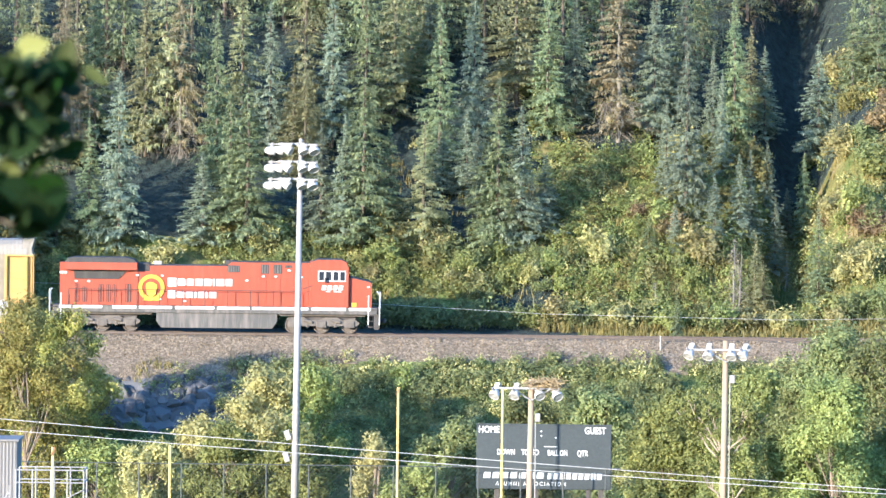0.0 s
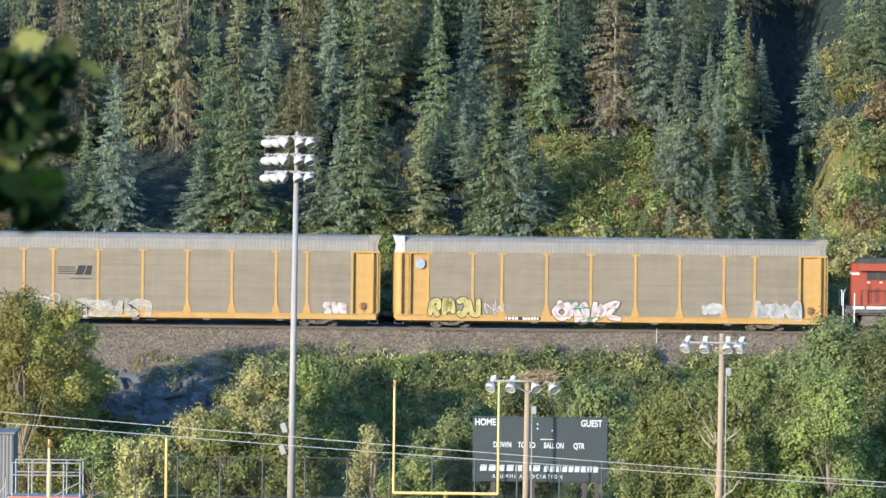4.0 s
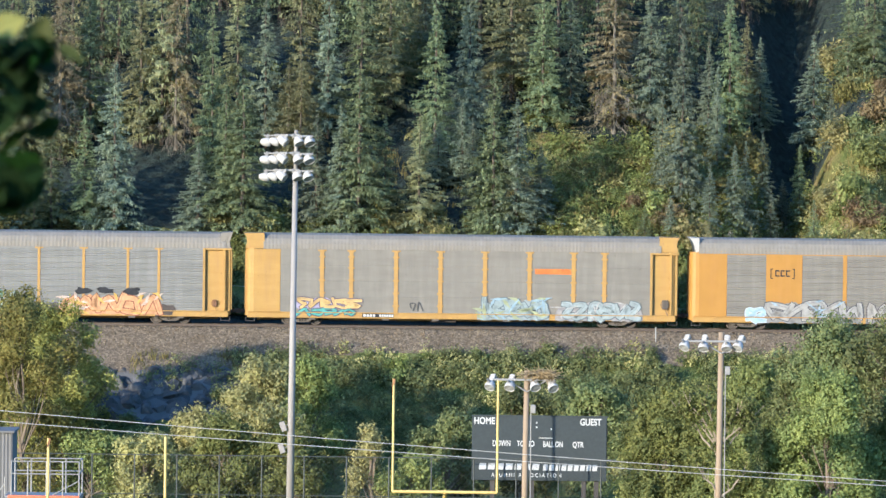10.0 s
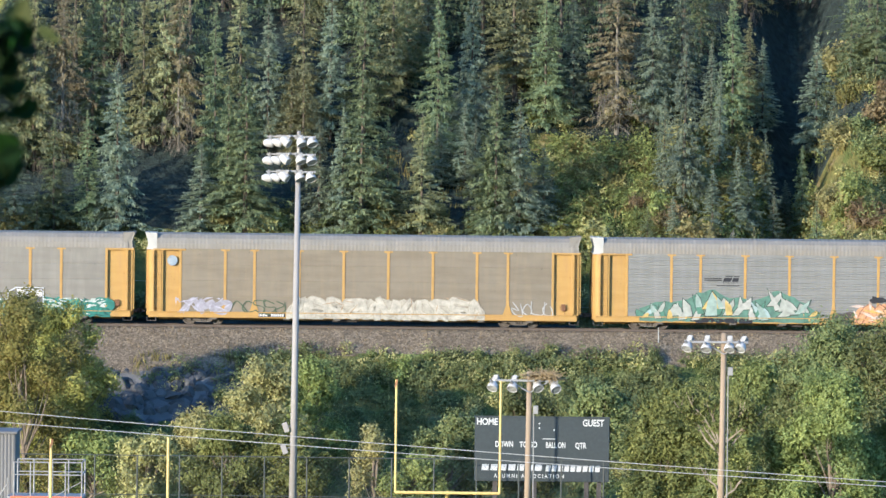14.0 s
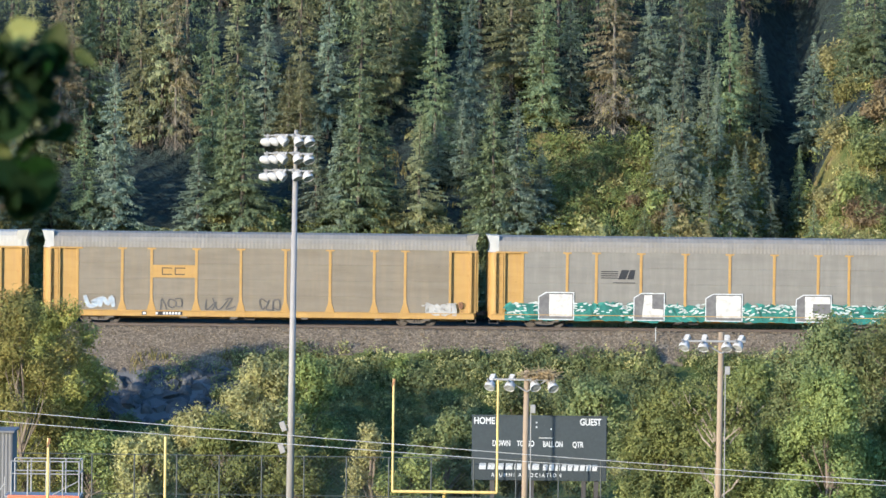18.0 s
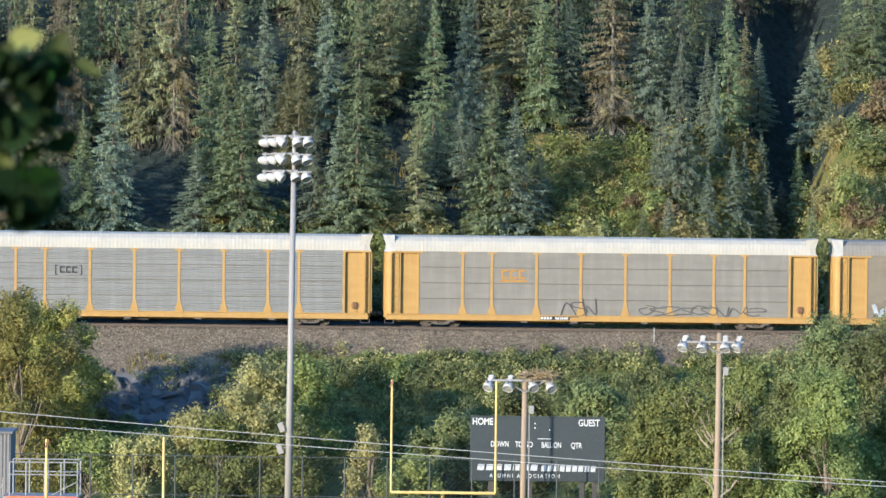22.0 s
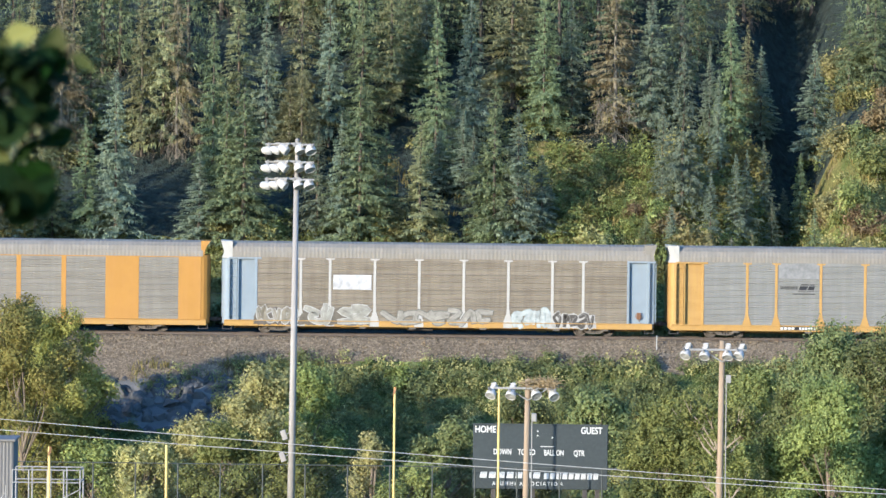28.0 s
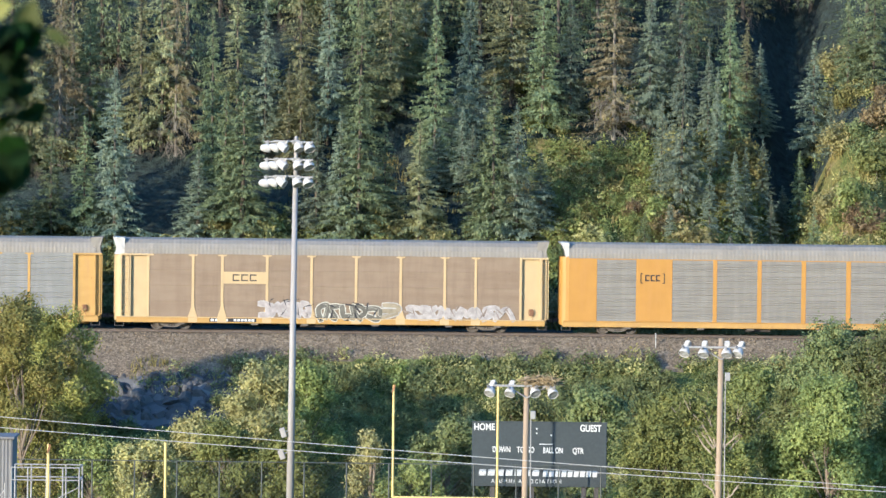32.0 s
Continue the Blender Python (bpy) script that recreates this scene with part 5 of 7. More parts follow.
    cars.append((c, -197.2))

    c = autorack("grey autorack car with a teal and white mural", panel=PANEL_GREY, roof=ROOF_GREY)
    dark_mark(c, 7.3, 9.5, 2.9, 3.75)
    graffiti(c, 28, 1.3, 26.2, 0.5, 1.62, 20, (0.03, 0.20, 0.16), (0.04, 0.24, 0.19), marks=[((0.06, 0.32, 0.25), 50, 0.07), ((0.015, 0.10, 0.08), 50, 0.06)], gap=-0.35)
    for seed, z0, z1, count in ((1, 1.05, 1.62, 200), (2, 0.6, 1.2, 90)):
        tagged(part("spray_texture", dabs(random.Random(seed), 1.4, 26.0, z0, z1, count, 0.17, 0.055, -1.572 - 0.0015 * seed), paint((0.62, 0.68, 0.62)), c, "white leaf-shaped dabs of paint"), kind="stuff")
    for x0, x1, hook in ((3.3, 5.6, 0), (9.4, 11.4, 1), (14.0, 16.4, 0), (19.8, 22.1, 2)):
        holder = part("mural_letter", sheet([[(x0, 0.52), (x1, 0.52), (x1, 2.3), (x0 + 0.5, 2.3), (x0, 2.0)]], -1.575), paint((0.72, 0.74, 0.72)), c, "white edged block letter")
        part("mural_letter_side", sheet([[(x0 + 0.06, 0.58), (x1 - 0.06, 0.58), (x1 - 0.06, 2.24), (x0 + 0.52, 2.24), (x0 + 0.06, 1.96)]], -1.579), paint((0.20, 0.19, 0.18)), holder)
        face = [(x0 + 0.7, 0.75), (x1 - 0.12, 0.75), (x1 - 0.12, 2.16), (x0 + 0.7, 2.16)] if hook == 0 else [(x0 + 0.55, 0.75), (x1 - 0.1, 0.75), (x1 - 0.1, 1.25), (x0 + 1.2, 1.3), (x0 + 1.2, 2.16), (x0 + 0.7, 2.16)] if hook == 1 else [(x0 + 0.6, 0.72), (x1 - 0.1, 0.72), (x1 - 0.1, 1.05), (x0 + 1.1, 1.1), (x0 + 1.1, 1.7), (x1 - 0.1, 1.7), (x1 - 0.1, 2.16), (x0 + 0.6, 2.16)]
        part("mural_letter_face", sheet([face], -1.583), paint((0.74, 0.71, 0.64)), holder)
    cars.append((c, -225.73))

    c = autorack("weathered tan autorack car with a yellow name plate and faint scrawls", panel=PANEL_TAN, roof=ROOF_GREY)
    plate_mark(c, 7.05, 9.8, 2.95, 3.75, YELLOW, BLACK, 2, 0.06)
    graffiti(c, 29, 2.7, 4.4, 0.95, 1.75, 2, (0.48, 0.56, 0.62), W_)
    for i, (a, b) in enumerate(((7.4, 9.0), (10.3, 12.1), (13.8, 15.2))):
        graffiti(c, 30 + i, a, b, 0.95, 1.65, 3, K_, (0.13, 0.12, 0.11), hollow=True)
    graffiti(c, 33, 24.4, 26.3, 0.75, 1.45, 4, (0.55, 0.52, 0.46), W_, marks=[(W_, 12, 0.04)])
    reporting_marks(c, 6.4, 9.0)
    cars.append((c, -254.16))

    c = autorack("grey autorack car with a cream roof and black scrawls", panel=PANEL_GREY, roof=ROOF_CREAM, seams=True)
    ring_signs(c, 7.6, 9.25, 3.15, 3.75, 3, -1.53, 0.13, ORANGE)
    part("emblem", Shape().box(7.5, 9.25, -1.532, -1.528, 2.95, 3.08), ORANGE, c)
    graffiti(c, 34, 11.2, 13.5, 0.7, 1.9, 3, K_, (0.10, 0.10, 0.10), hollow=True)
    graffiti(c, 35, 16.2, 24.0, 0.9, 1.55, 9, K_, (0.13, 0.13, 0.12), hollow=True)
    reporting_marks(c, 10.1, 12.0)
    cars.append((c, -282.88))

    c = autorack("bluish grey autorack car with a cream roof and seamed ribbed panels", panel=PANEL_BLUE, roof=ROOF_CREAM, ribs=True, seams=True)
    bracket_mark(c, 7.65, 9.35, 3.1, 3.75)
    reporting_marks(c, 5.4, 7.9)
    cars.append((c, -311.42))

    c = autorack("bluish grey ribbed autorack car with purple graffiti near its end", panel=PANEL_BLUE, roof=ROOF_GREY, ribs=True)
    part("patch_plate", Shape().box(7.15, 9.72, -1.532, -1.528, 3.85, 4.8), paint((0.305, 0.305, 0.30)), c, "plain grey patch")
    dark_mark(c, 7.25, 9.5, 2.85, 3.5)
    graffiti(c, 36, 19.2, 23.0, 0.5, 1.75, 4, (0.26, 0.23, 0.34), W_, halo=(0.48, 0.52, 0.20), marks=[(K_, 14, 0.08)])
    graffiti(c, 37, 17.9, 19.1, 0.6, 1.7, 2, K_, K_)
    graffiti(c, 38, 23.2, 24.6, 0.6, 1.6, 2, K_, K_)
    reporting_marks(c, 7.2, 9.7)
    cars.append((c, -339.97))

    c = autorack("brownish grey autorack car with blue ends, pale posts and bubble graffiti", YELLOW, PANEL_UMBER, ROOF_GREY, True, post=GREY_POST, end=BLUE_PAINT, seams=True)
    part("placard", Shape().box(7.2, 9.65, -1.55, -1.54, 2.85, 3.8, 0.002), paint((0.62, 0.62, 0.62)), c, "white placard")
    graffiti(c, 39, 2.3, 4.9, 0.6, 1.75, 5, (0.30, 0.27, 0.21), W_, halo=(0.14, 0.12, 0.10))
    graffiti(c, 40, 5.2, 9.4, 0.6, 1.85, 4, (0.36, 0.35, 0.30), W_, halo=(0.16, 0.14, 0.11))
    graffiti(c, 41, 10.3, 17.2, 0.6, 1.7, 7, (0.36, 0.34, 0.29), (0.20, 0.19, 0.17))
    graffiti(c, 42, 18.7, 21.0, 0.55, 1.7, 4, (0.50, 0.54, 0.52), (0.42, 0.48, 0.48))
    graffiti(c, 43, 21.3, 23.9, 0.55, 1.55, 5, (0.10, 0.09, 0.08), W_, halo=W_)
    cars.append((c, -368.54))

    c = autorack("orange-yellow autorack car with grey ribbed panels and no graffiti", ORANGE, PANEL_GREY, ROOF_GREY, True, style="boxed", tip=ORANGE)
    bracket_mark(c, 5.2, 6.75, 3.3, 3.95)
    cars.append((c, -397.08))

    c = autorack("rust-brown autorack car with cream posts, a name plate and white graffiti", CREAM_PAINT, PANEL_BROWN, ROOF_GREY, post=CREAM_PAINT, end=CREAM_PAINT)
    plate_mark(c, 7.05, 9.8, 3.0, 3.75, CREAM_PAINT, BLACK, 3, 0.08)
    graffiti(c, 44, 9.3, 12.6, 0.8, 2.0, 5, (0.46, 0.41, 0.38), (0.52, 0.49, 0.46), marks=[(K_, 8, 0.03)])
    graffiti(c, 45, 13.0, 16.8, 0.7, 1.85, 5, (0.16, 0.15, 0.12), (0.62, 0.60, 0.50), marks=[(K_, 12, 0.05)])
    graffiti(c, 46, 16.8, 17.9, 0.9, 1.9, 1, (0.36, 0.3, 0.2), W_)
    graffiti(c, 47, 18.6, 25.3, 0.8, 1.7, 8, (0.46, 0.42, 0.39), (0.51, 0.48, 0.45), marks=[((0.3, 0.24, 0.2), 14, 0.04)])
    reporting_marks(c, 6.2, 9.2)
    cars.append((c, -425.62))

    c = autorack("bluish grey ribbed autorack car with yellow posts", panel=PANEL_BLUE, roof=ROOF_GREY, ribs=True)
    dark_mark(c, 7.25, 9.5, 2.85, 3.5)
    cars.append((c, -454.15))
    return cars


CARS = make_train()


def locomotive():
    """A six-axle road diesel; x from the rear coupler to the front coupler."""
    loco = thing("locomotive", TRACK, "bright red diesel locomotive with white lettering and a gold emblem", "locomotive", "cars of the freight train")
    part("frame", Shape().box(0.6, 21.3, -1.5, 1.5, 1.25, 1.66, 0.02).box(0.6, 21.3, -1.56, 1.56, 1.6, 1.68), TANK_GREY, loco)
    for a, b in ((1.0, 1.75), (1.88, 3.75), (4.4, 5.92), (6.1, 8.2), (8.4, 10.9), (11.1, 13.15), (13.3, 16.9), (17.1, 19.3), (19.5, 20.9)):
        part("sill_stripe", Shape().box(a, b, -1.575, -1.562, 1.5, 1.68), SIGN_WHITE, loco, "white dashed sill stripe")
    part("long_hood", Shape().prism([(5.9, 1.7), (17.2, 1.7), (17.2, 4.5), (11.95, 4.5), (11.7, 4.26), (5.9, 4.22)], -0.95, 0.95), RED, loco)
    part("hood_top", Shape().box(6.1, 11.7, -0.9, 0.9, 4.2, 4.3, 0.03).box(11.8, 17.2, -0.85, 0.85, 4.5, 4.56, 0.02).box(5.9, 6.75, -0.97, 0.97, 3.85, 4.4, 0.04).box(11.5, 12.2, -0.4, 0.4, 4.3, 4.62, 0.04), SOOT, loco, "soot-black hood top")
    part("exhaust_stack", Shape().box(6.95, 7.5, -0.3, 0.3, 4.28, 4.5, 0.03), LAMP_SHELL, loco)
    part("radiator_cab", Shape().prism([(1.0, 1.7), (6.0, 1.7), (6.0, 4.4), (1.0, 4.4)], -1.0, 1.0), RED, loco)
    part("radiator_wing", Shape().prism([(1.3, 3.95), (5.88, 3.95), (5.94, 4.02), (5.94, 4.42), (1.3, 4.42)], -1.52, 1.52), RED, loco, "flared radiator housing")
    part("wing_underside", Shape().prism([(1.9, 3.9), (5.3, 3.9), (4.9, 3.5), (4.78, 3.36), (1.95, 3.36)], -1.06, -0.99), SOOT, loco)
    part("radiator_top", Shape().prism([(1.35, 4.42), (5.9, 4.42), (5.75, 4.62), (5.2, 4.74), (1.9, 4.74), (1.5, 4.66)], -1.45, 1.45), SOOT, loco, "black radiator top")
    part("end_stripe", Shape().box(0.992, 1.45, -1.012, 1.0, 3.68, 3.82), SIGN_WHITE, loco)
    part("cab", Shape().prism([(17.0, 1.7), (19.45, 1.7), (19.45, 4.28), (19.3, 4.6), (19.0, 4.72), (17.5, 4.72), (17.0, 4.6)], -1.5, 1.5), RED, loco)
    part("cab_roof", Shape().prism([(17.1, 4.62), (19.35, 4.56), (19.05, 4.76), (17.5, 4.77)], -1.3, 1.3), SOOT, loco)
    part("nose", Shape().prism([(19.45, 1.7), (20.95, 1.7), (20.95, 3.2), (20.75, 3.34), (19.45, 3.62)], -1.25, 1.25), RED, loco)
    part("nose_top", Shape().prism([(19.47, 3.625), (20.75, 3.345), (20.97, 3.2), (20.97, 3.3), (20.76, 3.4), (19.47, 3.69)], -1.2, 1.2), SOOT, loco)
    part("window_surround", Shape().box(17.5, 19.28, -1.52, -1.5, 3.36, 4.04, 0.004), SIGN_WHITE, loco, "white window surround")
    for a, b in ((17.57, 17.88), (18.0, 18.34), (18.48, 18.8), (18.92, 19.22)):
        part("cab_window", Shape().box(a, b, -1.535, -1.521, 3.42, 3.98), GLASS_DARK, loco, "dark window pane")
    part("mirror", Shape().box(17.92, 18.02, -1.75, -1.54, 3.3, 3.62, 0.01), SOOT, loco)
    part("windshield", Shape().box(19.45, 19.48, -1.1, 1.1, 3.75, 4.2), GLASS_DARK, loco)
    for a, b, z0, z1, k in ((1.97, 3.3, 3.38, 3.82, 0), (3.4, 4.75, 3.38, 3.82, 0), (11.72, 12.5, 3.86, 4.3, 5), (13.84, 14.36, 3.8, 4.38, 3), (14.66, 15.2, 3.8, 4.38, 3), (15.4, 15.82, 4.18, 4.34, 2), (1.97, 2.25, 1.88, 3.05, 2), (2.45, 2.75, 1.88, 2.85, 2), (3.48, 3.82, 1.88, 3.0, 2), (3.98, 4.26, 1.88, 3.0, 2), (4.36, 4.62, 1.88, 3.0, 2), (5.2, 5.56, 1.88, 3.05, 2)):
        y = -1.07 if z0 > 3.3 and a < 6 else -1.01 if a < 6 else -0.96
        g = part("grille", Shape().box(a, b, y - 0.006, y + 0.06, z0, z1), SOOT, loco)
        for i in range(k):
            x = a + (b - a) * (i + 0.5) / k
            part("slat", Shape().box(x - 0.035, x + 0.035, y - 0.03, y, z0 + 0.02, z1 - 0.02), RED if z0 < 3 else TANK_GREY, g)
    for a in [6.2 + 0.9 * i for i in range(12)]:
        if not 6.9 < a < 12.6:
            part("hood_door", Shape().box(a, a + 0.8, -0.968, -0.94, 1.85, 3.5, 0.008), RED, loco)
    for x, z in ((5.95, 3.62), (7.55, 3.6), (2.05, 3.2), (2.85, 3.2), (6.9, 2.05), (7.4, 2.1), (9.0, 1.98), (12.95, 3.35), (14.0, 3.62), (14.8, 3.62), (15.65, 4.02), (16.45, 3.6), (20.75, 3.02)):
        part("latch", Shape().box(x - 0.09, x + 0.09, -1.265 if x > 19 else -1.03, -0.95, z - 0.05, z + 0.05, 0.01), SIGN_WHITE, loco, "small white mark")
    part("builder_plate", Shape().box(19.65, 19.98, -1.262, -1.25, 1.74, 2.0), GOLD, loco)
    part("emblem", Shape().lathe((6.86, -1.022, 2.83), (6.86, -2, 2.83), [(0, 0.84), (0.006, 0.84), (0.006, 0.60)], 32), GOLD, loco, "gold ring emblem")
    part("emblem_shield", Shape().prism([(6.5, 2.85), (6.55, 3.12), (6.72, 3.2), (6.98, 3.16), (7.2, 3.02), (7.22, 2.85), (7.14, 2.4), (6.86, 2.2), (6.58, 2.4)], -1.03, -1.024), GOLD, loco)
    part("emblem_base", Shape().prism([(6.3, 2.0), (7.42, 2.0), (7.3, 2.22), (6.42, 2.22)], -1.03, -1.022), GOLD, loco)
    x = 7.9
    for i, w in enumerate((0.62, 0.56, 0.5, 0.56, 0.54, 0.2, 0.58, 0.5)):
        part("lettering", Shape().prism([(x, 2.92 if i == 0 else 2.98), (x + w - 0.08, 2.92 if i == 0 else 2.98), (x + w - 0.08, 3.47 if i == 0 else 3.42), (x, 3.47 if i == 0 else 3.42)], -0.978, -0.974), SIGN_WHITE, loco, "white name bar")
        x += w + 0.02
    x = 7.9
    for i, w in enumerate((0.56, 0.56, 0.54, 0.2, 0.46, 0.2, 0.54)):
        part("lettering", Shape().prism([(x, 2.17 if i == 0 else 2.2), (x + w - 0.08, 2.17 if i == 0 else 2.2), (x + w - 0.08, 2.66 if i == 0 else 2.6), (x, 2.66 if i == 0 else 2.6)], -0.978, -0.974), SIGN_WHITE, loco, "white name bar")
        x += w + 0.02
    for i in range(4):
        x = 17.72 + i * 0.36
        part("number_bar", Shape().prism([(x, 2.8), (x + 0.27, 2.8), (x + 0.33, 3.1), (x + 0.06, 3.1)], -1.506, -1.502), SIGN_WHITE, loco, "white number bar")
    part("number_line", Shape().box(18.0, 18.3, -1.505, -1.5, 2.68, 2.73).box(18.5, 19.0, -1.505, -1.5, 2.68, 2.73), SIGN_WHITE, loco)
    part("fuel_tank", Shape().prism([(7.2, 1.35), (7.2, 0.75), (7.5, 0.3), (14.6, 0.3), (14.9, 0.75), (14.9, 1.35)], -1.4, 1.4), TANK_GREY, loco, "dusty black fuel tank")
    part("air_tank", Shape().tube((7.4, -1.3, 1.42), (14.6, -1.3, 1.42), 0.12), TANK_GREY, loco)
    rail = Shape()
    zt = 2.72
    for x in [1.6 + 1.45 * i for i in range(11)]:
        rail.tube((x, -1.5, 1.7), (x, -1.5, zt), 0.022, sides=6)
    rail.tube((1.6, -1.5, zt), (16.1, -1.5, zt), 0.022, sides=6)
    rail.tube((16.1, -1.5, zt), (17.2, -1.5, 3.1), 0.022, sides=6)
    part("handrail", rail, SOOT, loco, "dark handrail")
    for x, s in ((0.75, -1), (21.1, 1)):
        st = Shape()
        for i in range(4):
            z = 0.45 + i * 0.36
            part("step", Shape().box(x - 0.3, x + 0.3, -1.5, -1.1, z, z + 0.05), DARK_STEEL, loco)
        st.box(x - 0.36, x - 0.3, -1.5, -1.05, 0.4, 1.7)
        st.box(x + 0.3, x + 0.36, -1.5, -1.05, 0.4, 1.7)
        part("step_frame", st.box(x - 0.34, x + 0.34, -1.1, -1.05, 0.4, 1.7), DARK_STEEL, loco)
        gr = Shape()
        for dx in (-0.36, 0.36):
            gr.tube((x + dx, -1.52, 0.6), (x + dx, -1.52, 2.5), 0.035, sides=6)
        gr.tube((x + s * 0.36, -1.52, 2.5), (x + s * 0.2, -1.3, 2.75), 0.03, sides=6)
        for y in (-0.9, 0.9):
            gr.tube((x + s * 0.4, y, 1.7), (x + s * 0.4, y, 2.7), 0.03, sides=6)
        gr.tube((x + s * 0.4, -1.3, 2.65), (x + s * 0.4, 1.3, 2.65), 0.025, sides=6)
        part("grab_rail", gr, SIGN_WHITE, loco, "white grab rails")
        part("pilot", Shape().box(min(x, x + s * 0.35), max(x, x + s * 0.35), -1.45, 1.45, 0.3, 1.3, 0.03), DARK_STEEL, loco)
        part("coupler", coupler(s), DARK_STEEL, loco, place=pose(x + s * 0.3, 0, 0))
    part("headlight", Shape().lathe((20.9, -0.15, 3.1), (22, -0.15, 3.1), [(0, 0.14), (0.08, 0.14), (0.08, 0.1), (0.03, 0)], 10), SIGN_WHITE, loco)
    for x0 in (1.6, 15.6):
        b = part("bogie", Shape().box(0, 4.4, -1.0, 1.0, 0.7, 1.05, 0.04), DARK_STEEL, loco, place=pose(x0, 0, 0))
        fr = Shape()
        fr.prism([(-0.1, 0.62), (0.2, 1.02), (1.0, 1.08), (1.3, 0.86), (2.0, 0.86), (2.4, 1.05), (3.2, 1.05), (3.5, 0.86), (4.2, 1.0), (4.6, 0.7), (4.4, 0.5), (0.1, 0.5)], -1.28, -1.12)
        for x in (0.35, 2.15, 3.95):
            fr.box(x - 0.32, x + 0.32, -1.36, -1.1, 0.38, 0.82, 0.04)
            fr.tube((x, -1.4, 0.56), (x, -1.3, 0.56), 0.17, sides=10)
        for x in (1.25, 3.05):
            fr.tube((x - 0.25, -1.34, 0.86), (x + 0.3, -1.34, 0.74), 0.1, sides=8)
            for i in range(4):
                fr.tube((x, -1.22, 0.42 + i * 0.1), (x, -1.22, 0.48 + i * 0.1), 0.12, sides=8)
        part("side_frame", fr, TRUCK_STEEL, b)
        me = shared("big_wheels", lambda: wheel_set(0.75, 0.53))
        for x in (0.35, 2.15, 3.95):
            w = part("wheelset", me, WHEEL_STEEL, b, place=pose(x, 0, 0.53))
            SPINNING.append((w, x, 0.53, 0.53))
    part("brake_line", Shape().box(1.0, 6.9, -1.2, -1.1, 1.12, 1.25).box(15.0, 20.5, -1.2, -1.1, 1.12, 1.25), TRUCK_STEEL, loco)
    return loco


LOCO = locomotive()


# ---- the sports ground ----
def floodlight(parent, x, y, z, yaw, tilt, size=0.30, long=False):
    """An egg-shaped lamp head with a dished glass, that looks out and down."""
    m = pose(x, y, z, 0, 0, yaw) @ pose(0, 0, 0, tilt)
    k = size
    profile = [(-1.25, 0.0), (-1.22, 0.34), (-1.05, 0.60), (-0.8, 0.78), (-0.45, 0.92), (0.0, 1.0), (0.3, 1.0), (0.33, 0.93), (0.2, 0.88)]
    if long:
        profile = [(-2.1, 0.0), (-2.05, 0.35), (-1.85, 0.6), (-1.4, 0.82), (-0.9, 0.95), (-0.3, 1.0), (0.3, 0.96), (0.33, 0.9), (0.2, 0.86)]
    head = shared(("head", k, long), lambda: Shape().lathe((0, 0, 0), (0, -1, 0), [(a * k, b * k) for a, b in profile], 18).mesh("lamp_head", LAMP_SHELL, True))
    h = part("lamp_head", head, LAMP_SHELL, parent, place=m)
    glass = shared(("glass", k), lambda: Shape().lathe((0, 0, 0), (0, -1, 0), [(0.2 * k, 0.88 * k), (0.24 * k, 0.5 * k), (0.26 * k, 0.0)], 18).mesh("lens", LENS, True))
    part("lens", glass, LENS, h)
    part("bracket", shared(("bracket", k), lambda: Shape().box(-0.03, 0.03, 0.08, 0.16, 0.1, 0.42).box(-0.07, 0.07, 0.05, 0.2, 0.14, 0.3, 0.01).mesh("bracket", GALV)), GALV, h)
    return h


def steel_mast():
    mast = thing("floodlight_mast", pose(-7.68, 300, 0), "tall grey steel floodlight mast with three rows of lamps", "floodlight")
    part("pole", Shape().tube((0, 0, 0), (0.12, 0, 20.2), 0.21, 0.13, 16).tube((0.12, 0, 20.2), (0.14, 0, 22.56), 0.11, 0.09, 12), MAST_GREY, mast, smooth=True)
    part("pole_cap", Shape().tube((0.14, 0, 22.56), (0.14, 0, 22.66), 0.12, 0.06, 12), GALV, mast)
    part("base_plate", Shape().box(-0.4, 0.4, -0.4, 0.4, 0, 0.06, 0.01), GALV, mast)
    for k, z in enumerate((20.60, 21.48, 22.38)):
        arm = part("cross_arm", Shape().box(-1.0, 0.04, -0.16, -0.06, z - 0.04, z + 0.06, 0.01).box(0.2, 1.02, -0.16, -0.06, z - 0.08, z + 0.02, 0.01).box(-0.06, 0.34, -0.1, 0.14, z - 0.14, z + 0.08, 0.02), GALV, mast)
        part("outrigger", Shape().box(-1.5, -0.9, 0.1, 0.17, z - 0.06, z + 0.02, 0.01).box(-0.96, -0.88, -0.1, 0.14, z - 0.05, z + 0.01), GALV, arm)
        dx = -0.03 * (2 - k)
        for x, y, yaw, tilt, k_size, long in ((-1.22, 0.1, 96, 4, 0.225, True), (-0.80, 0.0, 90, 16, 0.22, True), (-0.40, -0.22, 62, 34, 0.235, True), (0.30, -0.24, 40, 58, 0.275, False), (0.84, -0.26, 28, 56, 0.285, False)):
            floodlight(arm, x + dx, y, z - 0.36, yaw, tilt, k_size, long)
    for x, z in ((-0.42, 6.43), (-0.36, 7.55)):
        part("service_box", Shape().box(-0.14, 0.14, -0.15, 0.1, -0.25, 0.25, 0.02).box(-0.02, 0.28, -0.03, 0.03, -0.03, 0.03), MAST_GREY, mast, place=pose(x, -0.1, z, 0, -20, 0))
    return mast


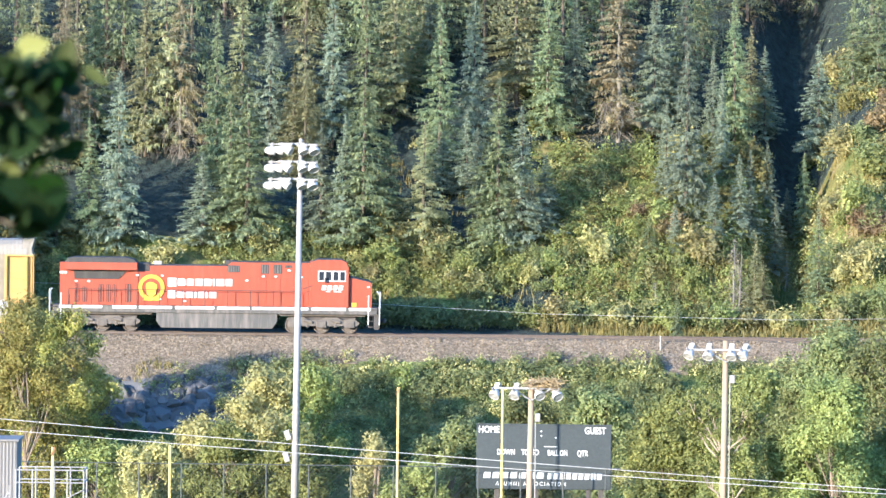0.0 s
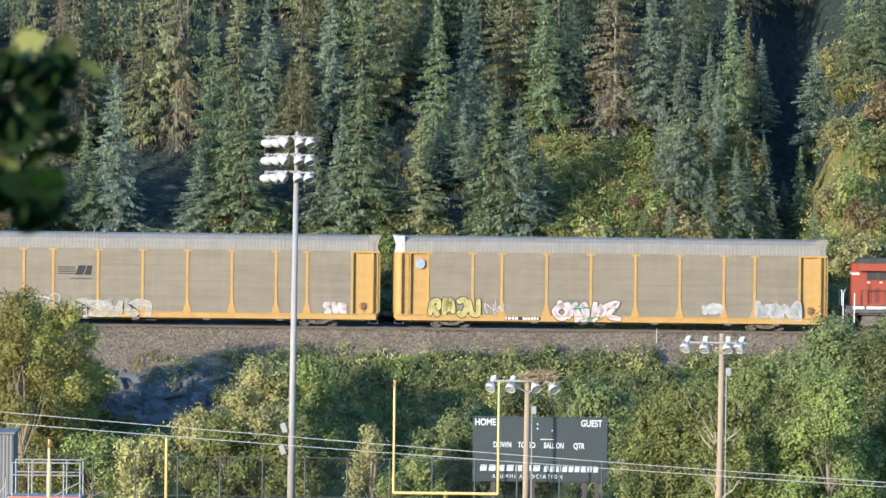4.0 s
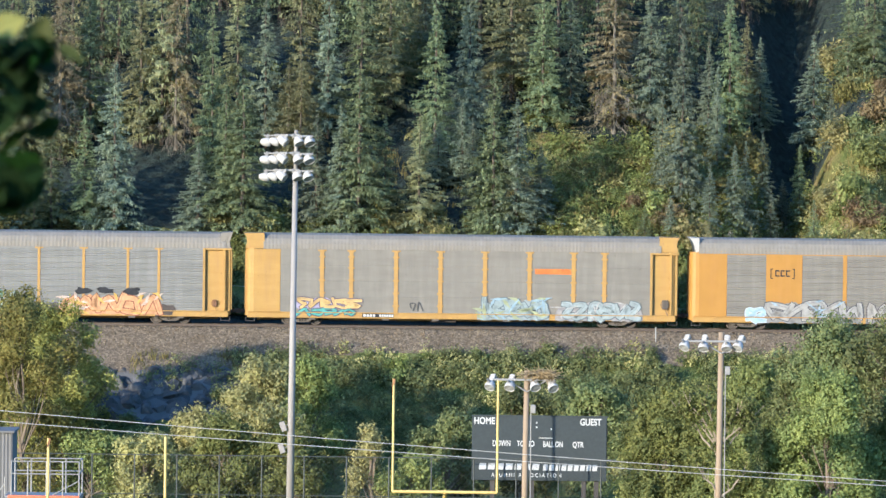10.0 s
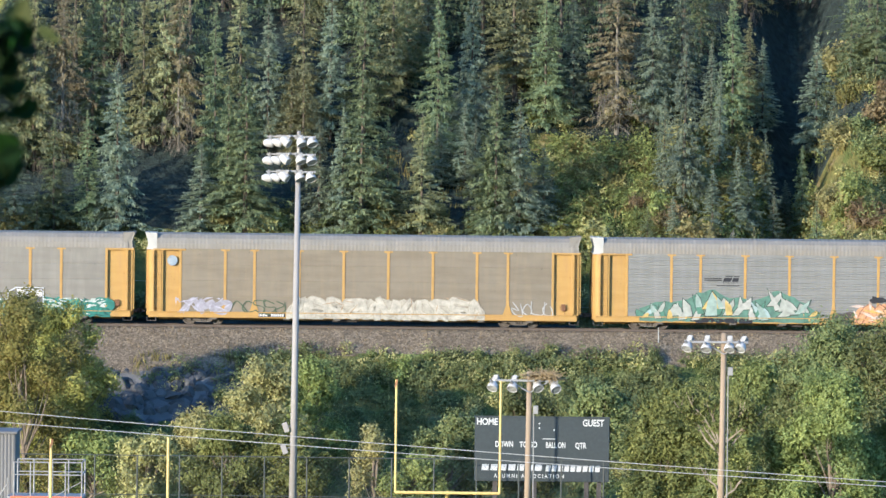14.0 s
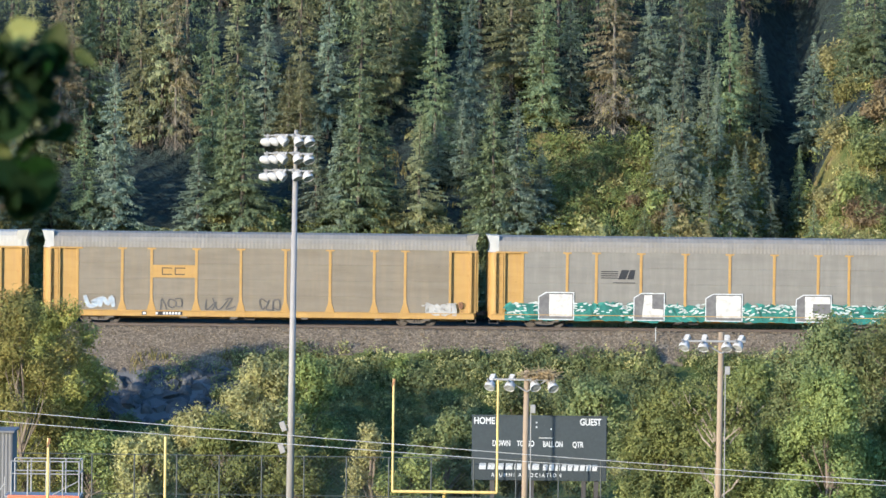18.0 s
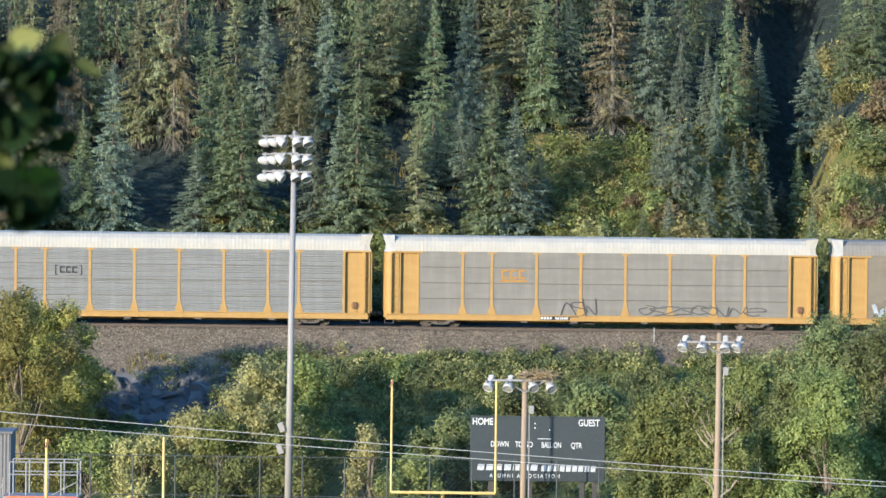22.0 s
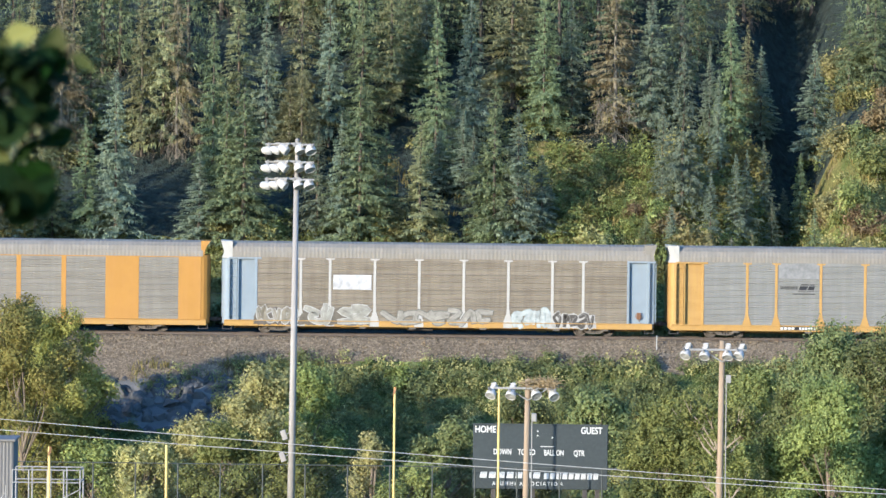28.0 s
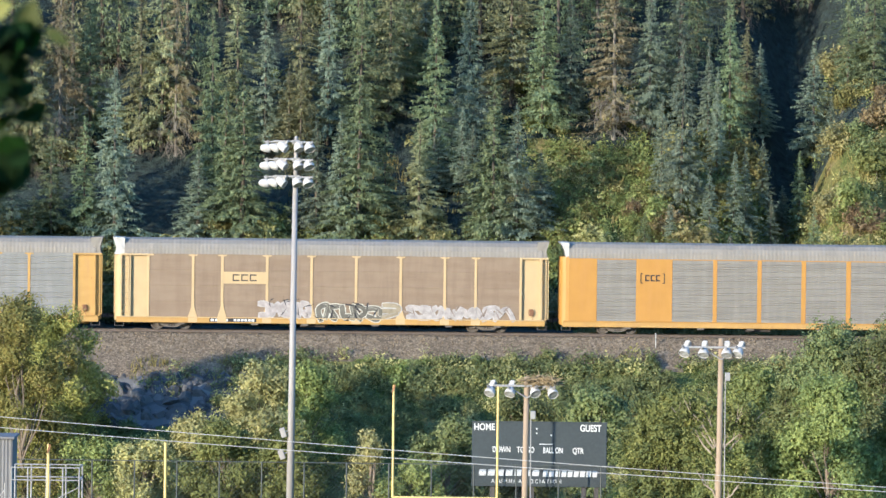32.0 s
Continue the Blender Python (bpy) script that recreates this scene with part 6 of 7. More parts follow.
def wood_mast(x, y, high, heads, label):
    mast = thing("floodlight_pole", pose(x, y, 0), label, "floodlight")
    part("pole", Shape().tube((-0.07, 0, 0), (0, 0, high), 0.175, 0.14, 14), POLE_WOOD, mast, smooth=True)
    arm = part("cross_arm", Shape().box(-1.7, 1.2, -0.26, -0.16, high - 0.5, high - 0.4, 0.01), GALV, mast)
    for x0 in (-1.0, 1.0):
        part("brace", Shape().tube((0, -0.22, high - 1.05), (x0, -0.24, high - 0.45), 0.035, sides=6), GALV, mast)
    for hx, hz, yaw, tilt in heads:
        h = floodlight(arm, hx, -0.35, high - hz, yaw, tilt, 0.27)
        part("ballast", shared("ballast", lambda: Shape().box(-0.11, 0.11, 0.34, 0.74, -0.11, 0.13, 0.03).box(-0.14, 0.14, 0.42, 0.45, -0.14, 0.16).box(-0.14, 0.14, 0.52, 0.55, -0.14, 0.16).box(-0.14, 0.14, 0.62, 0.65, -0.14, 0.16).mesh("ballast", LAMP_SHELL)), LAMP_SHELL, h)
    part("junction_box", Shape().box(0.2, 0.45, -0.2, 0.1, high - 2.1, high - 1.7, 0.015), GALV, mast)
    part("conduit", Shape().tube((0.25, -0.02, 0), (0.22, -0.02, high - 1.8), 0.03, sides=6), GALV, mast)
    return mast


steel_mast()
wood_mast(4.24, 292, 10.93, [(-1.84, 0.80, -28, 48), (-0.85, 0.82, -22, 50), (0.42, 0.8, 22, 42), (1.3, 0.84, 26, 40)], "wooden floodlight pole with a stick nest on top")
wood_mast(13.86, 292, 12.95, [(-1.85, 0.74, -30, 48), (-0.9, 0.78, -16, 54), (0.25, 0.78, -8, 54), (0.8, 0.74, -34, 46)], "wooden floodlight pole with four lamps among the poplars")


def nest():
    rnd = random.Random(9)
    n = thing("stick_nest", pose(4.9, 292.0, 10.62), "large bird's nest of dry sticks on a pole", "nest")
    sh = Shape()
    for _ in range(260):
        w, r = rnd.uniform(0, 6.28), rnd.uniform(0.1, 0.95)
        c = Vector((math.cos(w) * r, math.sin(w) * r * 0.6, rnd.uniform(-0.15, 0.32) * (1.15 - r * 0.5)))
        d = Vector((rnd.gauss(0, 1), rnd.gauss(0, 0.6), rnd.gauss(0, 0.25))).normalized() * rnd.uniform(0.25, 0.5)
        sh.tube(c - d, c + d, 0.018, 0.01, 4, False)
    tagged(part("stick_mass", raw_mesh("stick_mass", sh.v, sh.f, NEST_TWIGS), NEST_TWIGS, n), kind="stuff")


nest()


def goalpost(m, wide, label):
    g = thing("goalpost", m, label, "goalpost", "goalposts of the sports ground")
    part("upright", Shape().tube((-wide / 2, 0, 3.05), (-wide / 2, 0, 9.15), 0.065, sides=12), POST_YELLOW, g)
    part("upright", Shape().tube((wide / 2, 0, 3.05), (wide / 2, 0, 9.15), 0.065, sides=12), POST_YELLOW, g)
    part("crossbar", Shape().tube((-wide / 2, 0, 3.05), (wide / 2, 0, 3.05), 0.08, sides=12), POST_YELLOW, g)
    part("stem", Shape().tube((0, 1.6, 0), (0, 1.6, 2.2), 0.11, sides=12).tube((0, 1.6, 2.2), (0, 0.5, 3.0), 0.11, sides=12).tube((0, 0.5, 3.0), (0, 0, 3.05), 0.11, sides=12), POST_YELLOW, g)
    x = -wide / 2
    part("ribbon", Shape().prism([(x - 0.02, 9.15), (x + 0.08, 9.15), (x + 0.05, 8.9), (x - 0.12, 8.7)], -0.09, -0.08), paint((0.52, 0.26, 0.12)), g, "orange wind ribbon")


goalpost(pose(0.25, 318, 0), 5.64, "tall yellow tubular goalpost with an orange ribbon")
goalpost(pose(-15.13, 267, -0.28, 0, 0, 23), 5.64, "yellow tubular goalpost by the aluminium platform")


def text_mesh(body, size):
    cu = bpy.data.curves.new("text", "FONT")
    cu.body = body
    cu.size = size
    cu.extrude = 0.004
    cu.offset = size * 0.022
    ob = bpy.data.objects.new("text", cu)
    scene.collection.objects.link(ob)
    me = bpy.data.meshes.new_from_object(ob.evaluated_get(bpy.context.evaluated_depsgraph_get()))
    bpy.data.objects.remove(ob)
    me.materials.clear()
    me.materials.append(SIGN_WHITE)
    return me


def scoreboard():
    sb = thing("scoreboard", pose(5.5, 328, 0, 0, 0, 0), "dark football scoreboard with white lettering on posts", "scoreboard")
    w = 3.76
    part("board", Shape().box(-w, w, -0.05, 0.35, 3.05, 6.68, 0.03), SIGN_GREEN_BLACK, sb)
    part("frame", Shape().box(-w - 0.03, w + 0.03, -0.09, -0.05, 6.62, 6.7).box(-w - 0.03, w + 0.03, -0.09, -0.05, 4.18, 4.24), SIGN_GREEN_BLACK, sb)
    for x in (-2.6, -0.4, 2.5, 3.2):
        part("leg", Shape().box(x - 0.13, x + 0.13, 0.05, 0.3, 0, 3.05, 0.01), DARK_STEEL, sb)

    def words(body, x, z, size, stretch=1.0):
        me = text_mesh(body, size)
        part("lettering", me, SIGN_WHITE, sb, "white lettering", Matrix.Translation((x, -0.06, z)) @ Matrix.Rotation(math.pi / 2, 4, "X") @ Matrix.Diagonal((stretch, 1, 1, 1)))

    words("HOME", -3.66, 6.2, 0.52, 0.80)
    words("GUEST", 2.25, 6.18, 0.52, 0.76)
    words("DOWN", -2.62, 4.98, 0.44, 0.68)
    words("TO GO", -1.25, 4.97, 0.44, 0.68)
    words("BALL ON", 0.2, 4.95, 0.44, 0.62)
    words("QTR", 1.85, 4.94, 0.44, 0.68)
    words("A L U M N I   A S S O C I A T I O N", -2.66, 3.26, 0.30, 0.86)
    for x0, x1, z, k in ((-3.36, 0.1, 3.66, 7), (0.2, 3.3, 3.63, 9)):
        for i in range(k):
            a = x0 + (x1 - x0) * i / k
            part("name_bar", letter_bars(a, a + (x1 - x0) / k, z, z + 0.34, 1, -0.066, 0.12, 0.24), SIGN_WHITE, sb)
    dots = Shape().box(-0.2, -0.12, -0.065, -0.05, 6.0, 6.08).box(-0.2, -0.12, -0.065, -0.05, 6.25, 6.33).box(0.62, 0.7, -0.065, -0.05, 5.9, 5.98).box(0.0, 0.75, -0.065, -0.05, 5.42, 5.46)
    part("digit_marks", dots, SIGN_WHITE, sb)
    for x0, x1, z0, z1 in ((-3.6, -2.4, 5.55, 6.12), (2.3, 3.5, 5.55, 6.12), (-1.0, 0.9, 5.52, 6.15), (-2.6, -2.0, 4.4, 4.9), (-1.2, -0.4, 4.4, 4.9), (0.3, 1.2, 4.4, 4.9), (1.9, 2.4, 4.4, 4.9)):
        part("digit_window", Shape().box(x0, x1, -0.058, -0.05, z0, z1), SIGN_GREEN_BLACK, sb)


scoreboard()


def fence():
    f = tagged(thing("chain_link_fence", pose(0, 326, 0), "tall dark chain-link fence before the trees", "fence"), kind="structure")
    for i in range(18):
        x = -24 + i * 2.35
        part("post", shared("fence_post", lambda: Shape().tube((0, 0, 0), (0, 0, 4.4), 0.04, sides=8).mesh("post", FENCE_DARK)), FENCE_DARK, f, place=pose(x, 0, 0))
    part("top_rail", Shape().tube((-24, 0, 4.38), (16, 0, 4.38), 0.03, sides=6), FENCE_DARK, f)
    part("mid_rail", Shape().tube((-24, 0, 2.2), (16, 0, 2.2), 0.025, sides=6), FENCE_DARK, f)
    wire = Shape()
    for i in range(150):
        x = -24 + i * 0.27
        for s in (-1, 1):
            wire.tube((x, 0, 0.05), (x + s * 4.3, 0, 4.35), 0.004, sides=3, caps=False)
    tagged(part("mesh_wire", wire, FENCE_DARK, f), kind="stuff")


fence()


def hose(line, r, sides=6):
    """One unbroken tube along points that run mostly in x."""
    sh = Shape()
    vs = [(x, y + math.cos(2 * math.pi * i / sides) * r, z + math.sin(2 * math.pi * i / sides) * r) for x, y, z in line for i in range(sides)]
    return sh.add(vs, [(j * sides + i, j * sides + (i + 1) % sides, (j + 1) * sides + (i + 1) % sides, (j + 1) * sides + i) for j in range(len(line) - 1) for i in range(sides)])


def cables():
    for name, pts in (("overhead_cable", ((-60, 17.9), (0, 12.7), (60, 9.75))), ("overhead_cable", ((-60, 17.2), (0, 12.44), (60, 9.9)))):
        c = thing(name, pose(0, 200, 0), "thin pale overhead cable above the sports ground", "cable", "overhead cables")
        (x0, z0), (x1, z1), (x2, z2) = pts
        line = []
        for i in range(49):
            x = x0 + (x2 - x0) * i / 48
            z = z0 * (x - x1) * (x - x2) / ((x0 - x1) * (x0 - x2)) + z1 * (x - x0) * (x - x2) / ((x1 - x0) * (x1 - x2)) + z2 * (x - x0) * (x - x1) / ((x2 - x0) * (x2 - x1))
            line.append((x, 0, z))
        part("strand", hose(line, 0.014), CABLE, c)
    for x in (-60, 60):
        p = thing("utility_pole", pose(x, 200, 0), "plain wooden utility pole", "utility pole", "utility poles")
        h = 18.6 if x < 0 else 10.6
        part("pole", Shape().tube((0, 0, 0), (0, 0, h), 0.17, 0.12, 10), POLE_WOOD, p)
        part("cross_arm", Shape().box(-0.06, 0.06, -0.9, 0.9, h - 0.9, h - 0.75), POLE_WOOD, p)
    w = thing("lineside_cable", TRACK, "slack cable on short posts behind the railway", "cable")
    sh = Shape()
    pts = [(-40, 3.3), (-25, 2.85), (-7, 1.95), (-3.85, 1.72), (6.5, 1.22), (22, 1.0), (40, 1.4)]
    part("strand", hose([(a, 4.2, b) for a, b in pts], 0.012), CABLE, w)
    for s, h in ((-40, 3.3), (40, 1.4)):
        part("post", Shape().tube((s, 4.2, -0.7), (s, 4.2, h), 0.05, sides=8), POLE_WOOD, w)
    mk = thing("marker_post", TRACK @ pose(13.54, -3.2, -0.8), "slim white marker post on the ballast", "marker post")
    part("stake", Shape().box(-0.03, 0.03, -0.025, 0.025, 0, 1.0, 0.006), GREY_POST, mk)


cables()


def platform():
    p = thing("viewing_platform", pose(-18, 270, 0), "galvanised steel viewing platform with a red deck edge", "platform")
    part("deck", Shape().box(-1.9, 1.55, -1.2, 1.2, 5.95, 6.05), GALV, p)
    part("deck_edge", Shape().box(-1.75, 1.5, -1.24, -1.2, 5.9, 6.07), DECK_RED, p, "red-orange edge")
    for x in (-1.6, -0.85, 0.0, 0.75, 1.5):
        for y in (-1.15, 1.15):
            part("rail_post", Shape().tube((x, y, 6.05), (x, y, 7.62), 0.035, sides=8), GALV, p)
    for y in (-1.15, 1.15):
        for z in (7.62, 7.05):
            part("rail", Shape().tube((-1.6, y, z), (1.5, y, z), 0.03, sides=8), GALV, p)
    for z in (7.62, 7.05):
        part("rail", Shape().tube((1.5, -1.15, z), (1.5, 1.15, z), 0.03, sides=8), GALV, p)
    part("brace", Shape().tube((0.3, -1.2, 6.1), (1.5, -1.2, 6.75), 0.025, sides=6), GALV, p)
    for x in (-1.7, 1.5):
        for y in (-1.1, 1.1):
            part("leg", Shape().box(x - 0.05, x + 0.05, y - 0.05, y + 0.05, 0, 5.95), GALV, p)
    part("stair_rail", Shape().tube((-1.9, -1.1, 6.6), (-2.6, -1.1, 5.6), 0.03, sides=8).tube((-1.9, -1.1, 6.0), (-1.9, -1.1, 6.9), 0.03, sides=8), GALV, p)
    h = thing("press_box", pose(-22.4, 275, 0), "grey corrugated metal press box on the stand", "shed")
    wall = Shape()
    n = 60
    prof = [(-2.5 + 5.0 * i / n, -1.5 - (0.035 if i % 2 else 0)) for i in range(n + 1)]
    vs = [(x, y, z) for z in (0, 8.62) for x, y in prof]
    wall.add(vs, [(i, i + 1, n + 2 + i, n + 1 + i) for i in range(n)])
    wall.box(-2.5, 2.5, -1.45, 1.5, 0, 8.6)
    part("wall", wall, SHED_GREY, h)
    part("roof", Shape().box(-2.6, 2.6, -1.65, 1.6, 8.62, 8.74, 0.02), SHED_GREY, h)


platform()


# ---- trees before the railway ----
def crown(rnd, wide, low, high, k):
    out = []
    for i in range(k):
        u = (i + rnd.random()) / k
        z = low + (high - low) * u
        reach = wide * math.sin(math.pi * min(1, 0.22 + 0.74 * u)) ** 0.6
        w = rnd.uniform(0, 2 * math.pi)
        q = rnd.uniform(0.35, 0.85) * reach
        out.append((math.cos(w) * q, math.sin(w) * q, z, wide * rnd.uniform(0.22, 0.38)))
    out.append((0, 0, high - wide * 0.25, wide * 0.3))
    return out


PALE_BARK = painted("pale_poplar_bark", (0.25, 0.205, 0.15), (0.14, 0.12, 0.10), 0.5, 0.9, grain=8)


def near_trees():
    rnd = random.Random(77)
    specs = [
        # x, y, height, half width, leaves, leaf size
        ("poplar_tree", -23.7, 361, 11.3, 4.0, LEAF_POPLAR, 21000, 0.20, "poplar with yellowing leaves below the railway"),
        ("poplar_tree", -24.6, 346, 12.5, 3.7, LEAF_POPLAR, 17000, 0.20, "tall poplar with yellowing leaves beside the sports ground"),
        ("poplar_tree", -22.3, 365.5, 8.0, 2.0, LEAF_POPLAR, 6000, 0.20, "small poplar with yellowing leaves below the railway"),
        ("willow_tree", -14.2, 352, 5.4, 2.7, LEAF_GREY, 8000, 0.22, "grey-green willow beside the sports ground"),
        ("willow_tree", -10.9, 352, 8.4, 3.2, LEAF_GREY, 10000, 0.22, "grey-green willow beside the sports ground"),
        ("willow_tree", -8.3, 360, 8.3, 2.7, LEAF_GREEN, 8000, 0.22, "leafy green willow beside the sports ground"),
        ("willow_tree", -12.4, 341, 5.6, 2.9, LEAF_GREEN, 8000, 0.22, "leafy green willow beside the sports ground"),
        ("willow_tree", -17.2, 344, 4.3, 2.4, LEAF_GREY, 7000, 0.22, "grey-green willow beside the sports ground"),
        ("willow_tree", -20.6, 346, 4.4, 2.2, LEAF_GREEN, 5000, 0.22, "leafy green willow beside the sports ground"),
        ("willow_tree", -8.4, 339, 5.4, 2.4, LEAF_GREEN, 7000, 0.22, "leafy green willow beside the sports ground"),
        ("willow_tree", -3.9, 338, 5.3, 1.5, LEAF_GREY, 4500, 0.20, "slender grey-green willow beside the sports ground"),
        ("willow_tree", 0.4, 346, 5.6, 2.8, LEAF_DARK, 8000, 0.22, "dark green willow behind the scoreboard"),
        ("willow_tree", 4.6, 348, 7.2, 3.0, LEAF_DARK, 8000, 0.22, "dark green willow behind the scoreboard"),
        ("willow_tree", 9.2, 348, 7.4, 3.0, LEAF_DARK, 8000, 0.22, "dark green willow behind the scoreboard"),
        ("willow_tree", -1.6, 336, 3.8, 2.0, LEAF_GREEN, 5000, 0.22, "leafy green willow behind the goalpost"),
        ("poplar_tree", 12.0, 318, 8.6, 3.3, LEAF_GREEN, 25000, 0.20, "broad green poplar beside the scoreboard"),
        ("poplar_tree", 16.2, 314, 10.2, 3.5, LEAF_GREEN, 27000, 0.20, "broad green poplar around a floodlight pole"),
        ("poplar_tree", 20.6, 312, 9.7, 3.5, LEAF_GREEN, 27000, 0.20, "broad green poplar beside the sports ground"),
        ("poplar_tree", 24.8, 314, 9.4, 3.4, LEAF_GREEN, 19000, 0.20, "broad green poplar beside the sports ground"),
        ("broad_bush", 24.1, 355, 14.9, 4.8, LEAF_DARK, 17000, 0.22, "broad dark green bush below the railway"),
        ("broad_bush", 28.0, 352, 15.7, 5.0, LEAF_DARK, 13000, 0.22, "broad dark green bush below the railway"),
        ("broad_bush", 21.2, 357, 11.0, 3.4, LEAF_DARK, 10000, 0.22, "broad dark green bush below the railway"),
        # unseen tree, added on the sunward side to shade the near branch
        ("poplar_tree", -6.6, 4.3, 3.3, 2.0, LEAF_DARK, 16000, 0.10, "unseen leafy tree added to shade the branch before the camera"),
    ]
    for i, (name, x, y, high, wide, mt, count, size, label) in enumerate(specs):
        low = 0.8 if wide < 3 else 1.2
        t = leafy(name, 300 + i, dome(rnd, wide, high, 34) if name == "broad_bush" else crown(rnd, wide, low, high - 0.3, 27 if wide > 3 else 18), count, size, mt, label, "tree", BARK, 0.16)
        spot = TRACK.inverted() @ Vector((x, y, 0))
        t.matrix_basis = pose(x, y, 9.6 + rough_ground(spot.x, spot.y), 0, 0, rnd.uniform(0, 360)) if y < 100 else pose(x, y, 0, 0, 0, rnd.uniform(0, 360))
        t["group"] = "trees beside the sports ground"


near_trees()


def bare_limbed_poplar():
    """A thin poplar round the floodlight pole: pale forked limbs with few leaves."""
    rnd = random.Random(52)
    t = thing("poplar_tree", pose(13.95, 298, 0), "thin half-bare poplar with pale limbs by a floodlight pole", "tree", "trees beside the sports ground")
    part("trunk", Shape().tube((0, 0, -0.2), (0.05, 0.1, 7.2), 0.12, 0.08, 9), PALE_BARK, t)
    tips = []
    for x, z0, z1 in ((-2.3, 6.6, 9.2), (-1.7, 7.0, 9.7), (-1.2, 6.9, 8.6), (-0.7, 7.1, 9.4), (0.8, 6.7, 8.9), (1.3, 6.4, 9.3), (1.9, 6.9, 8.4), (2.4, 6.3, 9.0), (0.5, 5.2, 6.9), (-1.0, 4.6, 6.0), (1.5, 4.0, 5.6)):
        wood = Shape()
        end = Vector((x, rnd.uniform(-0.6, 0.3), z1))
        limb(wood, (0.03, 0.1, z0), end, 0.06, 0.02, 0.12, rnd, 6, 4)
        for _ in range(5):
            a = Vector((0.03, 0.1, z0)).lerp(end, rnd.uniform(0.4, 0.9))
            b = a + Vector((rnd.uniform(-0.5, 0.5) + 0.25 * x / abs(x), rnd.uniform(-0.3, 0.3), rnd.uniform(0.3, 0.9)))
            limb(wood, a, b, 0.026, 0.010, 0.05, rnd, 4, 2)
            tips.append((b.x, b.y, b.z, 0.32))
        part("limb", wood, PALE_BARK, t, "pale bare limb")
    crown_mesh = leaf_mesh("crown", leaf_cloud(np.random.default_rng(52), tips, 5600, 0.14), LEAF_GREEN)
    part("crown", crown_mesh, LEAF_GREEN, t)


bare_limbed_poplar()


def snags():
    """Bare dead trees on the slope."""
    rnd = random.Random(8)
    for s, n, high in ((23.4, 19.8, 2.4), (19.2, 10.8, 5.7), (19.6, 10.7, 5.1), (24.1, 24.9, 1.5), (14.0, 11.0, 2.4)):
        t = thing("dead_tree", stand(s, n, 0.2), "grey bare dead conifer on the hillside", "tree", "dead trees on the hillside")
        sh = Shape()
        limb(sh, (0, 0, 0), (0.1, 0, high), 0.012 * high + 0.02, 0.01, 0.05, rnd, 6, 5)
        for i in range(int(high * 16)):
            z = high * rnd.uniform(0.12, 0.97)
            w, ln = rnd.uniform(0, 6.28), (1 - z / high) * high * 0.2 * rnd.uniform(0.5, 1.2) + 0.12
            a = Vector((0, 0, z))
            e = a + Vector((math.cos(w) * ln, math.sin(w) * ln, -ln * rnd.uniform(0.1, 0.7)))
            sh.tube(a, e, 0.014, 0.005, 3, False)
            sh.tube(a.lerp(e, 0.6), e + Vector((rnd.uniform(-0.2, 0.2), rnd.uniform(-0.2, 0.2), -0.25)), 0.008, 0.004, 3, False)
        part("trunk", sh, DEADWOOD, t)


snags()


def boulders():
    rnd = random.Random(31)
    kinds = []
    for i in range(9):
        bm = bmesh.new()
        bmesh.ops.create_icosphere(bm, subdivisions=2, radius=1)
        for v in bm.verts:
            p = v.co.copy()
            for q in range(7):
                d = Vector((math.sin(i * 2.3 + q * 1.9), math.cos(i * 1.1 + q * 2.7), math.sin(q * 0.9 + i))).normalized()
                k = v.co.dot(d) - 0.62
                if k > 0:
                    v.co -= d * k
            v.co *= 1 + 0.12 * noise.noise(p * 2.5 + Vector((i * 3.1, 0, 0)))
        kinds.append(Shape().take(bm).mesh("boulder", ROCK))
    for i in range(120):
        s, n = rnd.uniform(-24.5, -12.5), rnd.uniform(-11, -5.6)
        r = rnd.uniform(0.3, 0.85) * (0.7 if n > -6 else 1.0)
        ob = new("boulder", rnd.choice(kinds))
        ob.matrix_basis = stand(s, n, r * 0.3, rnd.uniform(0, 360)) @ pose(0, 0, 0, rnd.uniform(-25, 25), rnd.uniform(-25, 25), 0) @ Matrix.Diagonal((r * rnd.uniform(0.8, 1.5), r, r * rnd.uniform(0.7, 1.2), 1))
        tagged(ob, "grey angular boulder on the railway bank", "boulder", "boulders on the bank")


boulders()


def dry_stalks():
    """Reddish dry stalks at the foot of the rocks and on the willow thicket."""
    rnd = random.Random(19)
    for s, n, count in ((-15.2, -12.2, 9), (-14.2, -12.6, 7), (-9.6, -9.0, 10), (-12.4, -10.4, 6)):
        t = thing("dry_stalks", stand(s, n, 0.1), "clump of tall dry reddish stalks on the railway bank", "plant", "dry stalks on the bank")
        for i in range(count):
            sh = Shape()
            a = Vector((rnd.uniform(-0.7, 0.7), rnd.uniform(-0.3, 0.3), 0))
            limb(sh, a, a + Vector((rnd.uniform(-0.5, 0.5), rnd.uniform(-0.3, 0.3), rnd.uniform(0.9, 2.0))), 0.022, 0.008, 0.06, rnd, 4, 3)
            part("stalk", sh, STALK, t)


STALK = plain("dry_stalk", (0.26, 0.165, 0.11), 0.9, vary=0.3)
dry_stalks()


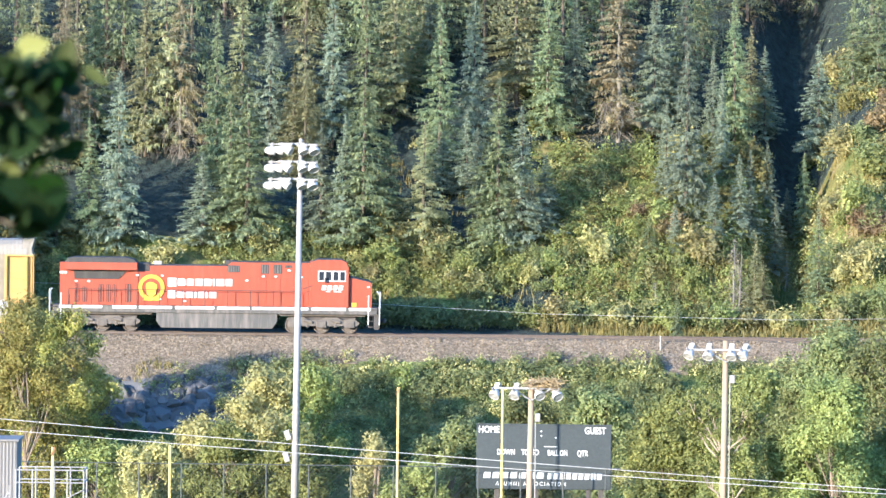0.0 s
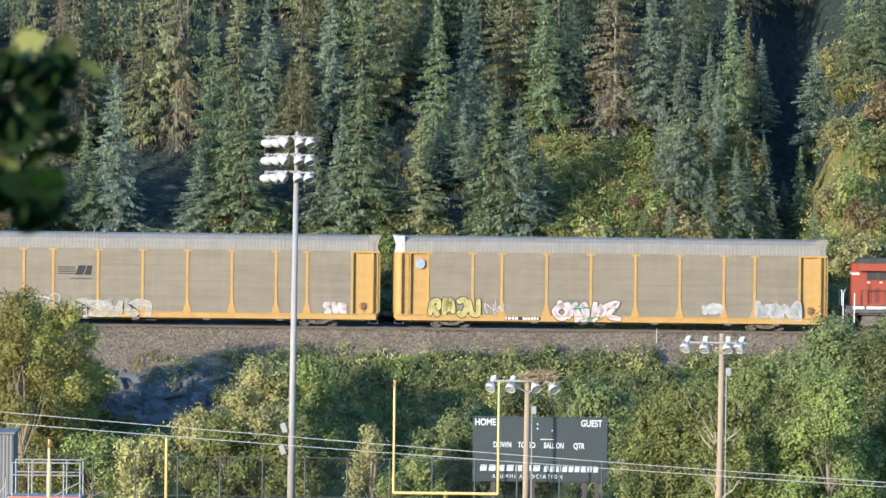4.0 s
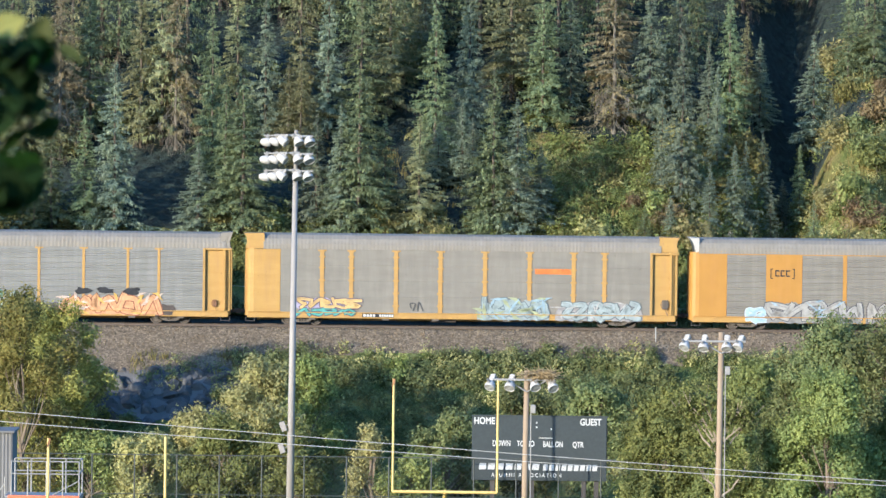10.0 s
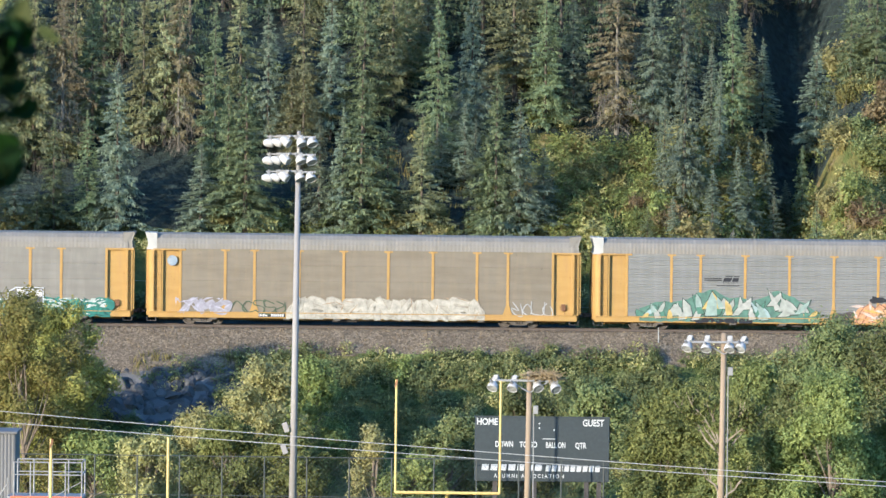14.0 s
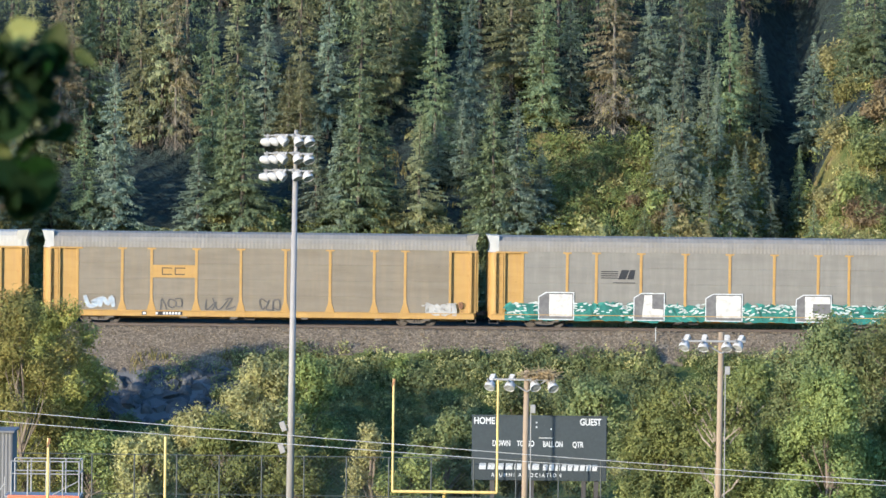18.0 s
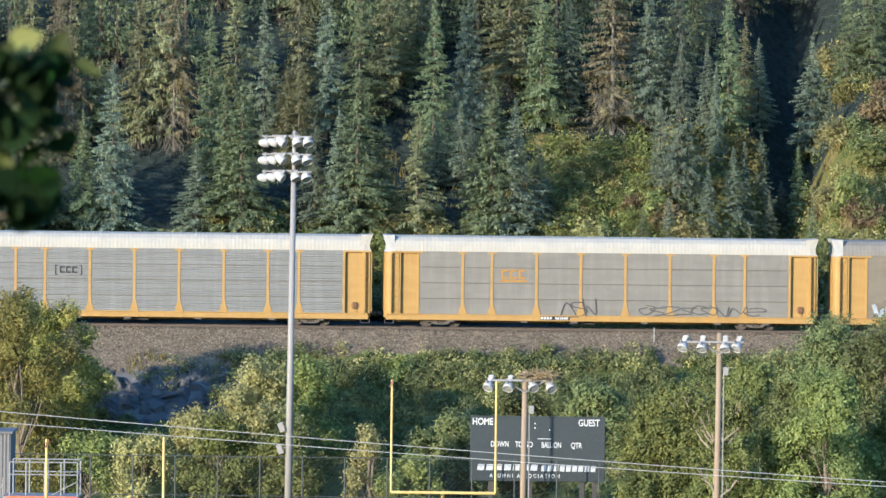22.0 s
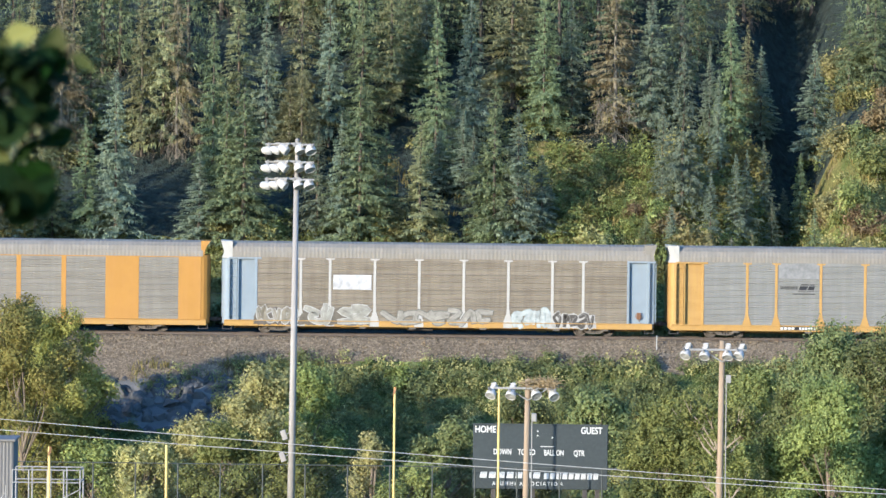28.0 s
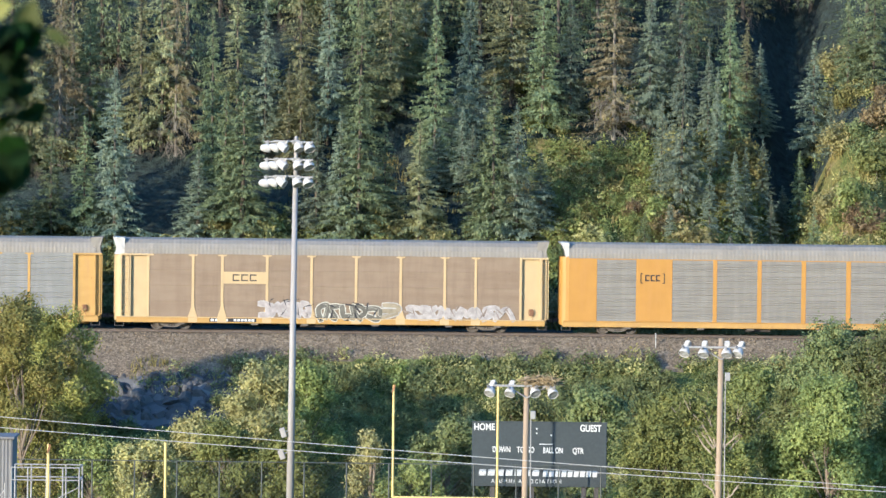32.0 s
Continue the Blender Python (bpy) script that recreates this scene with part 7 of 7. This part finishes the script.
def grass():
    rnd = random.Random(13)
    v, f = [], []

    def tuft(s, n, high, k):
        z = rough_ground(s, n) - 0.05
        for _ in range(k):
            w, l = rnd.uniform(0, 6.28), high * rnd.uniform(0.5, 1.1)
            b = Vector((s + rnd.uniform(-0.25, 0.25), n + rnd.uniform(-0.25, 0.25), z))
            side = Vector((math.cos(w), math.sin(w), 0)) * rnd.uniform(0.02, 0.045)
            lean = Vector((rnd.gauss(0, 0.22), rnd.gauss(0, 0.22), 0)) * l
            i = len(v)
            v.extend([b - side, b + side, b + lean * 0.4 + Vector((0, 0, l * 0.6)) + side * 0.7, b + lean + Vector((0, 0, l))])
            f.append((i, i + 1, i + 2, i + 3))

    for _ in range(420):
        tuft(rnd.uniform(6.5, 38), rnd.uniform(8.2, 9.4), rnd.uniform(0.4, 0.9), 7)
    for _ in range(500):
        tuft(rnd.uniform(9, 38), rnd.uniform(6.5, 9.0), rnd.uniform(0.3, 0.6), 7)
    for _ in range(900):
        s = rnd.uniform(-34, 36)
        if noise.noise((s * 0.4, 0.3, 5.0)) > -0.1 and s < -7:
            tuft(s, rnd.uniform(-6.6, -4.5), rnd.uniform(0.25, 0.7), 6)
    for _ in range(1600):
        tuft(rnd.uniform(-10, 38), rnd.uniform(10.5, 26), rnd.uniform(0.4, 0.9), 6)
    g = new("dry_grass", raw_mesh("dry_grass", v, f, GRASS))
    g.matrix_basis = TRACK
    tagged(g, "tall dry yellow grass beside the railway and on the slope", "grass", kind="stuff")


grass()


# ---- the branch close to the camera ----
def near_branch():
    """A leafy twig that hangs into the view, built round its own middle."""
    rnd = random.Random(4)
    b = thing("leafy_branch", pose(-0.68, 9, 24.9), "leafy branch close to the camera, its shade put into dark leaf colours, moving in the wind", "branch")
    wood = Shape()
    limb(wood, (-0.35, 0.02, 0.06), (0.03, 0, 0.06), 0.006, 0.003, 0.01, rnd, 6, 4)
    limb(wood, (-0.3, 0, -0.02), (0.0, 0.01, -0.13), 0.005, 0.002, 0.01, rnd, 6, 4)
    limb(wood, (-0.1, 0, 0.06), (0.02, 0, 0.14), 0.004, 0.002, 0.008, rnd, 6, 3)
    tagged(part("twig", wood, BARK, b), kind="stuff")
    spots = [(0.007, 0.0, 0.150, 1), (0.103, 0.0, 0.108, 4), (0.055, 0.02, 0.138, 2), (0.07, 0.01, -0.006, 3), (-0.02, -0.03, 0.125, 2)]
    for _ in range(170):
        x, z = rnd.uniform(-0.2, 0.062), rnd.uniform(-0.005, 0.122)
        if x < 0.065 - 0.5 * max(0, 0.05 - z):
            spots.append((x, rnd.uniform(-0.06, 0.06), z, rnd.choice((0, 0, 0, 0, 0, 0, 3))))
    for _ in range(95):
        x, z = rnd.uniform(-0.2, 0.052), rnd.uniform(-0.112, -0.045)
        if z < -0.055 or x < -0.03:
            spots.append((x, rnd.uniform(-0.06, 0.06), z, rnd.choice((0, 0, 0, 0, 0, 3))))
    spots += [(rnd.uniform(-0.2, -0.02), rnd.uniform(-0.05, 0.05), rnd.uniform(-0.05, 0.0), 0) for _ in range(12)]
    spots += [(0.004, 0, -0.122, 0), (0.012, 0, -0.116, 0), (0.06, 0.01, -0.012, 0), (0.02, 0, -0.028, 3), (-0.025, 0, -0.035, 2)]
    for x, y, z, kind in spots:
        sh = Shape()
        l = rnd.uniform(0.021, 0.034) * (1.05 if kind == 1 else 1.0)
        w = l * (0.42 if kind == 4 else 0.78)
        rows = [(-1.0, 0.0), (-0.75, 0.55), (-0.3, 0.95), (0.15, 0.85), (0.6, 0.45), (1.0, 0.0)]
        vs, fs = [], []
        for u, q in rows:
            vs += [(u * l, -q * w, 0.25 * q * w), (u * l, 0, 0), (u * l, q * w, 0.25 * q * w)]
        for i in range(len(rows) - 1):
            fs += [(i * 3, i * 3 + 1, i * 3 + 4, i * 3 + 3), (i * 3 + 1, i * 3 + 2, i * 3 + 5, i * 3 + 4)]
        sh.add(vs, fs)
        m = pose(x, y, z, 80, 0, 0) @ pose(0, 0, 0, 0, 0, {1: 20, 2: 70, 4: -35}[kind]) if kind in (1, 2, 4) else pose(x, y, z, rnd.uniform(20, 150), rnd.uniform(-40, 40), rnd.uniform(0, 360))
        # picks the shaded, sunlit, half-lit or pale sunlit colour copy
        mt = (LEAF_SHADED, LEAF_PALE, LEAF_OLIVE, LEAF_LIT, LEAF_OLIVE)[kind]
        part("leaf", raw_mesh("leaf", sh.v, sh.f, mt), mt, b, ("", "pale yellow-green leaf, sunlight put into its colour", "pale yellow-green leaf, sunlight put into its colour", "green leaf coloured as sunlit", "pale yellow-green leaf, sunlight put into its colour")[kind], m)
    return b


# the same leaves in four colours: near-black for shade, brighter ones for sun
LEAF_SHADED = foliage("branch_leaves", [(0.005, 0.012, 0.004), (0.008, 0.020, 0.006), (0.018, 0.040, 0.009)], 0.3, 0.9)
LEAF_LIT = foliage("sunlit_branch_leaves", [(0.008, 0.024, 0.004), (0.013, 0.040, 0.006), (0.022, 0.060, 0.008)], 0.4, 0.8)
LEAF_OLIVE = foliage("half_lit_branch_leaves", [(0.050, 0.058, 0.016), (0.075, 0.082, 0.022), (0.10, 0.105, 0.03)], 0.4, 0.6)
LEAF_PALE = foliage("pale_sunlit_branch_leaves", [(0.20, 0.18, 0.05), (0.26, 0.23, 0.07), (0.32, 0.28, 0.10)], 0.4, 0.45)
BRANCH = near_branch()


# ---- what moves ----
TRAVEL = (
    (0, 0.00), (1, 12.71), (2, 25.45), (3, 38.23), (4, 51.00), (5, 63.75),
    (6, 76.48), (7, 89.20), (8, 101.90), (9, 114.58), (10, 127.29), (11, 139.99),
    (12, 152.64), (13, 165.28), (14, 177.96), (15, 190.65), (16, 203.30), (17, 215.92),
    (18, 228.53), (19, 241.20), (20, 253.87), (21, 266.50), (22, 279.10), (23, 291.71),
    (24, 304.36), (25, 316.94), (26, 329.39), (27, 341.77), (28, 354.24), (29, 366.80),
    (30, 379.40), (31, 391.96), (32, 404.50),
)
SWAY = (
    (0, 0.0360, 0.0138, 0.0), (1, 0.0358, 0.0137, 0.0), (2, 0.0372, 0.0127, 0.0), (3, 0.0385, 0.0109, 0.0),
    (6, 0.0341, 0.0204, 0.0), (7, 0.0263, 0.0293, 0.0), (8, 0.0254, 0.0199, 0.0), (9, 0.0037, 0.0380, 0.0),
    (10, 0.0064, 0.0348, 0.0), (11, 0.0256, 0.0118, 0.0), (12, 0.0200, 0.0166, 0.0), (13, -0.0071, 0.0678, 0.0),
    (14, -0.0309, 0.0633, 0.0), (17, 0.0241, 0.0281, 0.0), (18, 0.0282, 0.0272, 0.0), (19, 0.0317, 0.0254, 0.0),
    (20, 0.0328, 0.0179, 0.0), (21, 0.0343, 0.0140, 0.0), (22, 0.0351, 0.0139, 0.0), (23, 0.0359, 0.0185, 0.0),
    (24, 0.0346, 0.0211, 0.0), (25, 0.0216, 0.0106, 0.0), (28, 0.0239, 0.0325, 0.0), (29, 0.0288, 0.0286, 0.0),
    (30, 0.0023, 0.0395, 0.0), (31, 0.0127, 0.0198, 0.0), (32, -0.0147, 0.0672, 0.0),
)


def travel(t):
    for (a, x), (b, y) in zip(TRAVEL, TRAVEL[1:]):
        if t <= b:
            return x + (y - x) * (t - a) / (b - a)
    return TRAVEL[-1][1]


def motions():
    for car, start in CARS + [(LOCO, -25.8)]:
        walk(car, [(t, TRACK @ pose(start + s, 0, 0)) for t, s in TRAVEL])
    for wheel, x, z, r in SPINNING:
        walk(wheel, [(k / 30, pose(x, 0, z) @ Matrix.Rotation(travel(k / 30) / r, 4, "Y")) for k in range(0, 961)])
    walk(BRANCH, [(t, pose(-0.68 + dx, 9, 24.9 + dz, 0, turn, 0)) for t, dx, dz, turn in SWAY])


motions()
